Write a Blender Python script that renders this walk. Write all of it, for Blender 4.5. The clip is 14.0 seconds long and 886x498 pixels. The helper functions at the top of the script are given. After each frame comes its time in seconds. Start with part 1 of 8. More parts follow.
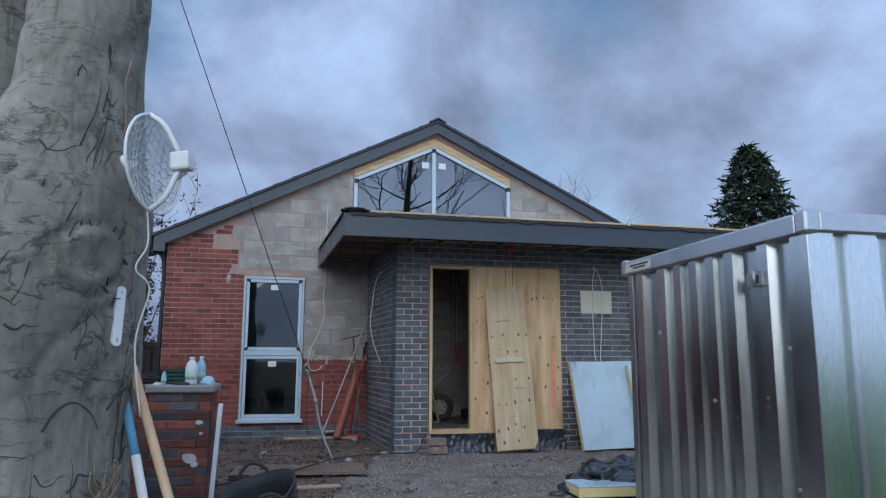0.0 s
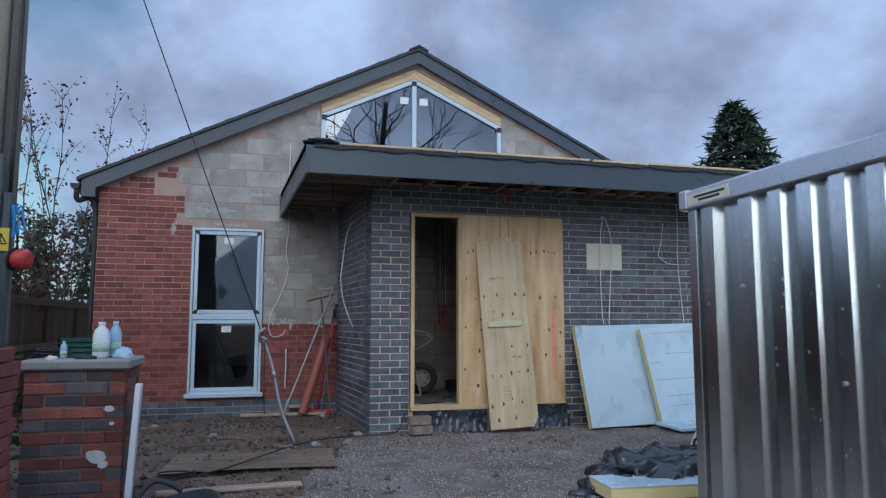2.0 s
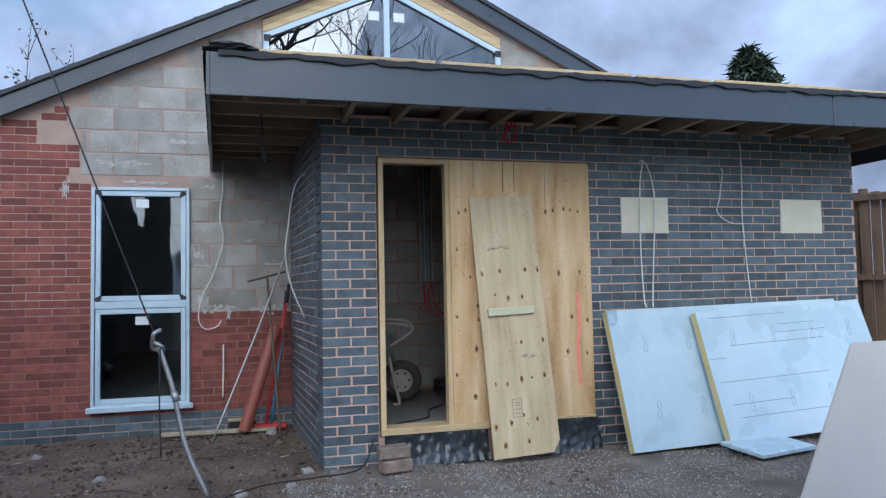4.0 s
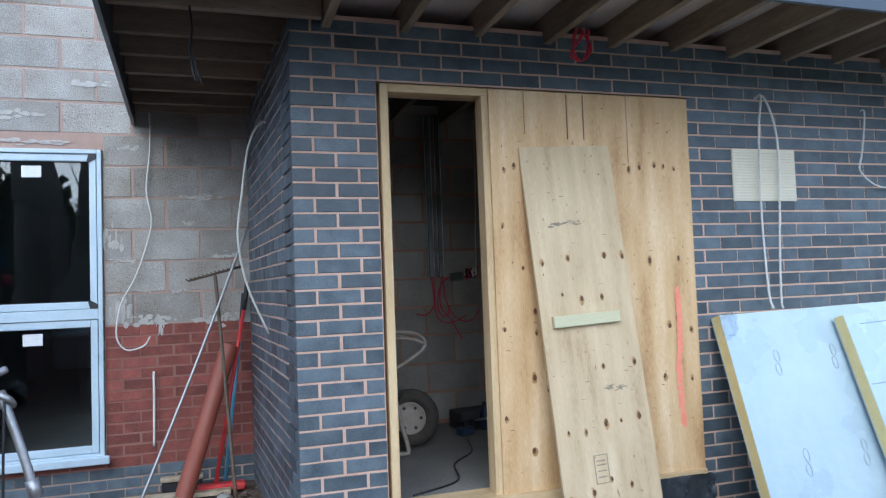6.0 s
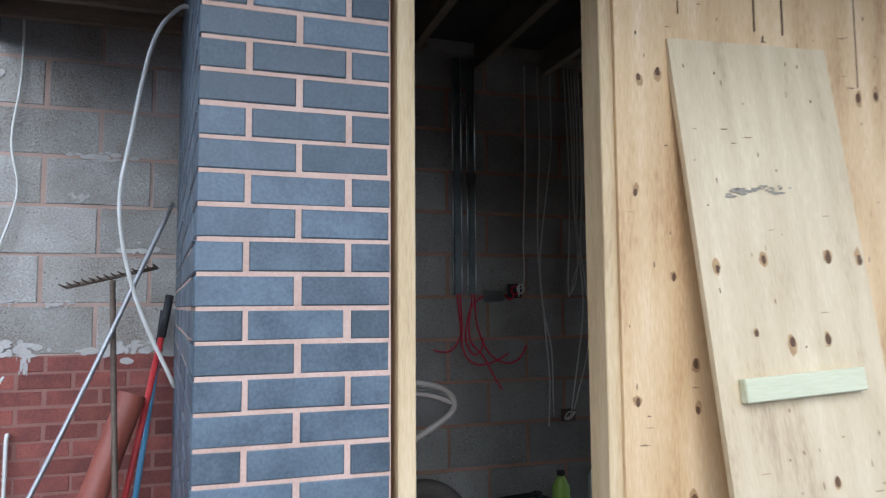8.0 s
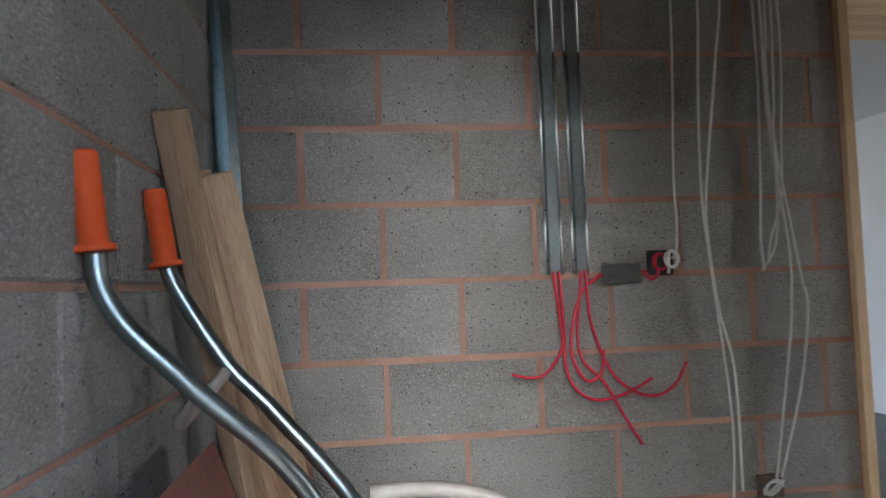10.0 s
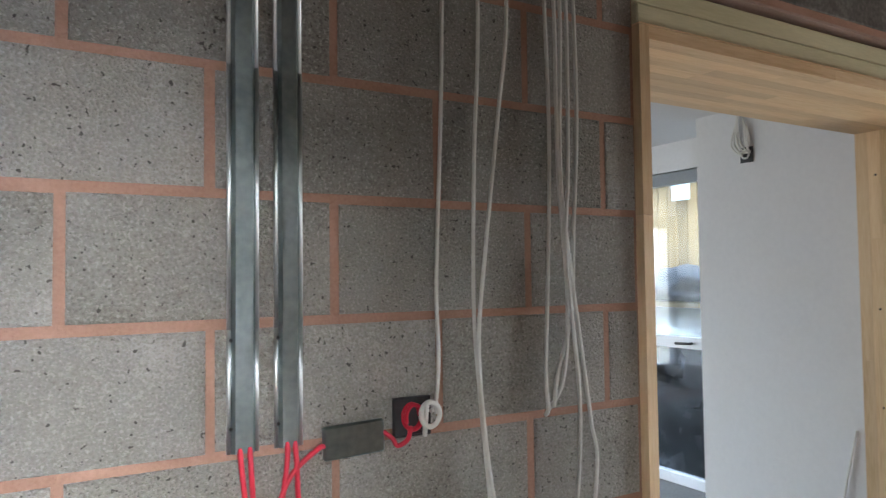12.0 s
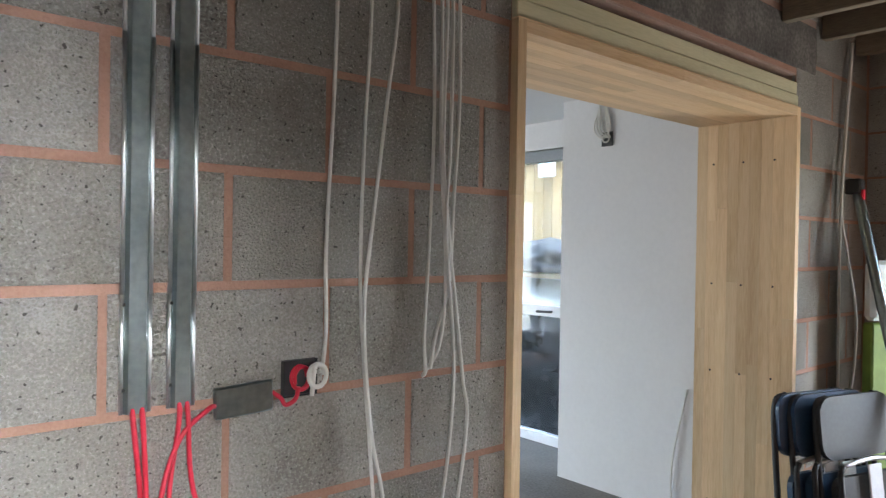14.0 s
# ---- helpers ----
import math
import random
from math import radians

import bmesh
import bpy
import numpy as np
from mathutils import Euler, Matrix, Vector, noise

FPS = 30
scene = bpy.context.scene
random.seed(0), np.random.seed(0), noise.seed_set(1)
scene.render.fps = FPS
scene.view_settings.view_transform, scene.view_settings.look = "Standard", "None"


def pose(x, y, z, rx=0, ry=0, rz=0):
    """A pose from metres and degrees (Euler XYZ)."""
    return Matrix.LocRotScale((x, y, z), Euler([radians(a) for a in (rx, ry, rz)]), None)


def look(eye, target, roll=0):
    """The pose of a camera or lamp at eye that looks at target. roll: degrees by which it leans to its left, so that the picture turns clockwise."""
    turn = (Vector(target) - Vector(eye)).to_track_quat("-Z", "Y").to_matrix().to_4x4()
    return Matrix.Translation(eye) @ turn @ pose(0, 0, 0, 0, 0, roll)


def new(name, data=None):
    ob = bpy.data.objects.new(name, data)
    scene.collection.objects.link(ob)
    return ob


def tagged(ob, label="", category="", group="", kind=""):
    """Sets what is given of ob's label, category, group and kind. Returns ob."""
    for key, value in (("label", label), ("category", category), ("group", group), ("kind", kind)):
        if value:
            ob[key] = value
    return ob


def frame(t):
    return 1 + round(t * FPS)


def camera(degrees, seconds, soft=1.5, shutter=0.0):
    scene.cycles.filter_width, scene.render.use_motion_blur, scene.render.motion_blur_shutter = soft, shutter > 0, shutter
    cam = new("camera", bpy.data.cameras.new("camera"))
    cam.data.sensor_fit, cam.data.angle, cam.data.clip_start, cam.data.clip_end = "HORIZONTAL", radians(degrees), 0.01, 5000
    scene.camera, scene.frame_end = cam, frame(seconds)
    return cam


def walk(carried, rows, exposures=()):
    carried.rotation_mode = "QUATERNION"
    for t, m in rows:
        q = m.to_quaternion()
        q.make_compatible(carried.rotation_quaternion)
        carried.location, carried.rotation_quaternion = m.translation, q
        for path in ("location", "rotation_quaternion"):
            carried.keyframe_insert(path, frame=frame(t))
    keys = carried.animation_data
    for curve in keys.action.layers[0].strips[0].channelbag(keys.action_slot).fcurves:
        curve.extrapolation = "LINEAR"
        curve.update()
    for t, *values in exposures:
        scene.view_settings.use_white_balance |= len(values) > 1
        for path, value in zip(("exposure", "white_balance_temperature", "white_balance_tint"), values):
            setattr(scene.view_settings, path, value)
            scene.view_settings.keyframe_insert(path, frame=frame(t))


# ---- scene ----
cam = camera(64.5, 14.0, soft=1.2, shutter=0.3)
PATH = [
    (0, (-1.442, -9.041, 1.134), (-1.002, -7.115, 1.448), 0.2),
    (0.5, (-1.464, -8.926, 1.112), (-1.013, -7.0, 1.408), -0.1),
    (1, (-1.378, -8.572, 1.102), (-0.918, -6.645, 1.375), -0.2),
    (1.5, (-1.291, -8.11, 1.106), (-0.809, -6.184, 1.348), -0.1),
    (2, (-1.23, -7.585, 1.145), (-0.713, -5.665, 1.357), -0.0),
    (2.5, (-1.081, -7.071, 1.158), (-0.569, -5.147, 1.347), -0.1),
    (3, (-0.899, -6.5, 1.214), (-0.372, -4.576, 1.358), -0.6),
    (3.5, (-0.7, -5.984, 1.32), (-0.162, -4.06, 1.427), -1.1),
    (3.7, (-0.618, -5.78, 1.338), (-0.096, -3.853, 1.446), -1.1),
    (5.8, (-0.31, -3.61, 1.373), (0.285, -1.703, 1.464), -2.0),
    (6, (-0.339, -3.438, 1.361), (0.266, -1.535, 1.458), -2.1),
    (6.5, (-0.358, -2.952, 1.378), (0.242, -1.049, 1.515), -2.0),
    (7, (-0.327, -2.481, 1.382), (0.31, -0.591, 1.537), -1.7),
    (7.5, (-0.162, -2.022, 1.331), (0.473, -0.131, 1.477), -1.0),
    (8, (0.043, -1.586, 1.351), (0.658, 0.31, 1.514), -0.4),
    (8.2, (0.069, -1.407, 1.361), (0.728, 0.476, 1.505), -0.2),
    (10.3, (0.721, 0.095, 1.396), (0.881, 2.086, 1.506), -3.9),
    (10.5, (0.711, 0.212, 1.428), (0.861, 2.203, 1.544), -5.6),
    (11, (0.77, 0.563, 1.569), (1.308, 2.485, 1.701), -5.3),
    (11.5, (0.919, 0.691, 1.686), (1.767, 2.499, 1.786), -2.0),
    (12, (0.957, 0.716, 1.705), (1.962, 2.443, 1.783), -0.7),
    (12.5, (0.916, 0.691, 1.722), (2.033, 2.348, 1.801), -0.0),
    (13, (0.888, 0.666, 1.71), (2.072, 2.276, 1.784), 0.2),
    (13.5, (0.869, 0.649, 1.715), (2.098, 2.227, 1.71), 0.8),
    (14, (0.869, 0.649, 1.716), (2.174, 2.164, 1.7), 0.9),
]
walk(cam, [(t, look(eye, to, lean)) for t, eye, to, lean in PATH],
     [(0, 0.62, 6000, 3), (2, 0.66, 6000, 3), (3.7, 1.05, 6050, 2), (5.8, 1.6, 5950, 2), (8.2, 2.0, 5900, 4), (9.3, 3.0, 6200, 3), (10.3, 4.3, 6600, 3), (11.5, 4.75, 6600, 2), (14, 5.05, 6600, 2)])

# ---- body ----
# world: cloudy dusk sky over a weak, wide sun
world = bpy.data.worlds.new("world")
scene.world = world
world.use_nodes = True
wn, wl = world.node_tree.nodes, world.node_tree.links
wn.clear()


def wnode(kind, **vals):
    n = wn.new(kind)
    for k, v in vals.items():
        n.inputs[k].default_value = v
    return n


SUN_EL, SUN_ROT = radians(28), radians(203)
w_out = wn.new("ShaderNodeOutputWorld")
w_sky = wn.new("ShaderNodeTexSky")
w_sky.sky_type, w_sky.sun_disc = "NISHITA", False
w_sky.sun_elevation, w_sky.sun_rotation = SUN_EL, SUN_ROT
w_bg = wnode("ShaderNodeBackground", Strength=0.075)
w_cloud = wnode("ShaderNodeBackground", Strength=1.0)
w_mix = wn.new("ShaderNodeMixShader")
w_tc = wn.new("ShaderNodeTexCoord")
w_sep = wn.new("ShaderNodeSeparateXYZ")
wl.new(w_tc.outputs["Generated"], w_sep.inputs[0])
w_add = wn.new("ShaderNodeMath")
w_add.operation = "ADD"
w_add.inputs[1].default_value = 0.85
w_abs = wn.new("ShaderNodeMath")
w_abs.operation = "ABSOLUTE"
wl.new(w_sep.outputs["Z"], w_abs.inputs[0])
wl.new(w_abs.outputs[0], w_add.inputs[0])
w_div = wn.new("ShaderNodeVectorMath")
w_div.operation = "DIVIDE"
w_com = wn.new("ShaderNodeCombineXYZ")
for k in "XYZ":
    wl.new(w_add.outputs[0], w_com.inputs[k])
wl.new(w_tc.outputs["Generated"], w_div.inputs[0])
wl.new(w_com.outputs[0], w_div.inputs[1])
w_n1 = wnode("ShaderNodeTexNoise", Scale=2.7, Detail=7.0, Roughness=0.55, Distortion=0.2)
wl.new(w_div.outputs[0], w_n1.inputs["Vector"])
w_n2 = wnode("ShaderNodeTexNoise", Scale=3.9, Detail=7.0, Roughness=0.55, Distortion=0.2)
wl.new(w_div.outputs[0], w_n2.inputs["Vector"])
w_gap = wn.new("ShaderNodeValToRGB")
w_gap.color_ramp.elements[0].position, w_gap.color_ramp.elements[0].color = 0.53, (0, 0, 0, 1)
w_gap.color_ramp.elements[1].position, w_gap.color_ramp.elements[1].color = 0.67, (1, 1, 1, 1)
wl.new(w_n1.outputs[0], w_gap.inputs[0])
w_col = wn.new("ShaderNodeValToRGB")
e = w_col.color_ramp.elements
e[0].position, e[0].color = 0.33, (0.105, 0.122, 0.185, 1)
e[1].position, e[1].color = 0.68, (0.30, 0.37, 0.53, 1)
m = e.new(0.5)
m.color = (0.20, 0.235, 0.345, 1)
wl.new(w_n2.outputs[0], w_col.inputs[0])
wl.new(w_col.outputs[0], w_cloud.inputs["Color"])
wl.new(w_sky.outputs[0], w_bg.inputs["Color"])
wl.new(w_gap.outputs[0], w_mix.inputs[0])
wl.new(w_cloud.outputs[0], w_mix.inputs[1])
wl.new(w_bg.outputs[0], w_mix.inputs[2])
# the clouds are brighter towards the hidden sun
w_dot = wn.new("ShaderNodeVectorMath")
w_dot.operation = "DOT_PRODUCT"
w_dot.inputs[1].default_value = (-0.32, -0.86, 0.40)
wl.new(w_tc.outputs["Generated"], w_dot.inputs[0])
w_glow = wn.new("ShaderNodeMapRange")
w_glow.inputs[1].default_value, w_glow.inputs[2].default_value = -0.8, 0.15
w_glow.inputs[3].default_value, w_glow.inputs[4].default_value = 1.0, 2.35
wl.new(w_dot.outputs["Value"], w_glow.inputs[0])
wl.new(w_glow.outputs[0], w_cloud.inputs["Strength"])
wl.new(w_mix.outputs[0], w_out.inputs[0])

sun = new("sun", bpy.data.lights.new("sun", "SUN"))
sun.data.energy, sun.data.angle, sun.data.color = 1.15, radians(60), (1.0, 0.975, 0.95)
sun.rotation_euler = (radians(90) - SUN_EL, 0, radians(180) - SUN_ROT)


# skylight through the rear window of the house and the end doorway of the porch
for nm, at, rot, sx, sy, watts in (("rear_window_light", (1.5, 8.75, 1.35), (-90, 0, 0), 3.3, 2.15, 5.5), ("end_doorway_light", (4.95, 0.90, 1.05), (0, 90, 0), 1.5, 0.7, 1.2)):
    lamp = new(nm, bpy.data.lights.new(nm, "AREA"))
    lamp.data.shape, lamp.data.size, lamp.data.size_y, lamp.data.energy = "RECTANGLE", sx, sy, watts
    lamp.data.color = (0.92, 0.96, 1.0)
    lamp.matrix_basis = pose(*at, *rot)


# ---- materials ----
def surf(name, cols, scale=6.0, fine=60.0, rough=(0.7, 0.9), bump=0.3, dist=0.004, metal=0.0, vary=0.0, island=False, stretch=(1, 1, 1), spec=0.4, grit=0.4, span=(0.32, 0.68)):
    """A node material: colours mixed by noise at two scales, bump, and a change of value from piece to piece."""
    m = bpy.data.materials.new(name)
    m.use_nodes = True
    n, l = m.node_tree.nodes, m.node_tree.links
    b = n["Principled BSDF"]
    b.inputs["Metallic"].default_value = metal
    b.inputs["Specular IOR Level"].default_value = spec
    tc = n.new("ShaderNodeTexCoord")
    mp = n.new("ShaderNodeMapping")
    mp.inputs["Scale"].default_value = stretch
    info = n.new("ShaderNodeObjectInfo")
    geo = n.new("ShaderNodeNewGeometry")
    rnd = geo.outputs["Random Per Island"] if island else info.outputs["Random"]
    off = n.new("ShaderNodeMath")
    off.operation = "MULTIPLY"
    off.inputs[1].default_value = 37.0 if vary else 0.0
    l.new(rnd, off.inputs[0])
    add = n.new("ShaderNodeVectorMath")
    l.new(tc.outputs["Object"], mp.inputs[0])
    l.new(mp.outputs[0], add.inputs[0])
    l.new(off.outputs[0], add.inputs[1])
    big = n.new("ShaderNodeTexNoise")
    big.inputs["Scale"].default_value, big.inputs["Detail"].default_value = scale, 5
    small = n.new("ShaderNodeTexNoise")
    small.inputs["Scale"].default_value, small.inputs["Detail"].default_value = fine, 4
    l.new(add.outputs[0], big.inputs["Vector"])
    l.new(add.outputs[0], small.inputs["Vector"])
    mixf = n.new("ShaderNodeMix")
    mixf.inputs[0].default_value = grit
    l.new(big.outputs[0], mixf.inputs[2])
    l.new(small.outputs[0], mixf.inputs[3])
    ramp = n.new("ShaderNodeValToRGB")
    el = ramp.color_ramp.elements
    el[0].position, el[1].position = span
    el[0].color, el[1].color = (*cols[0], 1), (*cols[-1], 1)
    for i, c in enumerate(cols[1:-1]):
        q = el.new(span[0] + (span[1] - span[0]) * (i + 1) / (len(cols) - 1))
        q.color = (*c, 1)
    l.new(mixf.outputs[0], ramp.inputs[0])
    col = ramp.outputs[0]
    if vary:
        mr = n.new("ShaderNodeMapRange")
        mr.inputs[3].default_value, mr.inputs[4].default_value = 1 - vary, 1 + vary
        l.new(rnd, mr.inputs[0])
        hsv = n.new("ShaderNodeHueSaturation")
        l.new(mr.outputs[0], hsv.inputs["Value"])
        l.new(col, hsv.inputs["Color"])
        col = hsv.outputs[0]
    l.new(col, b.inputs["Base Color"])
    rr = n.new("ShaderNodeMapRange")
    rr.inputs[1].default_value, rr.inputs[2].default_value = 0.3, 0.7
    rr.inputs[3].default_value, rr.inputs[4].default_value = rough
    l.new(big.outputs[0], rr.inputs[0])
    l.new(rr.outputs[0], b.inputs["Roughness"])
    if bump:
        bp = n.new("ShaderNodeBump")
        bp.inputs["Strength"].default_value, bp.inputs["Distance"].default_value = bump, dist
        l.new(small.outputs[0], bp.inputs["Height"])
        l.new(bp.outputs[0], b.inputs["Normal"])
    return m


def glass_mat(name, tint=(0.9, 0.95, 0.96), rough=0.0, normal=0.06):
    m = bpy.data.materials.new(name)
    m.use_nodes = True
    n, l = m.node_tree.nodes, m.node_tree.links
    n.clear()
    o = n.new("ShaderNodeOutputMaterial")
    mix = n.new("ShaderNodeMixShader")
    tr = n.new("ShaderNodeBsdfTransparent")
    tr.inputs[0].default_value = (*tint, 1)
    gl = n.new("ShaderNodeBsdfGlossy")
    gl.inputs["Roughness"].default_value = rough
    lw = n.new("ShaderNodeLayerWeight")
    lw.inputs[0].default_value = 0.5
    pw = n.new("ShaderNodeMath")
    pw.operation = "POWER"
    pw.inputs[1].default_value = 4.5
    l.new(lw.outputs["Facing"], pw.inputs[0])
    fr = n.new("ShaderNodeMath")
    fr.operation = "MULTIPLY_ADD"
    fr.inputs[1].default_value, fr.inputs[2].default_value = 0.9 - normal, normal
    l.new(pw.outputs[0], fr.inputs[0])
    l.new(fr.outputs[0], mix.inputs[0])
    l.new(tr.outputs[0], mix.inputs[1])
    l.new(gl.outputs[0], mix.inputs[2])
    l.new(mix.outputs[0], o.inputs[0])
    return m


M = {}
M["blue_brick"] = surf("blue_brick", [(0.048, 0.064, 0.079), (0.083, 0.107, 0.127), (0.123, 0.152, 0.174)], 9, 130, (0.35, 0.6), 0.25, 0.002, vary=0.36)
M["blue_brick_far"] = surf("blue_brick_far", [(0.048, 0.064, 0.079), (0.083, 0.107, 0.127), (0.123, 0.152, 0.174)], 9, 130, (0.35, 0.6), 0.25, 0.002, vary=0.36, island=True)
M["red_brick"] = surf("red_brick", [(0.12, 0.037, 0.031), (0.195, 0.058, 0.046), (0.275, 0.09, 0.068)], 10, 120, (0.7, 0.9), 0.35, 0.003, vary=0.3)
M["red_brick_far"] = surf("red_brick_far", [(0.12, 0.037, 0.031), (0.195, 0.058, 0.046), (0.275, 0.09, 0.068)], 10, 120, (0.7, 0.9), 0.35, 0.003, vary=0.25, island=True)
M["pier_brick"] = surf("pier_brick", [(0.07, 0.055, 0.055), (0.19, 0.06, 0.045), (0.30, 0.10, 0.07)], 7, 90, (0.7, 0.9), 0.5, 0.004, vary=0.45)
M["pier_blue"] = surf("pier_blue", [(0.05, 0.048, 0.055), (0.10, 0.09, 0.095), (0.16, 0.12, 0.11)], 7, 90, (0.7, 0.9), 0.5, 0.004, vary=0.35)
M["mortar_pink"] = surf("mortar_pink", [(0.45, 0.29, 0.215), (0.60, 0.42, 0.335)], 7, 150, (0.85, 0.95), 0.5, 0.003)
M["mortar_brown"] = surf("mortar_brown", [(0.30, 0.20, 0.16), (0.45, 0.325, 0.27)], 5, 150, (0.85, 0.95), 0.5, 0.003)
M["mortar_red"] = surf("mortar_red", [(0.19, 0.08, 0.064), (0.29, 0.155, 0.125)], 2, 150, (0.85, 0.95), 0.5, 0.003)
M["mortar_orange"] = surf("mortar_orange", [(0.29, 0.158, 0.11), (0.42, 0.25, 0.187)], 7, 150, (0.85, 0.95), 0.6, 0.004)
M["block"] = surf("block", [(0.20, 0.175, 0.15), (0.31, 0.285, 0.25), (0.36, 0.345, 0.32), (0.48, 0.465, 0.435)], 4, 120, (0.85, 0.97), 0.9, 0.01, vary=0.18, grit=0.5, span=(0.34, 0.66))
M["block_in"] = surf("block_in", [(0.20, 0.187, 0.165), (0.285, 0.27, 0.242), (0.335, 0.32, 0.292), (0.43, 0.413, 0.382)], 3.2, 190, (0.85, 0.97), 1.0, 0.014, vary=0.14, grit=0.5, span=(0.34, 0.66))


def pitted(m, scale, level, tone, pale=None):
    """Adds open pores, and pale grains of stone, to a cast surface."""
    n, l = m.node_tree.nodes, m.node_tree.links
    b = n["Principled BSDF"]
    col = b.inputs["Base Color"].links[0].from_socket
    src = next(q for q in n if q.type == "VECT_MATH").outputs[0]
    for tint, sc, lo, power in ((tone, scale, level, 0.85), (pale, scale * 1.7, 0.60, 0.5)):
        if tint is None:
            continue
        tex = n.new("ShaderNodeTexNoise")
        tex.inputs["Scale"].default_value, tex.inputs["Detail"].default_value = sc, 1.5
        l.new(src, tex.inputs["Vector"])
        mr = n.new("ShaderNodeMapRange")
        mr.inputs[1].default_value, mr.inputs[2].default_value = lo, lo + 0.05
        mr.inputs[3].default_value, mr.inputs[4].default_value = 0.0, power
        l.new(tex.outputs[0], mr.inputs[0])
        mix = n.new("ShaderNodeMix")
        mix.data_type = "RGBA"
        l.new(mr.outputs[0], mix.inputs[0])
        l.new(col, mix.inputs[6])
        mix.inputs[7].default_value = (*tint, 1)
        col = mix.outputs[2]
    l.new(col, b.inputs["Base Color"])


pitted(M["block_in"], 105, 0.672, (0.06, 0.055, 0.048), (0.52, 0.50, 0.46))
pitted(M["block"], 80, 0.70, (0.12, 0.105, 0.09))
M["anthracite"] = surf("anthracite", [(0.034, 0.045, 0.058), (0.046, 0.059, 0.076)], 3, 90, (0.26, 0.42), 0.06, 0.001, spec=0.55)
M["roof_tile"] = surf("roof_tile", [(0.03, 0.032, 0.036), (0.06, 0.062, 0.068)], 5, 60, (0.6, 0.8), 0.3)
M["white_upvc"] = surf("white_upvc", [(0.74, 0.77, 0.80), (0.82, 0.84, 0.86)], 3, 60, (0.25, 0.4), 0.03, 0.001)
M["gasket"] = surf("gasket", [(0.02, 0.02, 0.022), (0.03, 0.03, 0.033)], 5, 60, (0.5, 0.6), 0)
M["glass"] = glass_mat("glass", (0.66, 0.72, 0.74))
M["glass_tint"] = glass_mat("glass_tint", (0.72, 0.76, 0.77))
M["glass_coated"] = glass_mat("glass_coated", (0.5, 0.55, 0.57), 0.0, 0.22)
M["film_blue"] = surf("film_blue", [(0.42, 0.52, 0.60), (0.52, 0.62, 0.69)], 3, 60, (0.25, 0.4), 0.05, 0.001)
M["timber_new"] = surf("timber_new", [(0.40, 0.27, 0.14), (0.55, 0.40, 0.22), (0.64, 0.49, 0.30)], 3, 40, (0.6, 0.8), 0.2, 0.002, stretch=(6, 6, 0.6))
M["timber_x"] = surf("timber_x", [(0.40, 0.27, 0.14), (0.55, 0.40, 0.22), (0.64, 0.49, 0.30)], 3, 40, (0.6, 0.8), 0.2, 0.002, stretch=(0.6, 6, 6))
M["timber_old"] = surf("timber_old", [(0.24, 0.19, 0.13), (0.38, 0.31, 0.22), (0.48, 0.40, 0.30)], 4, 40, (0.7, 0.9), 0.3, 0.003, stretch=(5, 0.7, 5))
M["ply"] = surf("ply", [(0.40, 0.225, 0.10), (0.56, 0.365, 0.18), (0.64, 0.445, 0.245), (0.74, 0.575, 0.37)], 1.7, 40, (0.55, 0.75), 0.12, 0.002, stretch=(5, 5, 0.7), grit=0.3, span=(0.34, 0.66))
M["ply_old"] = surf("ply_old", [(0.36, 0.25, 0.14), (0.51, 0.39, 0.235), (0.58, 0.455, 0.285), (0.67, 0.55, 0.375)], 2.2, 40, (0.6, 0.8), 0.15, 0.002, stretch=(5, 5, 0.7), grit=0.3)
M["knot"] = surf("knot", [(0.06, 0.03, 0.015), (0.14, 0.07, 0.03)], 30, 90, (0.6, 0.8), 0.1)
M["concrete"] = surf("concrete", [(0.22, 0.21, 0.20), (0.32, 0.31, 0.29)], 3, 60, (0.8, 0.95), 0.3)
M["concrete_dusty"] = surf("concrete_dusty", [(0.10, 0.096, 0.09), (0.17, 0.165, 0.155), (0.22, 0.213, 0.20)], 2, 60, (0.8, 0.95), 0.3)
M["soil"] = surf("soil", [(0.05, 0.033, 0.024), (0.125, 0.085, 0.062), (0.22, 0.16, 0.12)], 1.7, 45, (0.85, 1.0), 0.9, 0.02)
M["plaster"] = surf("plaster", [(0.60, 0.60, 0.60), (0.66, 0.66, 0.655)], 1.2, 40, (0.8, 0.9), 0.05, 0.001)
M["galv"] = surf("galv", [(0.20, 0.245, 0.25), (0.28, 0.33, 0.335), (0.36, 0.41, 0.415)], 7, 60, (0.3, 0.42), 0.03, 0.001, metal=1.0)


# ---- mesh helpers ----
def bm_box(bm, x0, x1, y0, y1, z0, z1, ch=0.0):
    vs = [bm.verts.new(p) for p in ((x0, y0, z0), (x1, y0, z0), (x1, y1, z0), (x0, y1, z0), (x0, y0, z1), (x1, y0, z1), (x1, y1, z1), (x0, y1, z1))]
    fs = [bm.faces.new([vs[i] for i in f]) for f in ((3, 2, 1, 0), (4, 5, 6, 7), (0, 1, 5, 4), (1, 2, 6, 5), (2, 3, 7, 6), (3, 0, 4, 7))]
    if ch:
        eds = {e for f in fs for e in f.edges}
        bmesh.ops.bevel(bm, geom=list(eds), offset=ch, segments=1, affect="EDGES", profile=0.5)
    return vs


def box(x0, x1, y0, y1, z0, z1, ch=0.0):
    bm = bmesh.new()
    bm_box(bm, x0, x1, y0, y1, z0, z1, ch)
    return bm


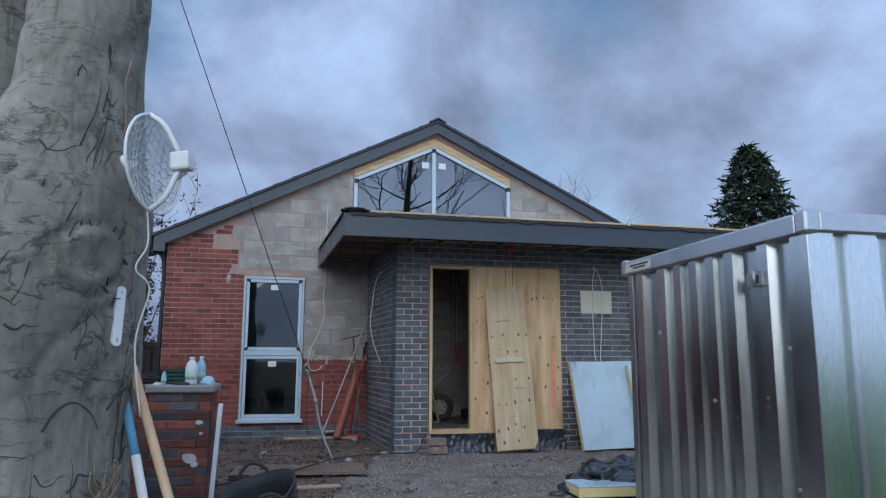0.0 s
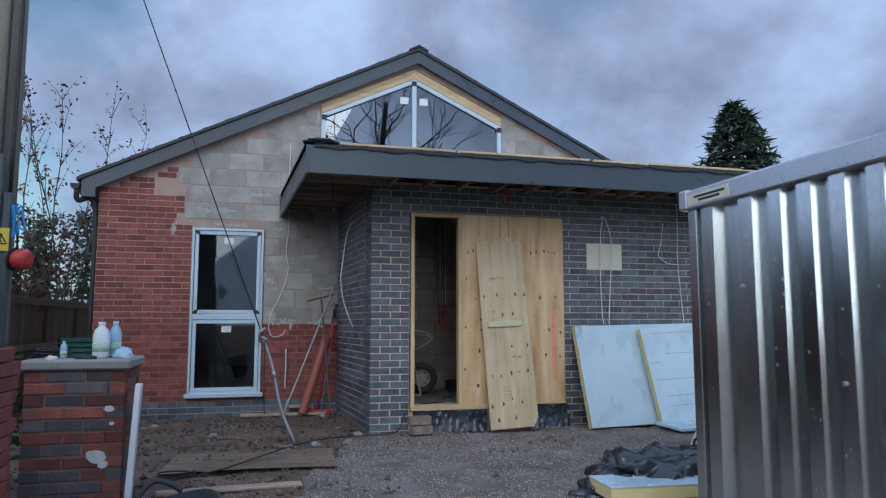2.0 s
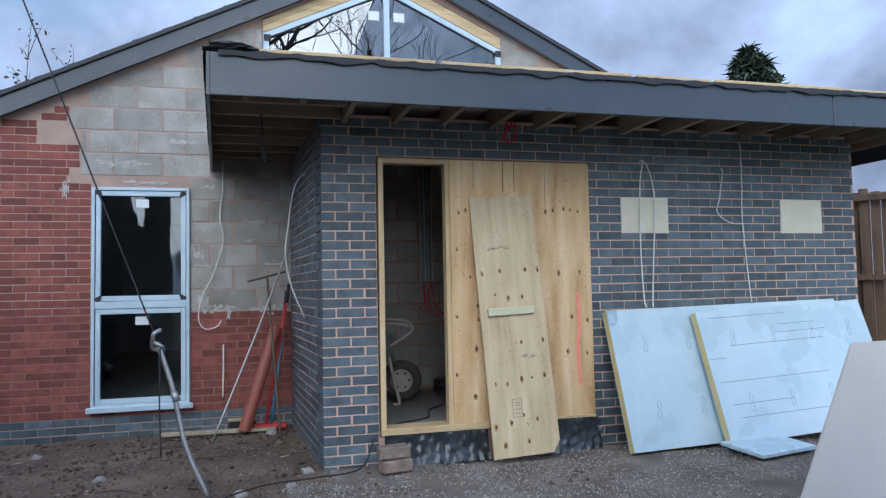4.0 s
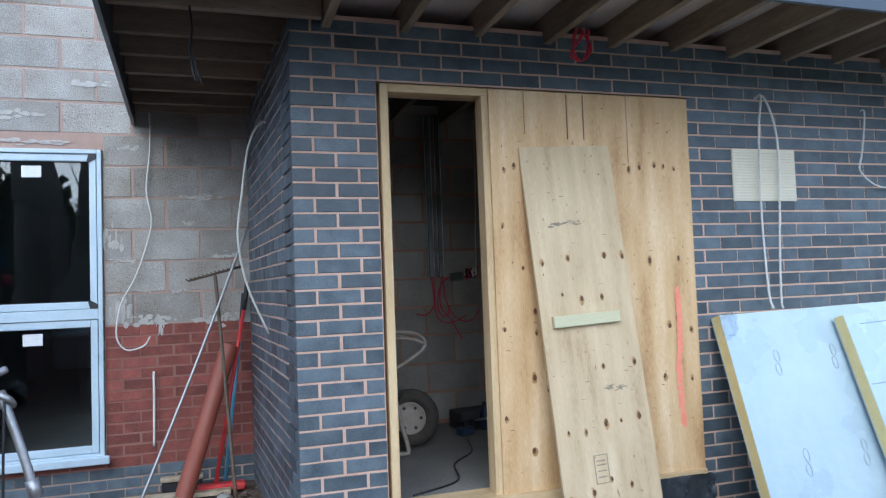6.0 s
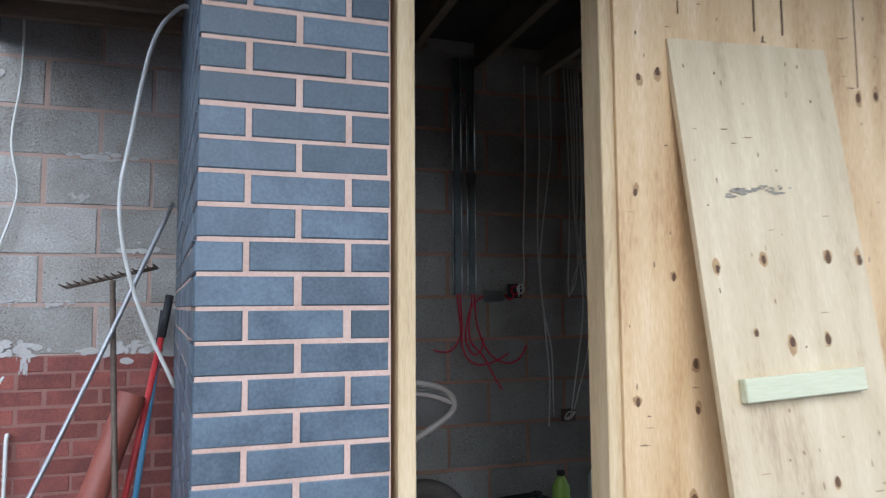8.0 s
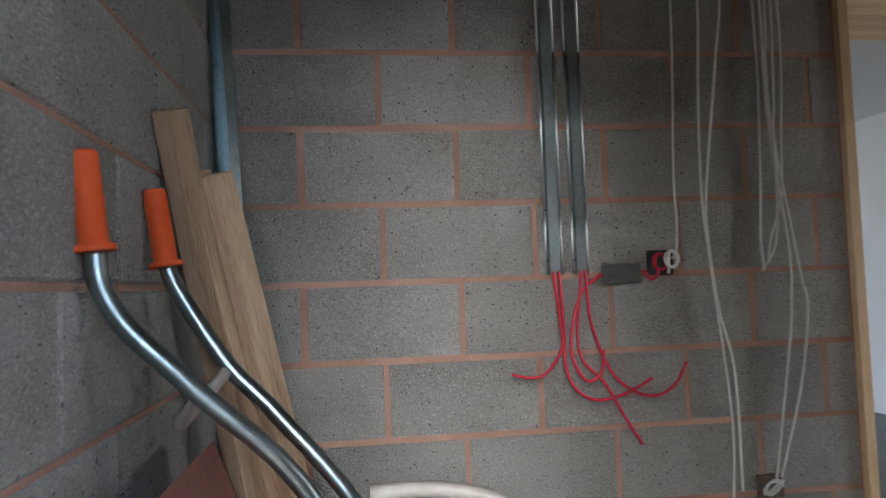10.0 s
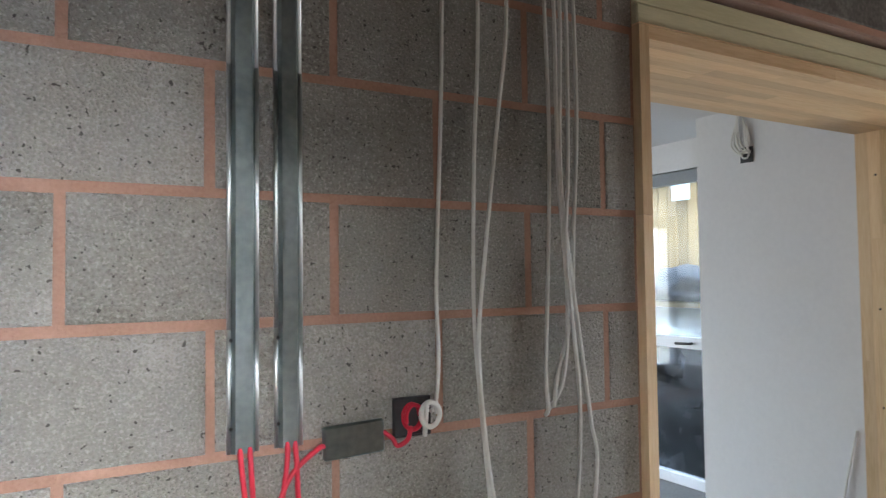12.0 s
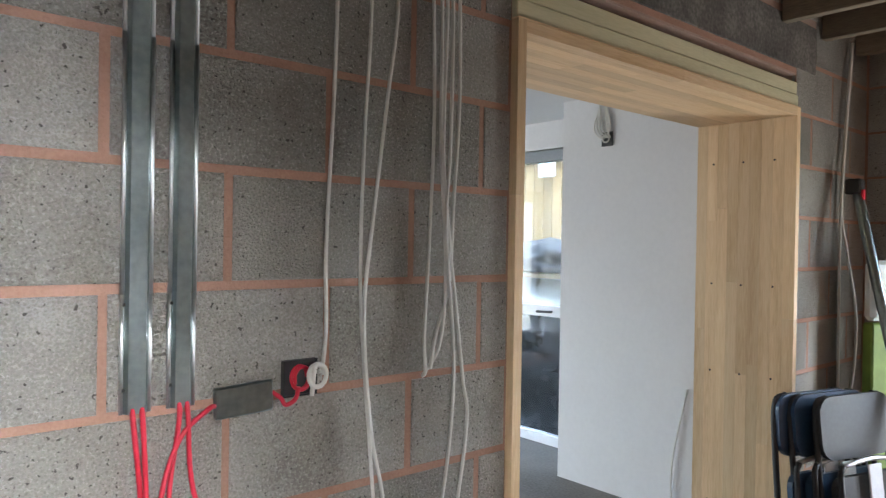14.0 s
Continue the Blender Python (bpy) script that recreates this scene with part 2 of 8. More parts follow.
def prism(pts, y0, y1, bm=None):
    """A polygon in x and z, from y0 to y1."""
    bm = bm or bmesh.new()
    a = [bm.verts.new((x, y0, z)) for x, z in pts]
    b = [bm.verts.new((x, y1, z)) for x, z in pts]
    bm.faces.new(a)
    bm.faces.new(b[::-1])
    for i in range(len(pts)):
        j = (i + 1) % len(pts)
        bm.faces.new((a[j], a[i], b[i], b[j]))
    bmesh.ops.recalc_face_normals(bm, faces=bm.faces)
    return bm


def plan_prism(pts, z0, z1):
    """A polygon in x and y, from z0 to z1."""
    bm = bmesh.new()
    a = [bm.verts.new((x, y, z0)) for x, y in pts]
    b = [bm.verts.new((x, y, z1)) for x, y in pts]
    bm.faces.new(a[::-1])
    bm.faces.new(b)
    for i in range(len(pts)):
        j = (i + 1) % len(pts)
        bm.faces.new((a[i], a[j], b[j], b[i]))
    bmesh.ops.recalc_face_normals(bm, faces=bm.faces)
    return bm


def smooth_line(pts, steps=6):
    pts = [Vector(p) for p in pts]
    if len(pts) < 3:
        return pts
    q = [2 * pts[0] - pts[1], *pts, 2 * pts[-1] - pts[-2]]
    out = []
    for i in range(1, len(q) - 2):
        for k in range(steps):
            t = k / steps
            a, b, c, d = q[i - 1 : i + 3]
            out.append(0.5 * (2 * b + (c - a) * t + (2 * a - 5 * b + 4 * c - d) * t * t + (3 * b - a - 3 * c + d) * t**3))
    return out + [pts[-1]]


def tube(pts, r, seg=8, steps=6, bm=None, r1=None, cap=True):
    """A round rod along points; r1 is the radius at its end."""
    bm = bm or bmesh.new()
    line = smooth_line(pts, steps)
    rings, up = [], Vector((0.31, 0.22, 0.92))
    for i, p in enumerate(line):
        d = (line[min(i + 1, len(line) - 1)] - line[max(i - 1, 0)]).normalized()
        s = d.cross(up)
        s = (s if s.length > 0.05 else d.cross(Vector((1, 0, 0)))).normalized()
        u = s.cross(d)
        up = u
        rr = r if r1 is None else r + (r1 - r) * i / (len(line) - 1)
        rings.append([bm.verts.new(p + rr * (math.cos(a) * s + math.sin(a) * u)) for a in (2 * math.pi * k / seg for k in range(seg))])
    for a, b in zip(rings, rings[1:]):
        for k in range(seg):
            f = bm.faces.new((a[k], a[(k + 1) % seg], b[(k + 1) % seg], b[k]))
            f.smooth = True
    if cap:
        bm.faces.new(rings[0][::-1])
        bm.faces.new(rings[-1])
    return bm


def lathe(profile, seg=24, bm=None, m=None):
    """A turned shape from (radius, height) pairs."""
    bm = bm or bmesh.new()
    rings = [[bm.verts.new((m or Matrix()) @ Vector((r * math.cos(2 * math.pi * k / seg), r * math.sin(2 * math.pi * k / seg), z))) for k in range(seg)] for r, z in profile]
    for a, b in zip(rings, rings[1:]):
        for k in range(seg):
            f = bm.faces.new((a[k], a[(k + 1) % seg], b[(k + 1) % seg], b[k]))
            f.smooth = True
    bm.faces.new(rings[0][::-1])
    bm.faces.new(rings[-1])
    return bm


def mesh_of(name, bm, material):
    me = bpy.data.meshes.new(name)
    bm.to_mesh(me)
    bm.free()
    me.materials.append(material)
    return me


def part(name, bm, material, parent=None, label="", kind=""):
    """One mesh object, under a thing or a part."""
    ob = new(name, mesh_of(name, bm, material))
    ob.parent = parent
    if parent is not None:
        ob.matrix_parent_inverse = Matrix()
    return tagged(ob, label=label, kind=kind)


def thing(name, label, category, at=(0, 0, 0), group=""):
    """An Empty at the base of a thing; its parts are built in its own space."""
    ob = new(name)
    ob.empty_display_size = 0.1
    ob.matrix_basis = at if isinstance(at, Matrix) else Matrix.Translation(at)
    return tagged(ob, label, category, group)


def single(name, bm, material, label, category, at=None, group="", kind=""):
    """A thing of one mesh."""
    ob = new(name, mesh_of(name, bm, material))
    if at is not None:
        ob.matrix_basis = at if isinstance(at, Matrix) else Matrix.Translation(at)
    return tagged(ob, label, category, group, kind)


def structure(name, bm, material, label=""):
    ob = new(name, mesh_of(name, bm, material))
    return tagged(ob, label, kind="structure")


def slices(xs, bottom, top, holes, y0, y1):
    """A wall along x from y0 to y1: upright strips between the xs, less the holes (x0, x1, low, high)."""
    bm = bmesh.new()
    for a, b in zip(xs, xs[1:]):
        mid = (a + b) / 2
        cuts = [(bottom(a), bottom(b))]
        for h in sorted((h for h in holes if h[0] < mid < h[1]), key=lambda h: h[2](mid)):
            cuts += [(h[2](a), h[2](b)), (h[3](a), h[3](b))]
        cuts.append((top(a), top(b)))
        for (la, lb), (ha, hb) in zip(cuts[::2], cuts[1::2]):
            if ha - la > 1e-4 or hb - lb > 1e-4:
                prism([(a, la), (b, lb), (b, hb), (a, ha)], y0, y1, bm)
    return bm


def k(v):
    return lambda x: v


# ---- bricks and blocks ----
def piece_bm(l, h, d, ch=0.003, bm=None, m=None):
    """A brick seen from the front (-y), with worn edges and an open back; its lower left front corner is the origin."""
    bm = bm or bmesh.new()
    m = m or Matrix()
    ring = lambda i, y: [bm.verts.new(m @ Vector(p)) for p in ((i, y, i), (l - i, y, i), (l - i, y, h - i), (i, y, h - i))]
    a, b, c = ring(ch, 0), ring(0, ch), ring(0, d)
    bm.faces.new(a)
    for p, q in ((a, b), (b, c)):
        for i in range(4):
            j = (i + 1) % 4
            bm.faces.new((p[j], p[i], q[i], q[j]))
    return bm


PIECES = {}


def lay(rows, parent, material, far_material, name, face, near, depth=0.05, h=0.065, ch=0.003, limit=300, jitter=0.0012):
    """Lays pieces (x, z, length) on a face: a matrix from (x, 0, z) to the world. near(x, z): whether it is an object of its own."""
    far, count = bmesh.new(), 0
    for x, z, l in rows:
        m = face @ Matrix.Translation((x + random.uniform(-1, 1) * jitter, random.uniform(-1, 1) * jitter, z + random.uniform(-1, 1) * jitter))
        m = m @ pose(0, 0, 0, 0, random.uniform(-1, 1) * (0.25 if h < 0.1 else 0.1), random.uniform(-1, 1) * (0.25 if h < 0.1 else 0.1))
        if near(x, z) and count < limit:
            key = (name, round(l, 2), h, material.name)
            if key not in PIECES:
                PIECES[key] = mesh_of(name, piece_bm(round(l, 2), h, depth, ch), material)
            ob = new(name, PIECES[key])
            ob.parent = parent
            ob.matrix_basis = m
            count += 1
        else:
            piece_bm(l, h, depth, ch, far, m)
    if far.verts:
        part(name + "_rest", far, far_material, parent, kind="stuff")
    else:
        far.free()


def bond(x0, x1, z0, z1, dz, pitch, shift, ref_x, ref_z, holes, joint=0.01, alt=None):
    """Pieces in half bond: courses from ref_z at steps dz, upright joints at ref_x + shift(course) + n * pitch, cut at ends and holes."""
    out = []
    i0, i1 = math.floor((z0 - ref_z) / dz + 1e-6), math.ceil((z1 - ref_z) / dz - 1e-6)
    for i in range(i0, i1):
        zb = ref_z + i * dz + joint / 2
        zm = zb + dz / 2
        if zb < z0 - 0.5 * dz or zb + dz > z1 + 0.5 * dz:
            continue
        o = ref_x + (shift if i % 2 else 0)
        n0 = math.floor((x0 - o) / pitch)
        x = o + n0 * pitch
        while x < x1:
            spans = [(max(x + joint / 2, x0), min(x + pitch - joint / 2, x1))]
            for hx0, hx1, hz0, hz1 in holes:
                if hz0 < zm < hz1:
                    nxt = []
                    for a, b in spans:
                        if hx1 <= a or hx0 >= b:
                            nxt.append((a, b))
                        else:
                            nxt += [(a, hx0), (hx1, b)]
                    spans = [(a, b) for a, b in nxt if b - a > 0]
            out += [(a, zb, b - a) for a, b in spans if b - a > 0.025]
            x += pitch
    return out


FRONT = Matrix()
SIDE = Matrix.Rotation(radians(-90), 4, "Z")  # faces -x; its x runs towards -y

# ---- the plan ----
YW = 1.95           # outer face of the house's front wall, and the back wall of the porch
YI = 2.37           # inner face of that wall
FLOOR = 0.25
PX = 5.08           # length of the porch
RIDGE_X, RIDGE_Z, SLOPE = 0.95, 5.02, 0.4886
HX0, HX1 = -3.14, 4.95
roofline = lambda x: RIDGE_Z - 0.15 - SLOPE * abs(x - RIDGE_X)
SKEW = 0.0692       # the side wall of the porch runs a little outwards
side_x = lambda y: -SKEW * y

# ---- ground ----
bm = bmesh.new()
GX = sorted({-400, -120, -40, -15, *[-8 + 0.2 * i for i in range(81)], 15, 40, 120, 400})
GY = sorted({-400, -120, -40, -16, *[-12 + 0.2 * i for i in range(73)], 10, 40, 120, 400})


def ground_z(x, y):
    if abs(x) > 9 or abs(y + 5) > 9:
        return -0.06
    n = noise.noise((x * 0.9, y * 0.9, 0.3)) * 0.035 + noise.noise((x * 3.1, y * 3.1, 4.0)) * 0.014
    return -0.03 + n - 0.03 * min(1, max(0, -y / 4))


gv = [[bm.verts.new((x, y, ground_z(x, y))) for x in GX] for y in GY]
for j in range(len(GY) - 1):
    for i in range(len(GX) - 1):
        f = bm.faces.new((gv[j][i], gv[j][i + 1], gv[j + 1][i + 1], gv[j + 1][i]))
        f.smooth = True
structure("ground", bm, M["soil"], "bare dark brown soil trodden flat")

# ---- house front wall ----
gw = (-0.40, 2.22)
gw_top = lambda x: 4.63 - (4.63 - 4.02) / 1.31 * abs(x - 0.91)
WIN = (-2.015, -1.115, 0.25, 2.385)
OPEN = (2.22, 3.97, FLOOR, 2.46)
xs = sorted([HX0, WIN[0], WIN[1], gw[0], RIDGE_X, gw[1], OPEN[0], OPEN[1], HX1])
wall_front = structure("wall_house_front", slices(xs, k(-0.15), roofline, [(WIN[0], WIN[1], k(WIN[2]), k(WIN[3])), (gw[0], gw[1], k(2.95), lambda x: gw_top(x) + 0.16), (OPEN[0], OPEN[1], k(OPEN[2]), k(OPEN[3]))], YW + 0.004, YI), M["mortar_brown"], "half-finished house wall of grey concrete blocks")

# ---- porch walls ----
DOOR = (0.43, 2.28, 0.25, 2.395)
xs = [0.0035, DOOR[0], DOOR[1], PX]
wall_porch_front = structure("wall_porch_front", slices(xs, k(-0.15), k(2.72), [(DOOR[0], DOOR[1], k(DOOR[2] - 0.06), k(DOOR[3]))], 0.0035, 0.30), M["mortar_pink"], "blue-grey engineering brick porch wall with pale pink mortar")
wall_porch_side = structure("wall_porch_side", plan_prism([(side_x(0.30) + 0.004, 0.30), (0.30, 0.30), (0.30, YW + 0.004), (side_x(YW) + 0.004, YW + 0.004)], -0.15, 2.72), M["mortar_pink"], "blue-grey engineering brick side wall")
END = (0.50, 1.30, 2.05)   # doorway in the end wall: from, to, head
for i, (y0, y1, z0, z1) in enumerate(((0.30, END[0], -0.15, 2.72), (END[1], YW + 0.004, -0.15, 2.72), (END[0], END[1], END[2], 2.72), (END[0], END[1], -0.15, FLOOR - 0.004))):
    structure(f"wall_porch_right_{i + 1}", box(4.80, PX - 0.004, y0, y1, z0, z1), M["mortar_orange"], "concrete block end wall")
floor_porch = structure("floor", box(0.006, PX - 0.01, 0.02, 6.4, -0.1, FLOOR), M["concrete_dusty"], "dusty grey concrete floor")

# house shell behind
structure("wall_house_left", box(HX0, HX0 + 0.3, YI, 9.0, -0.15, 3.0), M["plaster"])
structure("wall_house_back", slices([HX0 + 0.3, -0.2, 3.2, HX1], k(-0.15), k(3.0), [(-0.2, 3.2, k(FLOOR), k(2.45))], 8.7, 9.0), M["plaster"])
RW = [(YI, 3.62), (4.75, 8.7)]
for i, (a, b) in enumerate(RW):
    structure(f"wall_house_right_{i + 1}", box(4.80, HX1 + 0.13, a, b, -0.15, 3.0), M["plaster"])
structure("wall_house_right_3", box(4.80, HX1 + 0.13, 3.62, 4.75, 2.42, 3.0), M["plaster"])
# added wall: hides the rear lamp from window_1 and keeps that room dark
structure("wall_house_inner", box(-0.42, -0.30, YI, 8.7, FLOOR, 2.62), M["plaster"])
structure("ceiling_house", box(HX0 + 0.3, 4.80, YI, 8.7, 2.62, 2.66), M["plaster"], "white plasterboard ceiling")
structure("floor_house", box(HX0 + 0.3, 0.006, YI, 8.7, -0.1, FLOOR), M["concrete"])
structure("partition", box(4.34, 4.80, YI + 0.003, 3.53, FLOOR, 2.62), M["plaster"], "grey plasterboard partition wall")

# ---- porch roof ----
FX0, FX1, FY = -0.765, 5.75, -0.95
FZ0, FZ1 = 2.565, 2.835
fascia_x = lambda y: FX0 - 0.0462 * (y - FY)
M["deck_pale"] = surf("deck_pale", [(0.46, 0.42, 0.38), (0.64, 0.59, 0.55)], 2, 60, (0.7, 0.9), 0.2, 0.002)
M["joist"] = surf("joist", [(0.14, 0.108, 0.078), (0.23, 0.183, 0.133), (0.31, 0.255, 0.19)], 4, 40, (0.7, 0.9), 0.3, 0.003, vary=0.25, stretch=(5, 0.7, 5))
M["joist_x"] = surf("joist_x", [(0.13, 0.10, 0.073), (0.20, 0.155, 0.115), (0.27, 0.215, 0.16)], 4, 40, (0.7, 0.9), 0.3, 0.003, vary=0.25, stretch=(0.7, 5, 5))
porch_roof = thing("porch_roof", "flat porch roof with anthracite fascia boards and bare joists", "roof", (0, 0, 0))
part("deck", plan_prism([(FX0 + 0.01, FY + 0.03), (FX1 - 0.03, FY + 0.03), (FX1 - 0.03, YW - 0.004), (fascia_x(YW) + 0.01, YW - 0.004)], 2.808, 2.838), M["deck_pale"], porch_roof, "pale roof deck seen between the joists")
part("front_fascia", box(FX0, 3.93, FY - 0.022, FY, FZ0, FZ1, 0.003), M["anthracite"], porch_roof, "anthracite front fascia board")
part("front_fascia", box(3.934, FX1, FY - 0.022, FY, FZ0, FZ1, 0.003), M["anthracite"], porch_roof, "anthracite front fascia board")
part("fascia", plan_prism([(FX0 - 0.022, FY - 0.022), (FX0 - 0.0005, FY - 0.022), (fascia_x(YW), YW - 0.004), (fascia_x(YW) - 0.022, YW - 0.004)], FZ0, FZ1), M["anthracite"], porch_roof)
part("fascia", box(FX1, FX1 + 0.022, FY - 0.022, YW - 0.004, FZ0, FZ1, 0.003), M["anthracite"], porch_roof)

# dark sheet under the deck: the shade inside the porch is put into its colour
M["ceiling_shade"] = surf("ceiling_shade", [(0.06, 0.053, 0.046), (0.11, 0.098, 0.085)], 2, 50, (0.75, 0.92), 0.2, 0.002)
structure("ceiling_porch", box(0.31, 4.79, 0.31, YW - 0.006, 2.798, 2.806), M["ceiling_shade"], "deck underside above the joists, coloured dark for the porch's shade")

# ---- main roof ----
BY = 1.87
house_roof = thing("house_roof", "dark tiled gable roof with anthracite barge boards", "roof", (0, 0, 0))
EX0, EX1 = -3.325, 5.233
for s, ex in ((-1, EX0), (1, EX1)):
    ez = RIDGE_Z - SLOPE * abs(ex - RIDGE_X)
    part("barge_board", prism([(RIDGE_X, RIDGE_Z), (ex, ez), (ex, ez - 0.175), (RIDGE_X, RIDGE_Z - 0.175)][:: -s], BY - 0.022, BY), M["anthracite"], house_roof, "anthracite barge board")
    part("roof_slope", prism([(RIDGE_X, RIDGE_Z + 0.05), (ex + s * 0.06, ez + 0.02), (ex + s * 0.06, ez - 0.02), (RIDGE_X, RIDGE_Z + 0.004)][:: -s], BY - 0.05, 9.2), M["roof_tile"], house_roof, "dark roof tiles")
    part("soffit", prism([(RIDGE_X, RIDGE_Z - 0.12), (ex, ez - 0.12), (ex, ez - 0.14), (RIDGE_X, RIDGE_Z - 0.14)][:: -s], BY, YW), M["timber_old"], house_roof)


# ---- openings and joinery of the front ----
def ring_bars(parent, x0, x1, z0, z1, w, y0, y1, material, names=("frame_left", "frame_right", "frame_bottom", "frame_top")):
    part(names[0], box(x0, x0 + w, y0, y1, z0, z1, 0.004), material, parent)
    part(names[1], box(x1 - w, x1, y0, y1, z0, z1, 0.004), material, parent)
    part(names[2], box(x0 + w, x1 - w, y0, y1, z0, z0 + w, 0.004), material, parent)
    part(names[3], box(x0 + w, x1 - w, y0, y1, z1 - w, z1, 0.004), material, parent)


def pane(parent, x0, x1, z0, z1, y):
    ob = part("pane", box(x0, x1, y, y + 0.006, z0, z1), M["glass"], parent, "clear reflecting glass pane")
    ob.visible_shadow = False
    return ob


M["sticker"] = surf("sticker", [(0.62, 0.64, 0.66), (0.72, 0.74, 0.76)], 20, 80, (0.5, 0.6), 0)
window_1 = tagged(new("window_1"), "pale blue film covered window with two panes and corner protectors", kind="structure")
wx0, wx1, wz0, wz1 = WIN
zm = 1.235
ring_bars(window_1, wx0 + 0.004, wx1 - 0.004, wz0 + 0.004, wz1 - 0.004, 0.03, YW - 0.03, YW + 0.05, M["film_blue"])
part("transom", box(wx0 + 0.034, wx1 - 0.034, YW - 0.026, YW + 0.05, zm - 0.035, zm + 0.035, 0.004), M["film_blue"], window_1)
for a, b in ((wz0 + 0.037, zm - 0.038), (zm + 0.038, wz1 - 0.037)):
    upper = a > 1
    sash = part("sash", box(wx0 + 0.04, wx0 + 0.085, YW - 0.018, YW + 0.045, a, b, 0.004), M["film_blue"], window_1, "sash frame under pale blue film")
    part("sash_rail", box(wx1 - 0.085, wx1 - 0.04, YW - 0.018, YW + 0.045, a, b, 0.004), M["film_blue"], sash)
    t = 0.05
    part("sash_rail", box(wx0 + 0.085, wx1 - 0.085, YW - 0.018, YW + 0.045, a, a + t, 0.004), M["film_blue"], sash)
    part("sash_rail", box(wx0 + 0.085, wx1 - 0.085, YW - 0.018, YW + 0.045, b - t, b, 0.004), M["film_blue"], sash)
    part("gasket", box(wx0 + 0.083, wx1 - 0.083, YW + 0.004, YW + 0.02, a + t - 0.006, a + t + 0.004), M["gasket"], sash)
    part("gasket", box(wx0 + 0.083, wx1 - 0.083, YW + 0.004, YW + 0.02, b - t - 0.004, b - t + 0.006), M["gasket"], sash)
    pane(window_1, wx0 + 0.085, wx1 - 0.085, a + t, b - t, YW + 0.012)
    part("sticker", box(-1.62, -1.50, YW + 0.006, YW + 0.010, b - t - 0.11, b - t - 0.03), M["sticker"], window_1, "white paper label on the glass")
    if upper:
        for cx, cz, sx, sz in ((wx0 + 0.036, b, 1, -1), (wx1 - 0.036, b, -1, -1), (wx0 + 0.036, a, 1, 1), (wx1 - 0.036, a, -1, 1)):
            pts = [(cx, cz), (cx + sx * 0.05, cz), (cx + sx * 0.062, cz + sz * 0.045), (cx + sx * 0.055, cz + sz * 0.062), (cx, cz + sz * 0.03)]
            part("corner_protector", prism(pts, YW - 0.023, YW - 0.017), M["gasket"], window_1, "black plastic corner protector")
part("window_sill", box(wx0 - 0.03, wx1 + 0.03, YW - 0.075, YW - 0.031, wz0 - 0.035, wz0 + 0.018, 0.006), M["film_blue"], window_1, "sill under pale blue film")

window_2 = tagged(new("window_2"), "white framed gable window of two slanted panes", kind="structure")
gt = lambda x: gw_top(x)
gy0, gy1, gzb = YW - 0.02, YW + 0.05, 2.95


def slant(x0, x1, top, low, y0, y1):
    return prism([(x0, low(x0)), (x1, low(x1)), (x1, top(x1)), (x0, top(x0))], y0, y1)


GC = 0.91
for a, b in ((gw[0] + 0.004, GC), (GC, gw[1] - 0.004)):
    part("frame_head", slant(a, b, gt, lambda x: gt(x) - 0.06, gy0, gy1), M["film_blue"], window_2)
    part("gasket", slant(a + 0.05, b - 0.05, lambda x: gt(x) - 0.058, lambda x: gt(x) - 0.075, gy0 + 0.02, gy1 - 0.02), M["gasket"], window_2)
    p = part("pane", slant(a + 0.03, b - 0.03, lambda x: gt(x) - 0.05, lambda x: gzb, gy0 + 0.03, gy0 + 0.036), M["glass_coated"], window_2, "gable glass pane reflecting the sky")
    p.visible_shadow = False
    beam = lambda o, h, yo: slant(a, b, lambda x: gt(x) + o + h, lambda x: gt(x) + o, YW - 0.01 - yo, YW + 0.10)
    part("head_timber", beam(0.008, 0.07, 0.01), M["timber_x"], window_2, "pale new timber packing")
    part("head_timber", beam(0.085, 0.06, 0.0), M["timber_x"], window_2)
part("mullion", box(GC - 0.03, GC + 0.03, gy0 - 0.004, gy1, gzb, gt(GC) - 0.03, 0.003), M["film_blue"], window_2)
part("frame_left", box(gw[0] + 0.004, gw[0] + 0.06, gy0 - 0.002, gy1, gzb, gt(gw[0]) - 0.01, 0.003), M["film_blue"], window_2)
part("frame_right", box(gw[1] - 0.06, gw[1] - 0.004, gy0 - 0.002, gy1, gzb, gt(gw[1]) - 0.01, 0.003), M["film_blue"], window_2)
for x0 in (GC - 0.2, GC + 0.08):
    part("sticker", box(x0, x0 + 0.12, gy0 + 0.022, gy0 + 0.026, 4.26, 4.36), M["sticker"], window_2)
for x0 in (gw[0] + 0.01, gw[1] - 0.07, GC - 0.04):
    part("corner_protector", box(x0, x0 + 0.07, gy0 - 0.008, gy0 - 0.004, gt(x0 + 0.03) - 0.10, gt(x0 + 0.03) - 0.03), M["gasket"], window_2)

# porch doorway: rough timber frame, boarded with plywood on one side
door_frame = thing("door_frame", "rough pale timber door frame in the brick opening", "door frame", (0, 0, 0))
part("jamb", box(0.445, 0.488, -0.008, 0.085, FLOOR, 2.385, 0.003), M["timber_new"], door_frame)
part("stud", box(0.995, 1.04, 0.002, 0.097, FLOOR, 2.345, 0.003), M["timber_new"], door_frame)
part("stud", box(2.225, 2.268, 0.002, 0.097, FLOOR, 2.345, 0.003), M["timber_new"], door_frame)
part("head", box(0.488, 2.268, 0.002, 0.095, 2.345, 2.388, 0.003), M["timber_x"], door_frame)
part("threshold", box(0.44, 2.27, -0.035, 0.15, FLOOR - 0.045, FLOOR + 0.008, 0.004), M["timber_x"], door_frame, "worn grey timber threshold")
PLY_Y = -0.012
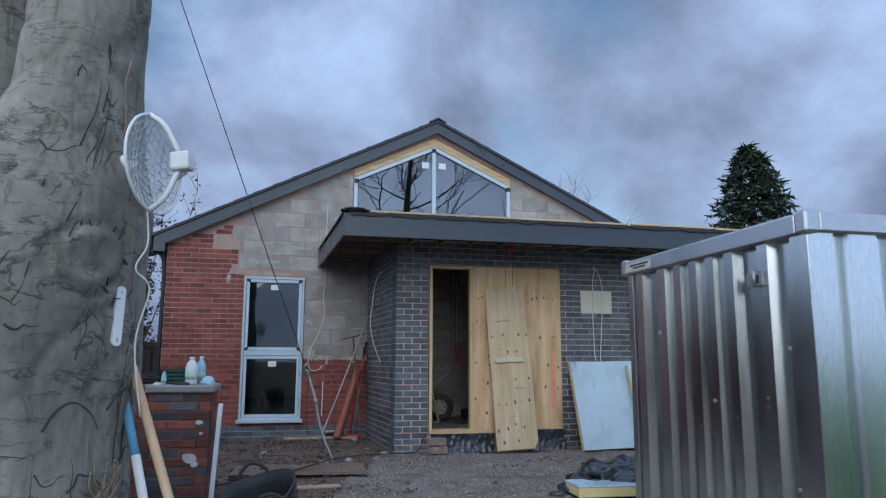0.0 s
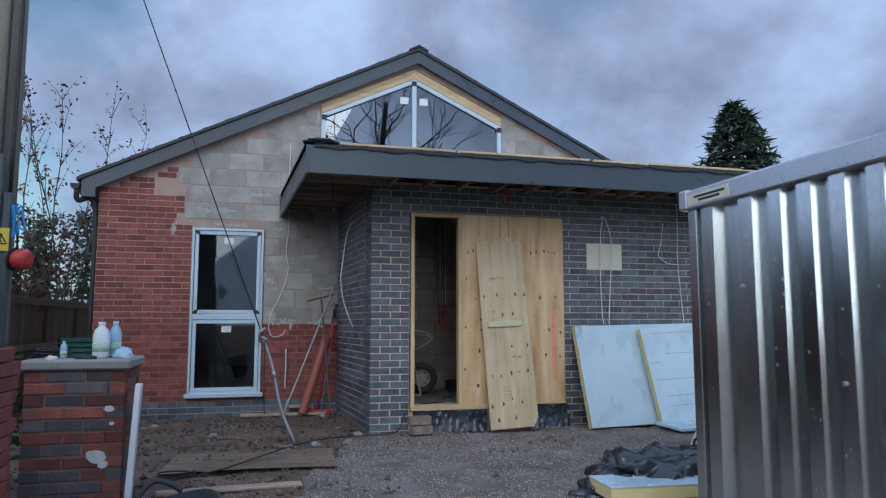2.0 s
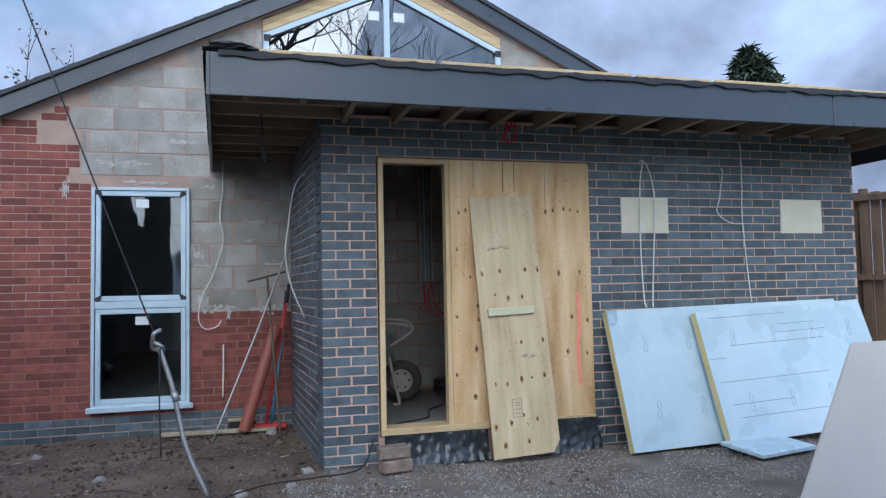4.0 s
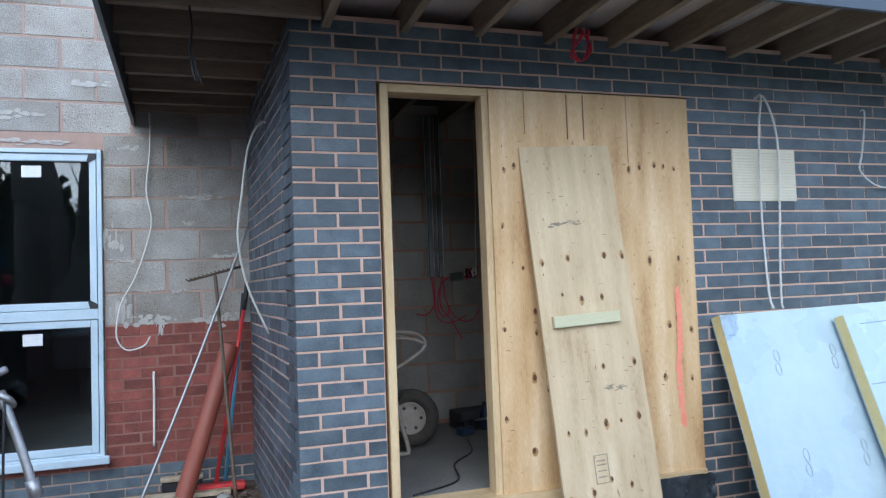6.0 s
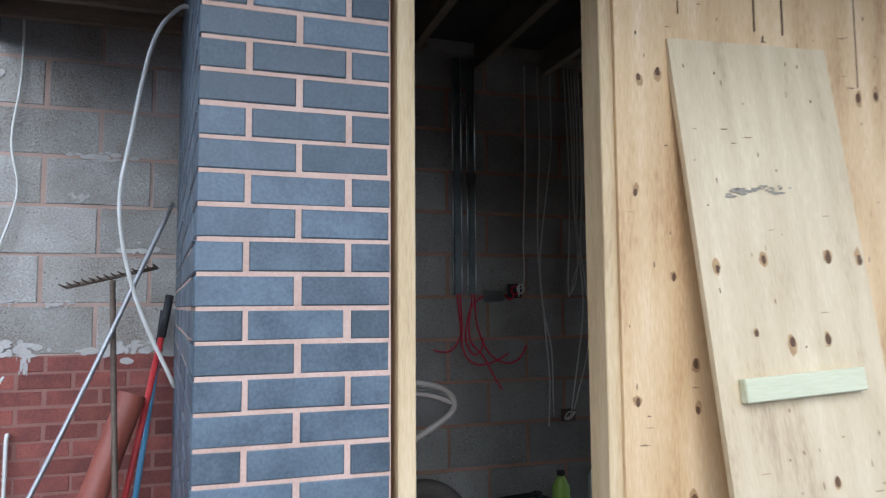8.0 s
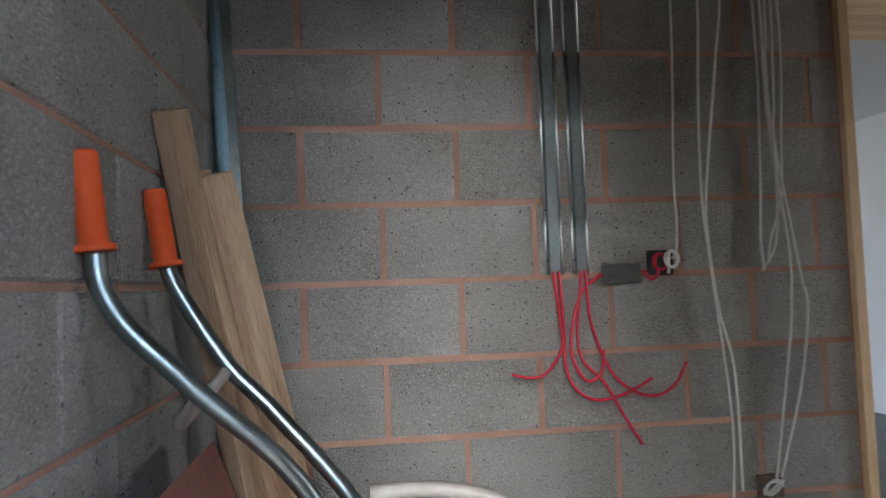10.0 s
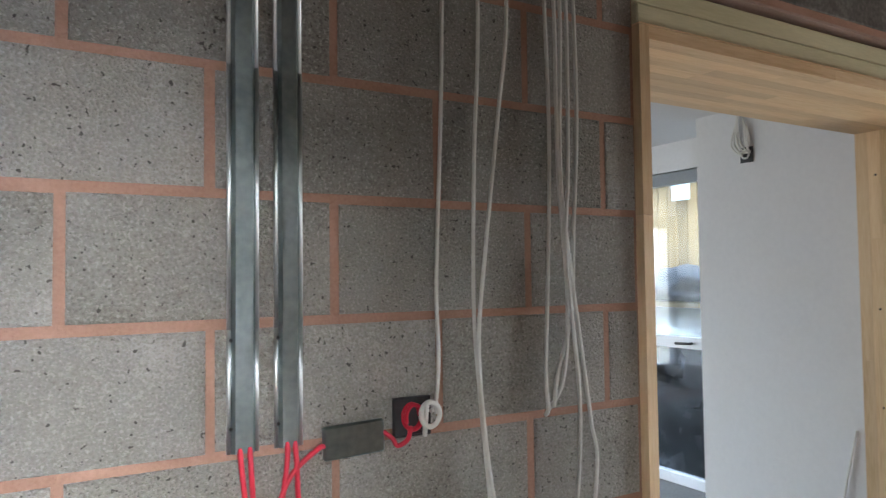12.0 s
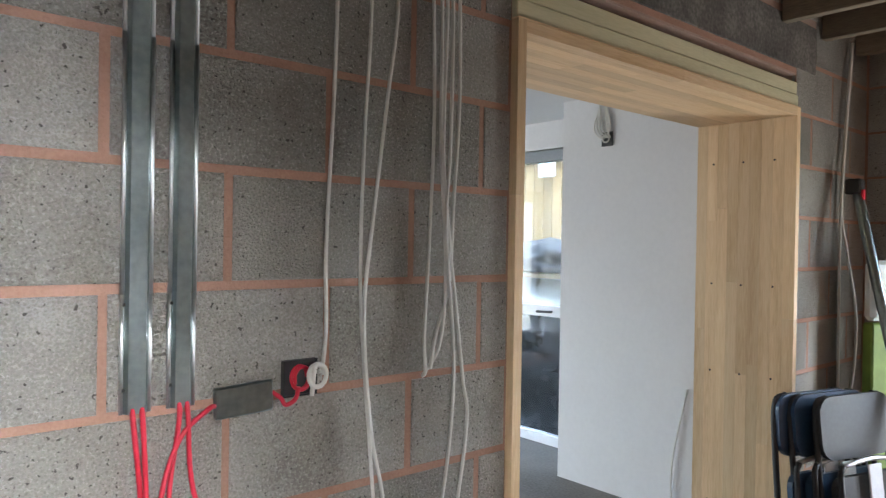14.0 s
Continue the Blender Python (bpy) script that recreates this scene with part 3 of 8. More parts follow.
ply_panel = thing("door_boarding", "pale plywood boarding with dark knots and a red spray line", "boarding", (1.032, PLY_Y, FLOOR - 0.005))
part("sheet", box(0, 1.24, 0, 0.012, 0, 2.135, 0.001), M["ply"], ply_panel)
M["spray"] = surf("spray", [(0.78, 0.23, 0.155), (0.84, 0.33, 0.22)], 14, 90, (0.7, 0.9), 0)


def disc(x, z, rx, rz, y, bm=None, seg=9):
    bm = bm or bmesh.new()
    rot = random.uniform(0, 6)
    vs = [bm.verts.new((x + rx * math.cos(a + rot) * random.uniform(0.75, 1.1), y, z + rz * math.sin(a + rot) * random.uniform(0.75, 1.1))) for a in (2 * math.pi * i / seg for i in range(seg))]
    bm.faces.new(vs)
    return bm


def knots(parent, spots, y=-0.002, size=0.012, label=""):
    for x, z in spots:
        s = size * random.uniform(0.7, 1.3)
        part("knot", disc(x, z, s * 0.75, s * 1.25, y), M["knot"], parent, label)
        part("knot_ring", disc(x + random.uniform(-0.004, 0.004), z + random.uniform(-0.01, 0.01), s * random.uniform(0.9, 1.4), s * random.uniform(1.4, 2.4), y + 0.0009, seg=13), M["knot_ring"], parent, "brown stain round the knot")


def flecks(parent, w, h, n, y):
    """Short dark splits and pin knots in the face veneer, and a few repair patches."""
    bm = bmesh.new()
    for i in range(n):
        x, z = random.uniform(0.02, w - 0.02), random.uniform(0.03, h - 0.03)
        if random.random() < 0.4:
            disc(x, z, random.uniform(0.006, 0.02), random.uniform(0.001, 0.0025), y - 0.0001 * (i % 7), bm, 7)
        else:
            disc(x, z, random.uniform(0.0015, 0.004), random.uniform(0.002, 0.012), y - 0.0001 * (i % 7), bm, 7)
    part("veneer_fleck", bm, M["fleck"], parent, "dark flecks and short splits", "stuff")


M["knot_ring"] = surf("knot_ring", [(0.30, 0.17, 0.075), (0.46, 0.29, 0.14)], 40, 120, (0.6, 0.8), 0.1)
M["fleck"] = surf("fleck", [(0.12, 0.075, 0.04), (0.30, 0.19, 0.10)], 20, 90, (0.7, 0.9), 0.0, vary=0.4, island=True)
flecks(ply_panel, 1.24, 2.13, 150, -0.0014)


knots(ply_panel, [(0.07, 1.71), (0.13, 1.73), (0.83, 1.72), (0.90, 1.73), (1.0, 1.74), (1.06, 1.74), (1.13, 1.72), (0.16, 1.18), (0.04, 0.86), (0.22, 0.83), (0.22, 0.95), (0.94, 1.20), (1.13, 1.21), (1.05, 0.83), (1.10, 0.87), (0.2, 0.6), (0.28, 0.53), (1.0, 0.55), (1.18, 0.52), (0.03, 0.4), (0.18, 0.22), (1.19, 0.8), (0.05, 1.4)])
for x, w, z0 in ((0.20, 0.003, 1.9), (0.455, 0.006, 1.88), (0.555, 0.006, 1.88), (0.83, 0.003, 1.75)):
    part("crack", box(x, x + w, -0.0015, 0.001, z0, 2.13), M["knot"], ply_panel, "dark split along the grain")
sp = bmesh.new()
for i in range(150):
    z = 0.27 + 0.76 * i / 149
    disc(1.105 + 0.008 * math.sin(z * 9) + random.gauss(0, 0.004), z, random.uniform(0.008, 0.020), random.uniform(0.010, 0.030), -0.003 - 0.00002 * i, sp)
part("spray_line", sp, M["spray"], ply_panel, "line of red spray paint")

# bricks and blocks of these walls come last; the loose plywood leans on the boarding
M["treated_pale"] = surf("treated_pale", [(0.46, 0.44, 0.28), (0.58, 0.55, 0.37)], 3, 40, (0.6, 0.8), 0.2, 0.002, stretch=(0.6, 6, 6))
lean = Matrix.Translation((1.285, -0.245, 0.004)) @ pose(0, 0, 0, -6.2, 0, 0) @ pose(0, 0, 0, 0, -2.6, 0)
ply_sheet = thing("plywood_sheet", "weathered plywood sheet leaning against the boarding", "plywood", lean)
part("sheet", prism([(0, 0), (0.50, 0), (0.56, 0.09), (0.545, 2.08), (0.0, 2.08)], 0, 0.018), M["ply_old"], ply_sheet)
part("batten", box(0.06, 0.45, -0.028, -0.001, 1.105, 1.165, 0.003), M["treated_pale"], ply_sheet, "pale green-treated batten")
knots(ply_sheet, [(x, z + 0.045) for x, z in [(0.05, 1.40), (0.20, 1.42), (0.42, 1.42), (0.53, 1.41), (0.14, 1.23), (0.25, 1.20), (0.37, 1.20), (0.51, 0.84), (0.32, 0.84), (0.07, 0.53), (0.17, 0.52), (0.29, 0.55), (0.38, 0.55), (0.49, 0.56), (0.04, 0.2), (0.17, 0.22), (0.28, 0.27), (0.39, 0.23), (0.1, 0.05), (0.3, 0.06)]], -0.002, 0.012)
for x, z, w in ((0.25, 1.655, 0.10), (0.16, 1.65, 0.05), (0.40, 0.765, 0.06), (0.34, 0.77, 0.04)):
    M.setdefault("scuff", surf("scuff", [(0.20, 0.17, 0.13), (0.36, 0.30, 0.22)], 30, 90, (0.7, 0.9), 0))
    scuff = bmesh.new()
    for i in range(22):
        disc(x + random.gauss(0, 0.4) * w, z + random.gauss(0, 0.006) + random.uniform(-0.5, 0.5) * 0.01, random.uniform(0.004, 0.018), random.uniform(0.0015, 0.005), -0.0022 - 0.00005 * i, scuff, 7)
    part("scuff", scuff, M["scuff"], ply_sheet, "grey scuff mark", "stuff")
flecks(ply_sheet, 0.52, 2.06, 70, -0.0016)
stamp = bmesh.new()
for z in (0.30, 0.44):
    bm_box(stamp, 0.19, 0.27, -0.0025, 0.0, z, z + 0.004)
for x in (0.19, 0.266):
    bm_box(stamp, x, x + 0.004, -0.0025, 0.0, 0.304, 0.44)
for z in (0.33, 0.36, 0.39, 0.41):
    bm_box(stamp, 0.205, 0.255, -0.0025, 0.0, z, z + 0.006)
part("grade_stamp", stamp, M["scuff"], ply_sheet, "faint printed grade stamp")

# black damp-proof sheet below the doorway
M["polythene"] = surf("polythene", [(0.014, 0.018, 0.022), (0.035, 0.043, 0.052)], 8, 40, (0.14, 0.32), 0.25, 0.008, spec=0.6)


def draped(x0, x1, y, z0, z1, nx, nz, amp, seed):
    bm = bmesh.new()
    rows = []
    for j in range(nz + 1):
        v = j / nz
        rows.append([bm.verts.new((x0 + (x1 - x0) * i / nx, y - amp * (0.4 + noise.noise((i * 0.55, j * 0.6, seed))) - 0.05 * (1 - v) ** 3, z0 + (z1 - z0) * v + 0.03 * (1 - v) * noise.noise((i * 0.7, seed, 1)))) for i in range(nx + 1)])
    for a, b in zip(rows, rows[1:]):
        for i in range(nx):
            f = bm.faces.new((a[i], a[i + 1], b[i + 1], b[i]))
            f.smooth = True
    return bm


single("damp_proof_sheet", draped(0.46, 1.30, -0.05, -0.02, 0.21, 40, 10, 0.022, 3.0), M["polythene"], "crumpled black polythene sheet below the threshold", "polythene sheet")
single("damp_proof_sheet", draped(1.80, 2.29, -0.05, -0.02, 0.245, 24, 10, 0.03, 8.0), M["polythene"], "crumpled black polythene sheet below the boarding", "polythene sheet")

# ---- porch roof parts ----
for i in range(15):
    x = 0.18 + i * 0.405 - 0.02
    if x < FX1 - 0.05:
        part("joist", box(x, x + 0.045, FY + 0.001, YW - 0.006, 2.65 + 0.006 * (i % 3), 2.807, 0.003), M["joist"], porch_roof, "rough sawn roof joist" if i == 0 else "")
for x in (-0.58, -0.19):
    part("joist", box(x, x + 0.045, FY + 0.001, -0.502, 2.655, 2.807, 0.003), M["joist"], porch_roof)
for i, y in enumerate((-0.48, -0.1, 0.28, 0.62, 0.97, 1.32, 1.66, 1.9)):
    part("lookout", box(fascia_x(y - 0.022) + 0.002, 0.15, y - 0.022, y + 0.022, 2.655, 2.806, 0.003), M["joist_x"], porch_roof)
M["felt"] = surf("felt", [(0.012, 0.013, 0.014), (0.03, 0.03, 0.032)], 12, 60, (0.6, 0.85), 0.6, 0.008)


def ragged(x0, x1, y, z, n, seed):
    """A torn strip of felt folded over an edge."""
    bm = bmesh.new()
    rows = []
    for i in range(n + 1):
        x = x0 + (x1 - x0) * i / n
        d = 0.035 + 0.03 * noise.noise((i * 0.31, seed, 0)) + 0.012 * noise.noise((i * 1.7, seed, 2))
        w = 0.012 * noise.noise((i * 0.5, seed, 5))
        rows.append([bm.verts.new(p) for p in ((x, y + 0.25, z + 0.004), (x, y + 0.03, z + 0.012 + w), (x, y - 0.012, z + 0.004 + w), (x, y - 0.02 + w * 0.4, z - max(0.004, d)))])
    for a, b in zip(rows, rows[1:]):
        for j in range(3):
            f = bm.faces.new((a[j], b[j], b[j + 1], a[j + 1]))
            f.smooth = True
    return bm


part("felt_edge", ragged(FX0 + 0.05, FX1, FY - 0.024, 2.842, 120, 2.0), M["felt"], porch_roof, "torn black roofing felt over the edge")
fe = ragged(-YW + 0.02, -FY, FX0 - 0.024, 2.843, 60, 6.0)
for v in fe.verts:
    v.co.y += fascia_x(-v.co.x) - FX0
fe.transform(Matrix(((0, 1, 0, 0), (-1, 0, 0, 0), (0, 0, 1, 0), (0, 0, 0, 1))))
part("felt_edge", fe, M["felt"], porch_roof)
random.seed(5)
x = FX0 + 0.3
while x < FX1 - 0.5:
    l = random.uniform(0.6, 1.5)
    dz = random.uniform(0, 0.01)
    part("batten", box(x, min(x + l, FX1), FY + 0.03, FY + 0.075, 2.858 + dz, 2.882 + dz, 0.003), M["timber_x"], porch_roof, "pale batten holding the felt down")
    x += l + random.uniform(0.01, 0.05)
fl = bmesh.new()
bmesh.ops.create_icosphere(fl, subdivisions=3, radius=1.0)
for v in fl.verts:
    n = noise.noise(v.co * 2.5) * 0.35
    v.co = Vector((v.co.x * 0.16, v.co.y * 0.10, v.co.z * 0.035)) * (1 + n)
part("felt_roll", fl, M["felt"], porch_roof, "bunched black felt at the roof corner").location = (FX0 + 0.12, FY + 0.06, 2.885)

# ---- main roof parts ----
tile_row = bmesh.new()
for s, ex in ((-1, EX0), (1, EX1)):
    n = 15
    for i in range(n):
        d0, d1 = i / n * abs(ex - RIDGE_X), (i + 1) / n * abs(ex - RIDGE_X) + 0.03
        x0, x1 = RIDGE_X + s * d0, RIDGE_X + s * d1
        z0, z1 = RIDGE_Z + 0.02 - SLOPE * d0, RIDGE_Z + 0.03 - SLOPE * d1
        prism([(x0, z0 + 0.012), (x1, z1 + 0.034), (x1, z1 + 0.012), (x0, z0)][:: -s], BY - 0.035, BY + 0.25, tile_row)
part("verge_tiles", tile_row, M["roof_tile"], house_roof, "row of dark verge tiles")
part("ridge_tile", prism([(RIDGE_X - 0.14, RIDGE_Z + 0.005), (RIDGE_X, RIDGE_Z + 0.08), (RIDGE_X + 0.14, RIDGE_Z + 0.005), (RIDGE_X + 0.12, RIDGE_Z - 0.01), (RIDGE_X, RIDGE_Z + 0.055), (RIDGE_X - 0.12, RIDGE_Z - 0.01)], BY - 0.07, 9.2), M["roof_tile"], house_roof, "grey ridge tile")
ez = RIDGE_Z - SLOPE * (RIDGE_X - EX0)
part("box_end", box(EX0 - 0.005, EX0 + 0.16, BY - 0.026, YW + 0.02, ez - 0.22, ez - 0.02, 0.004), M["anthracite"], house_roof, "anthracite boxed eave end")
gut = bmesh.new()
for a, b in ((BY - 0.06, 9.2),):
    prism([(EX0 - 0.125, ez - 0.06), (EX0 - 0.115, ez - 0.115), (EX0 - 0.07, ez - 0.14), (EX0 - 0.025, ez - 0.115), (EX0 - 0.012, ez - 0.06)], a, b, gut)
part("gutter", gut, M["gasket"], house_roof, "black plastic gutter")
part("downpipe", tube([(EX0 - 0.05, 1.84, ez - 0.14), (EX0 - 0.04, 1.88, ez - 0.26), (HX0 - 0.045, 2.0, ez - 0.36), (HX0 - 0.045, 2.02, 1.0), (HX0 - 0.045, 2.02, -0.1)], 0.034, 12), M["gasket"], house_roof, "black plastic downpipe")

# ---- things in front of the house ----
M["cable_white"] = surf("cable_white", [(0.58, 0.57, 0.53), (0.68, 0.67, 0.63)], 20, 60, (0.4, 0.55), 0)
M["cable_red"] = surf("cable_red", [(0.48, 0.012, 0.035), (0.60, 0.025, 0.06)], 20, 60, (0.35, 0.5), 0)
M["cable_black"] = surf("cable_black", [(0.012, 0.012, 0.014), (0.025, 0.025, 0.028)], 20, 60, (0.4, 0.6), 0)
M["steel"] = surf("steel", [(0.28, 0.28, 0.28), (0.42, 0.42, 0.42)], 12, 60, (0.35, 0.6), 0.1, 0.001, metal=0.8)
M["rust"] = surf("rust", [(0.10, 0.07, 0.05), (0.18, 0.14, 0.11)], 20, 70, (0.6, 0.85), 0.2, metal=0.4)
M["drain"] = surf("drain", [(0.235, 0.065, 0.045), (0.31, 0.09, 0.06)], 3, 60, (0.35, 0.6), 0.05)
M["red_paint"] = surf("red_paint", [(0.42, 0.03, 0.035), (0.52, 0.05, 0.05)], 6, 60, (0.3, 0.5), 0.05)
M["blue_plastic"] = surf("blue_plastic", [(0.10, 0.32, 0.50), (0.16, 0.42, 0.60)], 6, 60, (0.3, 0.5), 0.05)
M["cream"] = surf("cream", [(0.62, 0.58, 0.46), (0.70, 0.66, 0.53)], 8, 60, (0.5, 0.7), 0.08)
M["board_white"] = surf("board_white", [(0.40, 0.515, 0.58), (0.52, 0.635, 0.70)], 1.6, 11, (0.18, 0.45), 0.28, 0.012, grit=0.2)
M["foam"] = surf("foam", [(0.66, 0.54, 0.24), (0.76, 0.64, 0.33)], 8, 80, (0.7, 0.9), 0.2, 0.002)
M["pencil"] = surf("pencil", [(0.18, 0.22, 0.27), (0.26, 0.30, 0.35)], 20, 80, (0.6, 0.8), 0)
M["mdf"] = surf("mdf", [(0.46, 0.42, 0.38), (0.55, 0.51, 0.47)], 2, 60, (0.6, 0.8), 0.1, 0.002)
M["wood_handle"] = surf("wood_handle", [(0.42, 0.29, 0.16), (0.58, 0.43, 0.26)], 3, 50, (0.45, 0.65), 0.08, stretch=(6, 6, 0.7))

# vent plates on the brick
for i, x in enumerate((2.575, 4.225)):
    v = thing("wall_plate", "cream ribbed plastic plate on the brick wall" if i == 0 else "plain cream plastic plate on the brick wall", "wall plate", (x, -0.012, 1.783), "plates on the porch wall")
    part("plate", box(0, 0.465, 0, 0.016, 0, 0.315, 0.004), M["cream"], v)
    if i == 0:
        for j in range(17):
            part("rib", box(0.012, 0.453, -0.004, 0.001, 0.014 + j * 0.0172, 0.022 + j * 0.0172, 0.0012), M["cream"], v)


def cable(label, pts, r=0.004, mat="cable_white", name="cable", group=""):
    return single(name, tube(pts, r, 6, 6), M[mat], label, "cable", group=group)


cable("white cable looped out of the brick wall", [(2.77, 0.02, 2.40), (2.775, -0.05, 2.41), (2.745, -0.05, 2.2), (2.735, -0.045, 1.7), (2.74, -0.06, 1.25), (2.74, -0.09, 1.14)], 0.006)
cable("white cable looped out of the brick wall", [(2.775, 0.02, 2.405), (2.79, -0.05, 2.41), (2.86, -0.05, 2.25), (2.885, -0.045, 2.0), (2.85, -0.05, 1.5), (2.82, -0.07, 1.2), (2.81, -0.09, 1.14)], 0.006)
cable("white cable hanging down the brick wall", [(3.80, 0.02, 2.60), (3.80, -0.03, 2.58), (3.80, -0.03, 2.2), (3.79, -0.03, 1.95), (3.82, -0.03, 1.5), (3.83, -0.06, 1.14)], 0.005)
cable("white cable hanging in a loop on the brick wall", [(3.60, 0.02, 2.36), (3.60, -0.03, 2.35), (3.55, -0.04, 2.1), (3.52, -0.04, 1.98), (3.60, -0.045, 1.90), (3.70, -0.04, 1.87), (3.79, -0.04, 1.87)], 0.005)
cable("loose white cable out of the side brick wall", [(-0.03, 0.88, 2.36), (-0.09, 0.88, 2.365), (-0.165, 0.83, 2.22), (-0.215, 0.77, 1.9), (-0.24, 0.74, 1.65), (-0.19, 0.78, 1.38), (-0.075, 0.836, 1.1)], 0.007)
cable("white cable hanging down the house wall", [(-0.80, YW - 0.012, 3.58), (-0.81, YW - 0.02, 3.0), (-0.80, YW - 0.02, 2.45), (-0.83, YW - 0.03, 2.1), (-0.80, YW - 0.03, 1.85), (-0.90, YW - 0.05, 1.5), (-1.0, YW - 0.06, 1.3), (-1.03, YW - 0.08, 1.08), (-0.97, YW - 0.07, 0.98), (-0.86, YW - 0.06, 1.0), (-0.82, YW - 0.03, 1.06)], 0.0055)
cable("short white conduit on the red brick wall", [(-0.80, YW + 0.01, 0.80), (-0.80, YW - 0.03, 0.795), (-0.80, YW - 0.035, 0.6), (-0.805, YW - 0.03, 0.3)], 0.009)
cable("black cable hanging under the eaves", [(-0.45, -0.12, 2.66), (-0.44, -0.13, 2.55), (-0.45, -0.14, 2.44), (-0.435, -0.14, 2.41), (-0.415, -0.14, 2.33), (-0.43, -0.14, 2.32), (-0.445, -0.14, 2.42), (-0.40, -0.14, 2.30)], 0.005, "cable_black")
rb = bmesh.new()
for j in range(5):
    o = random.uniform(-0.03, 0.03)
    tube([(1.50 + o, -0.18, 2.68), (1.47 + o, -0.2, 2.62), (1.44, -0.2 + o, 2.54), (1.49, -0.2, 2.50), (1.54, -0.2 + o, 2.56), (1.52 + o, -0.2, 2.67)], 0.005, 6, 5, rb)
single("red_cable_loop", rb, M["cable_red"], "bunch of red cable hanging from the porch soffit", "cable")

# overhead wire and the pole it is tied to
PT = Vector((-1.13, -0.42, 1.02))
wd = Vector((-0.348, 0.042, 0.936))
single("overhead_wire", tube([PT + wd * 0.02, PT + wd * 1.0, PT + wd * 7.0], 0.006, 6, 6), M["cable_black"], "dark overhead wire slanting down to the ground pole", "wire")
gp = thing("ground_pole", "leaning grey conduit pole with a tied joint", "pole", (0, 0, 0))
base = Vector((-0.80, -0.50, -0.02))
part("shaft", tube([base, base.lerp(PT, 0.35) + Vector((-0.03, 0, -0.02)), base.lerp(PT, 0.7), PT], 0.017, 10), M["steel"], gp)
part("coupler", tube([base.lerp(PT, 0.62), base.lerp(PT, 0.68)], 0.025, 10), M["steel"], gp)
part("knot_of_wire", tube([PT + Vector((-0.02, -0.02, 0.0)), PT + Vector((0.03, -0.02, -0.03)), PT + Vector((0.03, 0.03, -0.06)), PT + Vector((-0.03, 0.02, -0.04)), PT + Vector((-0.02, -0.03, 0.05)), PT + Vector((0.02, 0, 0.08))], 0.014, 8), M["steel"], gp, "twisted wire knot")
part("tail", tube([PT + Vector((0.02, -0.03, -0.03)), PT + Vector((0.02, -0.05, -0.4)), PT + Vector((0.03, -0.04, -0.75))], 0.005, 6), M["cable_black"], gp, "dangling black strap")

# tools in the corner of the porch and the house wall
rake = thing("rake", "long-handled steel garden rake standing head up", "rake", (0, 0, 0))
part("handle", tube([(-0.272, 1.33, 0.0), (-0.32, 1.50, 0.7), (-0.375, 1.70, 1.47)], 0.012, 8), M["rust"], rake)
RL, RR = Vector((-0.55, 1.68, 1.44)), Vector((-0.20, 1.735, 1.53))
part("head_bar", tube([RL, RR], 0.009, 8), M["rust"], rake)
for j in range(14):
    p = RL.lerp(RR, j / 13)
    part("tine", tube([p, p + Vector((-0.016, -0.055, 0.012))], 0.0045, 6, r1=0.003), M["rust"], rake)
single("steel_bar", tube([(-0.88, 1.23, -0.02), (-0.48, 1.52, 0.95), (-0.145, 1.76, 1.82)], 0.010, 8), M["steel"], "long grey steel bar leaning in the corner", "bar")
dp = bmesh.new()
a, b = Vector((-0.60, 1.54, 0.02)), Vector((-0.29, 1.76, 0.98))
tube([a, b], 0.058, 20, 2, dp, cap=False)
tube([a - (b - a) * 0.0, b], 0.053, 20, 2, dp, cap=False)
single("drain_pipe", dp, M["drain"], "terracotta plastic drain pipe leaning in the corner", "pipe")
br = thing("broom", "red-handled broom with a black grip standing in the corner", "broom", (0, 0, 0))
part("handle", tube([(-0.40, 1.69, 0.04), (-0.185, 1.855, 1.22)], 0.014, 10), M["red_paint"], br)
part("grip", tube([(-0.185, 1.855, 1.22), (-0.155, 1.88, 1.41)], 0.018, 10), M["gasket"], br, "black rubber grip")
part("head", box(-0.52, -0.20, 1.64, 1.74, 0.0, 0.05, 0.012), M["red_paint"], br, "red broom head")
fp = thing("scraper_pole", "blue-grey fibreglass pole with a black grip", "pole", (0, 0, 0))
part("shaft", tube([(-0.34, 1.84, 0.0), (-0.20, 1.895, 1.15)], 0.013, 10), M["blue_plastic"], fp)
part("grip", tube([(-0.20, 1.895, 1.15), (-0.18, 1.905, 1.34)], 0.017, 10), M["gasket"], fp)
brush = thing("brush_head", "dark bristle brush head on the ground by the wall", "brush", (-0.75, 1.78, 0.0))
part("bristles", box(0, 0.26, 0, 0.06, 0, 0.07, 0.008), M["cable_black"], brush)
part("stock", box(-0.01, 0.27, -0.008, 0.068, 0.07, 0.10, 0.006), M["timber_old"], brush)
single("timber_offcut", box(0, 1.05, 0, 0.09, 0, 0.03, 0.004), M["timber_old"], "dark timber board lying along the house wall", "board", pose(-1.35, 1.62, 0.0, 0, 0, -3))

# insulation boards against the porch wall


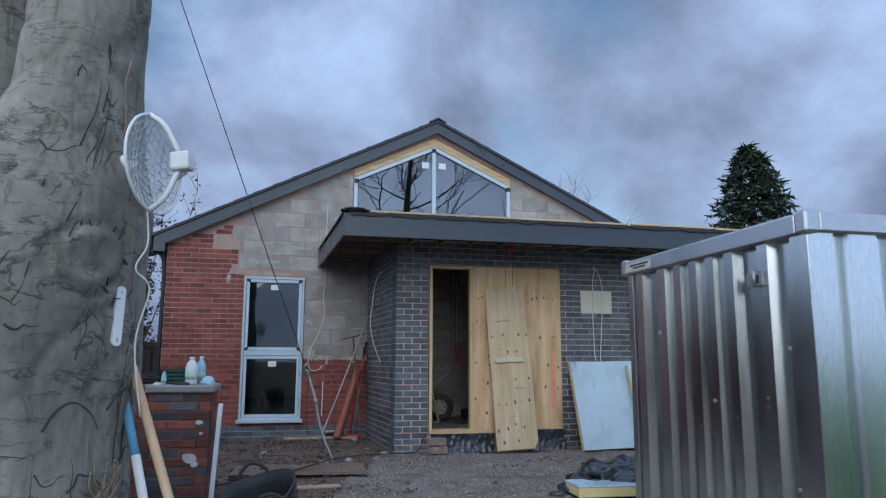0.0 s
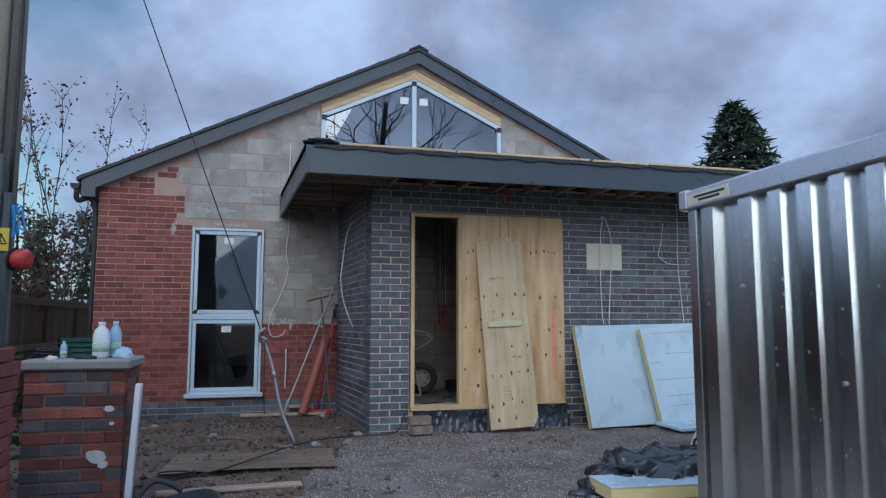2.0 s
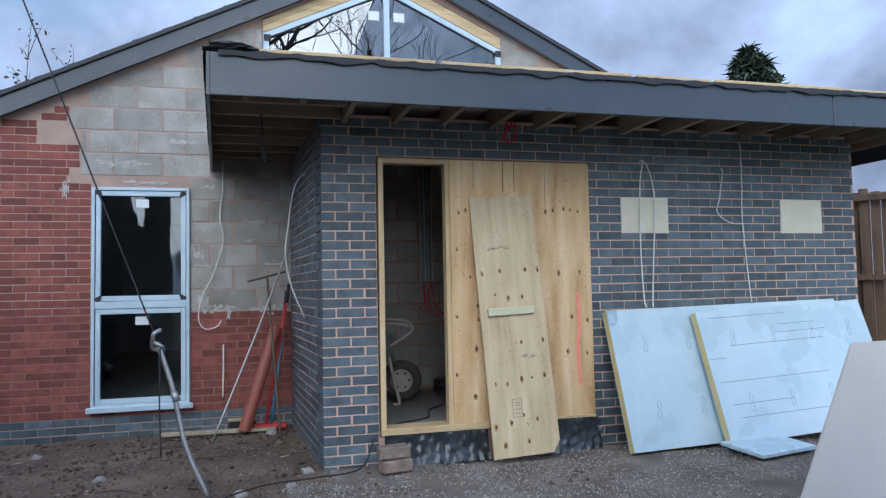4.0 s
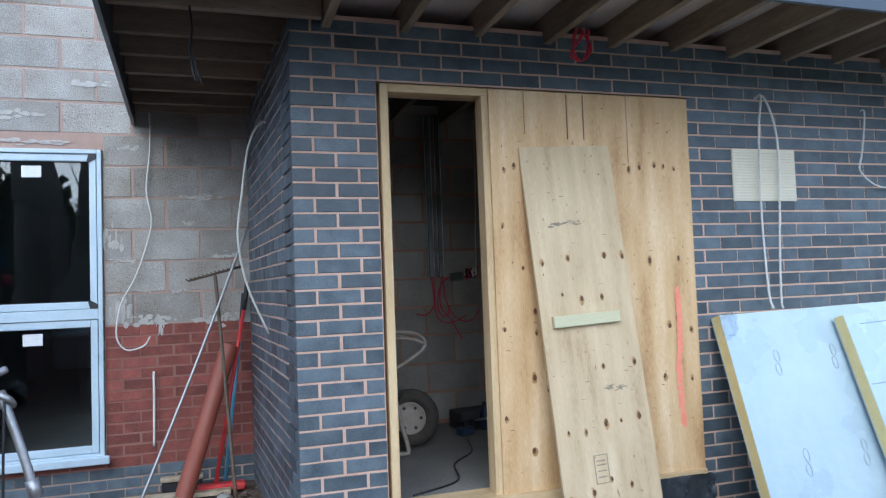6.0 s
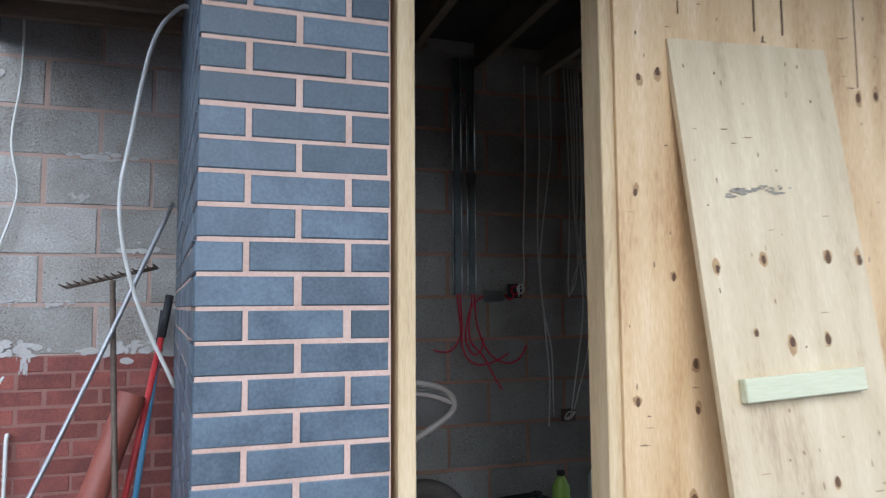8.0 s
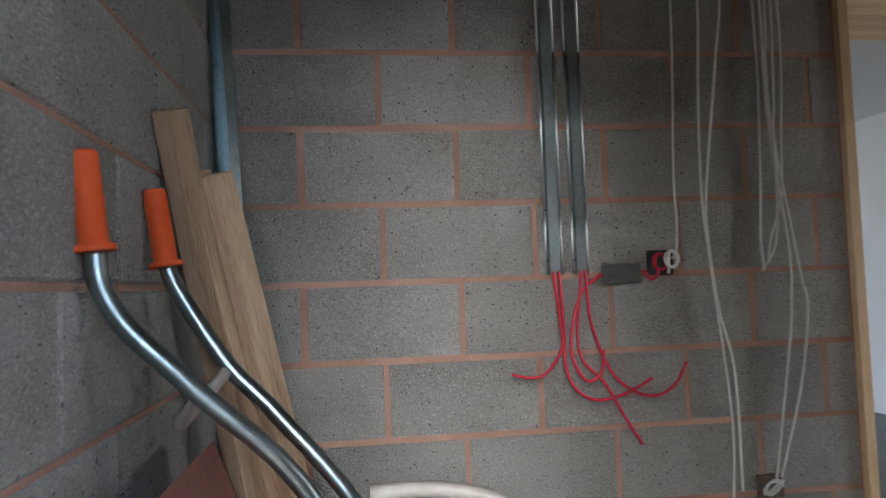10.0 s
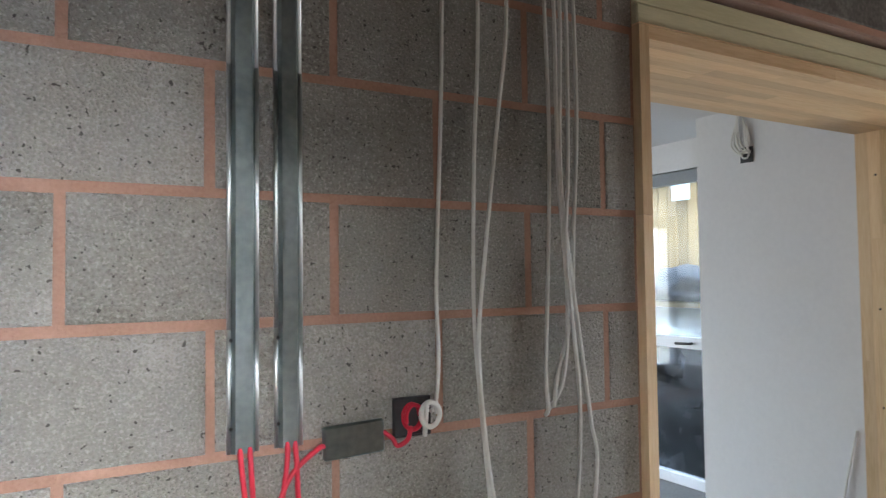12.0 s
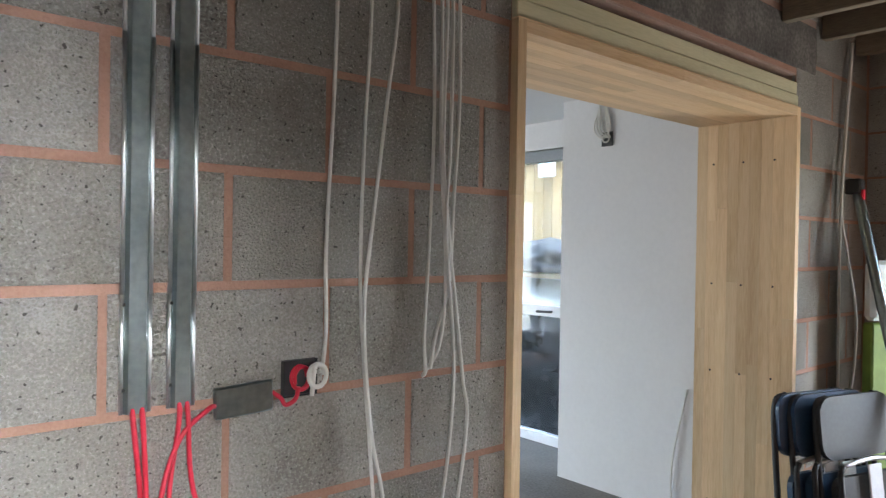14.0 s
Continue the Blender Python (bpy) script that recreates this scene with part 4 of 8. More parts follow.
def insulation(label, at, lx, lz, marks, seed):
    ob = thing("insulation_board", label, "insulation board", at, "insulation boards by the porch")
    part("foil_face", box(0, lx, 0.0, 0.003, 0.004, lz - 0.004, 0.001), M["board_white"], ob, "pale bluish foil face")
    part("core", box(0.001, lx - 0.001, 0.0035, 0.075, 0.002, lz - 0.002, 0.003), M["foam"], ob, "yellow foam core")
    part("back_face", box(0, lx, 0.0755, 0.079, 0.004, lz - 0.004, 0.001), M["board_white"], ob)
    for x0, x1, z in marks:
        part("pencil_line", box(x0, x1, -0.0012, 0.0005, z, z + 0.005), M["pencil"], ob)
    rnd = random.Random(seed)
    for i in range(8):
        x, z = 0.3 + 0.42 * (i % 4), 0.28 if i < 4 else 0.83
        if x > lx - 0.1:
            continue
        m = bmesh.new()
        for s in (0, 0.075):
            tube([(x + 0.018 * math.cos(a) + s * 0.15, -0.001, z + s + 0.035 * math.sin(a)) for a in (2 * math.pi * q / 10 for q in range(11))], 0.0014, 4, 2, m)
        part("printed_mark", m, M["pencil"], ob, "faint printed outline")
    return ob


insulation("pale foil-faced insulation board wrapped in film", Matrix.Translation((2.39, -0.43, 0.005)) @ pose(0, 0, 0, -17, 0, 1) @ pose(0, 0, 0, 0, -1.2, 0), 2.4, 1.17, [], 1)
insulation("pale foil-faced insulation board with yellow foam edge", Matrix.Translation((3.20, -0.545, 0.03)) @ pose(0, 0, 0, -18.5, 0, 1) @ pose(0, 0, 0, 0, -2.4, 0), 1.78, 1.12, [(0.15, 1.1, 0.20), (0.12, 0.75, 0.31), (0.05, 1.2, 0.50), (0.02, 0.18, 0.70), (0.25, 1.25, 0.80), (0.8, 1.2, 0.95), (0.1, 0.9, 1.05), (0.75, 1.3, 0.88)], 2)
M["film"] = glass_mat("film", (0.93, 0.95, 0.97), 0.25)
wr = draped(3.02, 3.9, -0.60, 0.0, 0.05, 30, 4, 0.05, 4.0)
single("plastic_wrap", wr, M["film"], "clear plastic wrap bunched at the foot of the boards", "plastic wrap")
cr = bmesh.new()
bmesh.ops.create_icosphere(cr, subdivisions=3, radius=1.0)
for v in cr.verts:
    v.co = Vector((v.co.x * 0.045, v.co.y * 0.04, v.co.z * 0.075)) * (1 + 0.5 * noise.noise(v.co * 3.5))
single("plastic_wrap", cr, M["film"], "scrunched clear film at the board corner", "plastic wrap", (2.385, -0.13, 1.07))
single("insulation_offcut", box(0, 0.62, 0, 0.4, 0, 0.03, 0.003), M["board_white"], "thin pale offcut lying in front of the boards", "offcut", pose(3.18, -0.92, 0.01, 4, 0, 12))
single("fence_plank", box(0, 0.1, 0, 0.03, 0, 1.9, 0.003), M["timber_x"], "grey plank leaning beyond the porch corner", "plank", pose(5.45, 0.5, 0.0, 0, -22, 0))

# beige sheet and black bag by the shed
sh = prism([(-0.10, -0.05), (1.35, -0.05), (1.35, 1.02), (0.74, 1.02)], 0, 0.018)
single("beige_sheet", sh, M["mdf"], "beige sheet of board leaning against the shed", "board", Matrix.Translation((2.50, -2.05, -0.05)) @ pose(0, 0, 0, -14, 0, 4))
bag = thing("tool_bag", "small black fabric tool bag with a top handle", "bag", pose(2.36, -2.42, -0.02, 0, 0, -8))
M["fabric"] = surf("fabric", [(0.008, 0.008, 0.01), (0.02, 0.02, 0.024)], 20, 200, (0.7, 0.9), 0.4, 0.002)
bb = box(-0.16, 0.18, -0.08, 0.08, 0, 0.17)
bmesh.ops.bevel(bb, geom=bb.edges[:], offset=0.03, segments=3, affect="EDGES", profile=0.6)
part("body", bb, M["fabric"], bag)
part("flap", box(-0.13, 0.15, -0.092, -0.07, 0.05, 0.15, 0.01), M["fabric"], bag, "black front pocket")
part("strap", tube([(-0.06, 0, 0.165), (-0.05, 0, 0.215), (0.0, 0, 0.225), (0.06, 0, 0.215), (0.07, 0, 0.165)], 0.012, 8), M["fabric"], bag, "black carrying handle")
for x in (0.02, 0.11):
    part("buckle", box(x, x + 0.02, -0.098, -0.09, 0.035, 0.055, 0.002), M["steel"], bag, "metal buckle")

# black polythene heap and foam offcut beside the shed


def heap(sx, sy, sz, seed, sub=5, rough=0.45):
    bm = bmesh.new()
    bmesh.ops.create_icosphere(bm, subdivisions=sub, radius=1.0)
    for v in list(bm.verts):
        if v.co.z < -0.3:
            v.co.z = -0.3
        p = v.co * 2.2 + Vector((seed, 0, 0))
        ridge = 1 - abs(noise.noise(p * 1.3))
        n = noise.noise(p) * 0.4 + (ridge - 0.7) * rough + noise.noise(p * 4) * 0.1
        v.co = Vector((v.co.x * sx * (1 + n), v.co.y * sy * (1 + n), max(-0.02, (v.co.z + 0.1) * sz * (1 + n))))
    for f in bm.faces:
        f.smooth = True
    return bm


single("polythene_sheet", heap(0.42, 0.36, 0.20, 2.0), M["polythene"], "crumpled heap of black polythene on the gravel", "polythene sheet", (1.65, -2.92, 0.0))
single("polythene_sheet", heap(0.24, 0.2, 0.12, 9.0, 4), M["polythene"], "crumpled fold of black polythene on the gravel", "polythene sheet", (1.22, -3.05, -0.02))
fo = thing("foam_block", "yellow foam insulation block with a white face", "insulation offcut", pose(1.0, -3.42, 0.02, 0, 0, -4))
part("core", box(0, 0.75, 0, 0.36, 0, 0.08, 0.006), M["foam"], fo)
part("face", box(-0.004, 0.754, -0.004, 0.364, 0.081, 0.09, 0.002), M["board_white"], fo, "pale foil face")

# bricks by the threshold
M["worn_brick"] = surf("worn_brick", [(0.10, 0.075, 0.06), (0.24, 0.18, 0.145), (0.36, 0.27, 0.21)], 9, 70, (0.8, 0.95), 0.6, 0.006, vary=0.2)
for i, (x, y, z, rz, ch) in enumerate(((0.40, -0.36, -0.005, 14, 0), (0.38, -0.33, 0.092, 8, 0))):
    c = box(0, 0.235, 0, 0.11, 0, 0.09, 0.010)
    for v in c.verts:
        v.co += Vector((noise.noise(v.co * 20), noise.noise(v.co * 23 + Vector((5, 0, 0))), noise.noise(v.co * 19))) * 0.006
    single("loose_brick", c, M["worn_brick"], "loose pale brick stacked by the threshold" if i else "loose grey brick on the ground by the threshold", "brick", pose(x, y, z, 0, 0, rz))

# board lying on the soil, sticks and loose cable
M["dark_wood"] = surf("dark_wood", [(0.05, 0.038, 0.03), (0.11, 0.085, 0.068)], 8, 40, (0.75, 0.92), 0.3)
M["mudboard"] = surf("mudboard", [(0.14, 0.095, 0.068), (0.33, 0.245, 0.185), (0.48, 0.38, 0.295)], 3.5, 35, (0.7, 0.95), 0.3, 0.003, stretch=(0.8, 4, 4))
mbm = bmesh.new()
mtop = []
for j in range(25):
    y = -0.52 + 0.94 * j / 24
    right = 0.42 + 0.02 * noise.noise((0, y * 9, 2))
    mtop.append([mbm.verts.new((-0.95 + (right + 0.95) * i / 36, y + (0.02 * noise.noise((i * 0.3, 4, 0)) if j in (0, 24) else 0), 0.022 - 0.03 * max(0, 0.55 - i / 36) + 0.006 * noise.noise((i * 0.25, y * 6, 8)))) for i in range(37)])
for ra, rb in zip(mtop, mtop[1:]):
    for i in range(36):
        mbm.faces.new((ra[i], ra[i + 1], rb[i + 1], rb[i]))
bmesh.ops.solidify(mbm, geom=mbm.faces[:], thickness=0.016)
single("muddy_board", mbm, M["mudboard"], "muddy plywood board sunk into the soil", "board", pose(-0.93, -1.2, -0.022, -1, 0.5, -3))
single("long_board", box(-0.5, 0.5, -0.06, 0.06, 0, 0.02, 0.004), M["mudboard"], "narrow muddy board lying on the soil", "board", pose(-1.35, -2.2, -0.035, 0, 0, 4))
for i, (x, y, l, rz) in enumerate(((-1.9, -0.62, 0.45, 6), (-1.55, -0.2, 0.3, -20), (-1.0, 0.5, 0.35, 12), (-1.5, 1.0, 0.5, 3))):
    single("stick", tube([(0, 0, 0), (l * 0.5, 0.02, 0.01), (l, 0, 0)], 0.009, 6, r1=0.005), M["dark_wood"], "dark stick lying on the soil", "stick", pose(x, y, 0.012, 0, 0, rz), "sticks on the soil")
cable("dark cable lying across the soil", [(-2.1, -2.2, 0.01), (-1.5, -1.8, 0.02), (-0.9, -1.0, 0.045), (-0.5, -0.5, 0.03), (-0.1, -0.35, 0.02), (0.25, -0.2, 0.02), (0.38, -0.05, 0.2)], 0.006, "cable_black")
cable("black hose coiled on the soil", [(-1.75 + 0.13 * math.cos(a), -1.9 + 0.09 * math.sin(a), 0.01 + 0.004 * a) for a in (0.5 * q for q in range(26))], 0.006, "cable_black", "hose")

# gate pier with its clutter
pier = thing("gate_pier", "weathered red and blue brick gate pier with a stone cap", "pier", (0, 0, 0))
PX0, PX1, PY0, PY1, PZ = -2.565, -1.995, -2.74, -2.17, 0.86
part("core", box(PX0 + 0.006, PX1 - 0.006, PY0 + 0.006, PY1 - 0.006, -0.15, PZ), M["mortar_pier"] if "mortar_pier" in M else M.setdefault("mortar_pier", surf("mortar_pier", [(0.12, 0.075, 0.06), (0.26, 0.18, 0.15)], 6, 120, (0.85, 0.95), 0.6, 0.005)), pier, "dirty mortar")
cap = box(PX0 - 0.035, PX1 + 0.03, PY0 - 0.03, PY1 + 0.03, PZ, PZ + 0.062, 0.012)
part("cap", cap, M["concrete"], pier, "pale stone cap")
random.seed(12)
for r in range(13):
    z = PZ - 0.075 * (r + 1) + 0.005
    offs = [0, 0.235, 0.46] if r % 2 else [0, 0.12, 0.345]
    ends = offs[1:] + [PX1 - PX0 + 0.01]
    for a, b in zip(offs, ends):
        ob = part("brick", piece_bm(b - a - 0.01, 0.065, 0.09, 0.005), M["pier_blue" if random.random() < 0.36 else "pier_brick"], pier)
        ob.matrix_basis = Matrix.Translation((PX0 + a + random.uniform(-0.002, 0.002), PY0 + random.uniform(-0.004, 0.003), z))
    for side, mx in ((0, Matrix.Translation((PX0, PY1, z)) @ SIDE), (1, Matrix.Translation((PX1, PY0, z)) @ Matrix.Rotation(radians(90), 4, "Z"))):
        for a, b in zip(offs, ends):
            ob = part("brick", piece_bm(b - a - 0.01, 0.065, 0.09, 0.005), M["pier_blue" if random.random() < 0.36 else "pier_brick"], pier)
            ob.matrix_basis = mx @ Matrix.Translation((a, random.uniform(-0.003, 0.003), 0))
M["splash"] = surf("splash", [(0.55, 0.54, 0.52), (0.68, 0.67, 0.65)], 20, 90, (0.8, 0.95), 0.2)
splash_n = 0
for x, z, w in ((-2.14, 0.33, 0.06), (-2.10, 0.28, 0.035), (-2.08, 0.62, 0.03), (-2.06, 0.53, 0.018), (-2.17, 0.35, 0.03)):
    part("mortar_splash", disc(x, z, w, w * 0.7, PY0 - 0.006, seg=13), M["splash"], pier, "white mortar splash").location.y = -0.0012 * splash_n
    splash_n += 1
ws = box(0, 0.035, 0, 0.09, 0, 0.80, 0.004)
single("plastic_trim", ws, M["white_upvc"], "white plastic trim leaning against the brick pier", "trim", pose(-1.975, -2.76, -0.03, 0, 3.0, 0))
ZC = PZ + 0.062


def bottle(at, h, r, col, capcol, label):
    b = thing("bottle", label, "bottle", at, "bottles on the pier")
    part("body", lathe([(r * 0.85, 0), (r, 0.01), (r, h * 0.62), (r * 0.8, h * 0.78), (r * 0.4, h * 0.88), (r * 0.38, h * 0.93)], 20), col, b)
    part("cap", lathe([(r * 0.45, h * 0.925), (r * 0.45, h * 0.995), (r * 0.4, h)], 14), capcol, b, "plastic screw cap")
    part("label", lathe([(r * 1.005, h * 0.18), (r * 1.005, h * 0.42)], 20), M["label_green"], b, "printed paper label")
    return b


M["milk"] = surf("milk", [(0.68, 0.72, 0.72), (0.76, 0.80, 0.80)], 6, 40, (0.3, 0.45), 0.02)
M["label_green"] = surf("label_green", [(0.30, 0.48, 0.34), (0.55, 0.66, 0.56)], 30, 60, (0.5, 0.6), 0)
M["clear_blue"] = surf("clear_blue", [(0.30, 0.48, 0.58), (0.42, 0.60, 0.70)], 6, 40, (0.15, 0.3), 0.02)
M["tray_green"] = surf("tray_green", [(0.01, 0.05, 0.035), (0.02, 0.08, 0.055)], 6, 60, (0.4, 0.6), 0.05)
bottle((-2.19, -2.50, ZC), 0.235, 0.052, M["milk"], M["white_upvc"], "white plastic milk bottle with a green label")
bottle((-2.12, -2.42, ZC), 0.24, 0.04, M["clear_blue"], M["white_upvc"], "clear blue plastic bottle with a white cap")
bottle((-2.42, -2.46, ZC), 0.11, 0.022, M["clear_blue"], M["white_upvc"], "small blue plastic bottle")
tray = thing("plastic_tray", "stack of dark green plastic trays on the pier", "tray", (-2.34, -2.36, ZC))
for j in range(4):
    z = j * 0.033
    tb = bmesh.new()
    bm_box(tb, -0.11, 0.09, -0.08, 0.08, z, z + 0.006)
    for a in ((-0.12, -0.108, -0.09, 0.09), (0.088, 0.10, -0.09, 0.09), (-0.12, 0.10, -0.09, -0.078), (-0.12, 0.10, 0.078, 0.09)):
        bm_box(tb, a[0], a[1], a[2], a[3], z + 0.005, z + 0.03)
    part("tray_layer", tb, M["tray_green"], tray)
cloth = heap(0.06, 0.045, 0.05, 5.0, 3)
single("crumpled_bottle", cloth, M["clear_blue"], "crushed clear blue plastic bottle lying on the pier", "bottle", (-2.05, -2.52, ZC + 0.01))
co = bmesh.new()
for j in range(7):
    r = 0.10 + 0.012 * (j % 3)
    tube([(r * 1.25 * math.cos(a) + 0.01 * j, r * 0.8 * math.sin(a), 0.008 + 0.009 * j + 0.006 * math.sin(3 * a + j)) for a in (2 * math.pi * q / 14 for q in range(15))], 0.0065, 6, 3, co)
single("cable_coil", co, M["cable_black"], "coil of black cable on the pier", "cable", (-2.50, -2.36, ZC))
for x, y, mname, lab in ((-2.44, -2.66, "cream", "small cream sponge"), (-2.28, -2.64, "gasket", "black glove"), (-2.22, -2.66, "gasket", "black glove")):
    single("sponge" if mname == "cream" else "glove", heap(0.035, 0.022, 0.02, x * 7, 3), M[mname], lab + " lying on the pier cap", "sponge" if mname == "cream" else "glove", (x, y, ZC + 0.002))

# rubber tub of soil
tub = thing("rubber_tub", "black flexible rubber tub half full of soil, lying tilted", "tub", Matrix.Translation((-1.46, -4.55, 0.03)) @ pose(0, 0, 0, 16, -14, 10))
M["rubber"] = surf("rubber", [(0.012, 0.015, 0.02), (0.05, 0.055, 0.06)], 5, 60, (0.5, 0.8), 0.25, 0.004)
tb = bmesh.new()
prof = [(0.13, 0.0), (0.15, 0.01), (0.175, 0.16), (0.195, 0.30), (0.21, 0.385), (0.215, 0.40), (0.205, 0.402), (0.19, 0.31), (0.165, 0.15)]
rings = [[tb.verts.new((r * math.cos(a) * (1 + 0.05 * math.sin(2 * a)), r * math.sin(a), z + (0.02 * math.cos(2 * a) if z > 0.35 else 0))) for a in (2 * math.pi * q / 36 for q in range(36))] for r, z in prof]
for a, b in zip(rings, rings[1:]):
    for q in range(36):
        tb.faces.new((a[q], a[(q + 1) % 36], b[(q + 1) % 36], b[q])).smooth = True
tb.faces.new(rings[0][::-1])
part("body", tb, M["rubber"], tub)
for z in (0.29, 0.33, 0.36):
    part("ridge", tube([(0.2 * (1 + z * 0.12) * math.cos(a), 0.2 * (1 + z * 0.12) * math.sin(a), z) for a in (2 * math.pi * q / 24 for q in range(25))], 0.004, 6, 2), M["rubber"], tub)
so = bmesh.new()
bmesh.ops.create_grid(so, x_segments=18, y_segments=18, size=0.165)
for v in so.verts:
    d = v.co.length
    if d > 0.165:
        v.co *= 0.165 / d
    v.co.z = 0.22 + 0.06 * noise.noise(v.co * 14) + 0.3 * v.co.x
part("soil", so, M["soil"], tub, "brown soil in the tub")
for s in (-1, 1):
    part("handle", tube([(0.09 * c, s * 0.2 + s * 0.02 * (1 - abs(c)), 0.39 + 0.07 * (1 - c * c)) for c in (-1, -0.6, 0, 0.6, 1)], 0.011, 8), M["rubber"], tub, "black rubber carrying handle")

# stack of red bricks behind the trunk
random.seed(3)
stack = thing("brick_stack", "stack of loose dark red bricks", "brick stack", (-3.3, -3.75, -0.08))
for r in range(15):
    for c in range(4):
        if r == 14 and c > 1:
            continue
        x = c * 0.22 + random.uniform(-0.012, 0.012)
        for d in range(2):
            ob = part("brick", piece_bm(0.212, 0.068, 0.16, 0.005), M["red_brick"], stack)
            ob.matrix_basis = Matrix.Translation((x, d * 0.24 + random.uniform(-0.015, 0.015), r * 0.074)) @ pose(0, 0, 0, 0, 0, random.uniform(-3, 3))
    ob = part("brick", piece_bm(0.212, 0.068, 0.16, 0.005), M["red_brick"], stack)
    ob.matrix_basis = Matrix.Translation((0.89, 0.05 + random.uniform(-0.01, 0.01), r * 0.074)) @ pose(0, 0, 0, 0, 0, 90)

# shafts leaning at the trunk
single("wooden_shaft", tube([(-2.12, -5.56, 1.17), (-1.88, -5.80, 0.58), (-1.62, -6.04, -0.05)], 0.021, 12), M["wood_handle"], "pale wooden tool shaft leaning on the trunk", "shaft")
bs = thing("blue_pole", "blue and white painted pole leaning on the trunk", "pole", (0, 0, 0))
part("upper", tube([(-2.12, -5.58, 0.96), (-2.04, -5.66, 0.72)], 0.02, 12), M["blue_plastic"], bs)
part("lower", tube([(-2.04, -5.66, 0.72), (-1.81, -5.90, -0.05)], 0.0205, 12), M["milk"], bs, "pale flaking lower part")

# ---- tree with the dish ----


def bark_mat(name, shades):
    """Smooth grey bark: blotches of lichen, thin dark wrinkles across it and rusty streaks down it."""
    m = surf(name, shades, 2.4, 30, (0.8, 0.95), 0.5, 0.012, stretch=(1, 1, 0.55), grit=0.32, span=(0.3, 0.7))
    n, l = m.node_tree.nodes, m.node_tree.links
    b = n["Principled BSDF"]
    tc = n.new("ShaderNodeTexCoord")
    col = b.inputs["Base Color"].links[0].from_socket
    lines = []
    for stretch, scale, thin, tone, power in (((1, 1, 2.1), 2.3, 0.02, (0.03, 0.027, 0.022), 0.8), ((1, 1, 4.5), 3.6, 0.018, (0.045, 0.04, 0.032), 0.75), ((3.2, 3.2, 0.5), 1.9, 0.035, (0.085, 0.062, 0.045), 0.6)):
        mp = n.new("ShaderNodeMapping")
        mp.inputs["Scale"].default_value = stretch
        l.new(tc.outputs["Object"], mp.inputs[0])
        tex = n.new("ShaderNodeTexNoise")
        tex.inputs["Scale"].default_value, tex.inputs["Detail"].default_value = scale, 7
        tex.inputs["Roughness"].default_value, tex.inputs["Distortion"].default_value = 0.6, 0.5
        l.new(mp.outputs[0], tex.inputs["Vector"])
        off = n.new("ShaderNodeMath")
        off.operation = "SUBTRACT"
        off.inputs[1].default_value = 0.5
        l.new(tex.outputs[0], off.inputs[0])
        mag = n.new("ShaderNodeMath")
        mag.operation = "ABSOLUTE"
        l.new(off.outputs[0], mag.inputs[0])
        mr = n.new("ShaderNodeMapRange")
        mr.inputs[1].default_value, mr.inputs[2].default_value = 0.0, thin
        mr.inputs[3].default_value, mr.inputs[4].default_value = power, 0.0
        l.new(mag.outputs[0], mr.inputs[0])
        gate = n.new("ShaderNodeTexNoise")
        gate.inputs["Scale"].default_value = 3.1
        l.new(mp.outputs[0], gate.inputs["Vector"])
        gr = n.new("ShaderNodeMapRange")
        gr.inputs[1].default_value, gr.inputs[2].default_value = 0.46, 0.58
        l.new(gate.outputs[0], gr.inputs[0])
        mu = n.new("ShaderNodeMath")
        mu.operation = "MULTIPLY"
        l.new(mr.outputs[0], mu.inputs[0])
        l.new(gr.outputs[0], mu.inputs[1])
        mix = n.new("ShaderNodeMix")
        mix.data_type = "RGBA"
        l.new(mu.outputs[0], mix.inputs[0])
        l.new(col, mix.inputs[6])
        mix.inputs[7].default_value = (*tone, 1)
        col = mix.outputs[2]
    l.new(col, b.inputs["Base Color"])
    return m


M["bark"] = bark_mat("bark", [(0.10, 0.094, 0.074), (0.19, 0.182, 0.15), (0.26, 0.25, 0.21), (0.38, 0.36, 0.30)])
M["bark_dark"] = surf("bark_dark", [(0.03, 0.027, 0.02), (0.07, 0.062, 0.048)], 20, 60, (0.85, 1.0), 0.4)
M["bark_scar"] = surf("bark_scar", [(0.09, 0.04, 0.025), (0.19, 0.08, 0.05)], 18, 60, (0.7, 0.9), 0.3)
M["twig"] = surf("twig", [(0.05, 0.04, 0.032), (0.10, 0.08, 0.065)], 8, 40, (0.7, 0.9), 0.2)
tree = thing("tree", "old smooth grey-barked beech tree with a carved-over knot", "tree", (0, 0, -0.05))
KA, KZ = radians(-36), 1.585


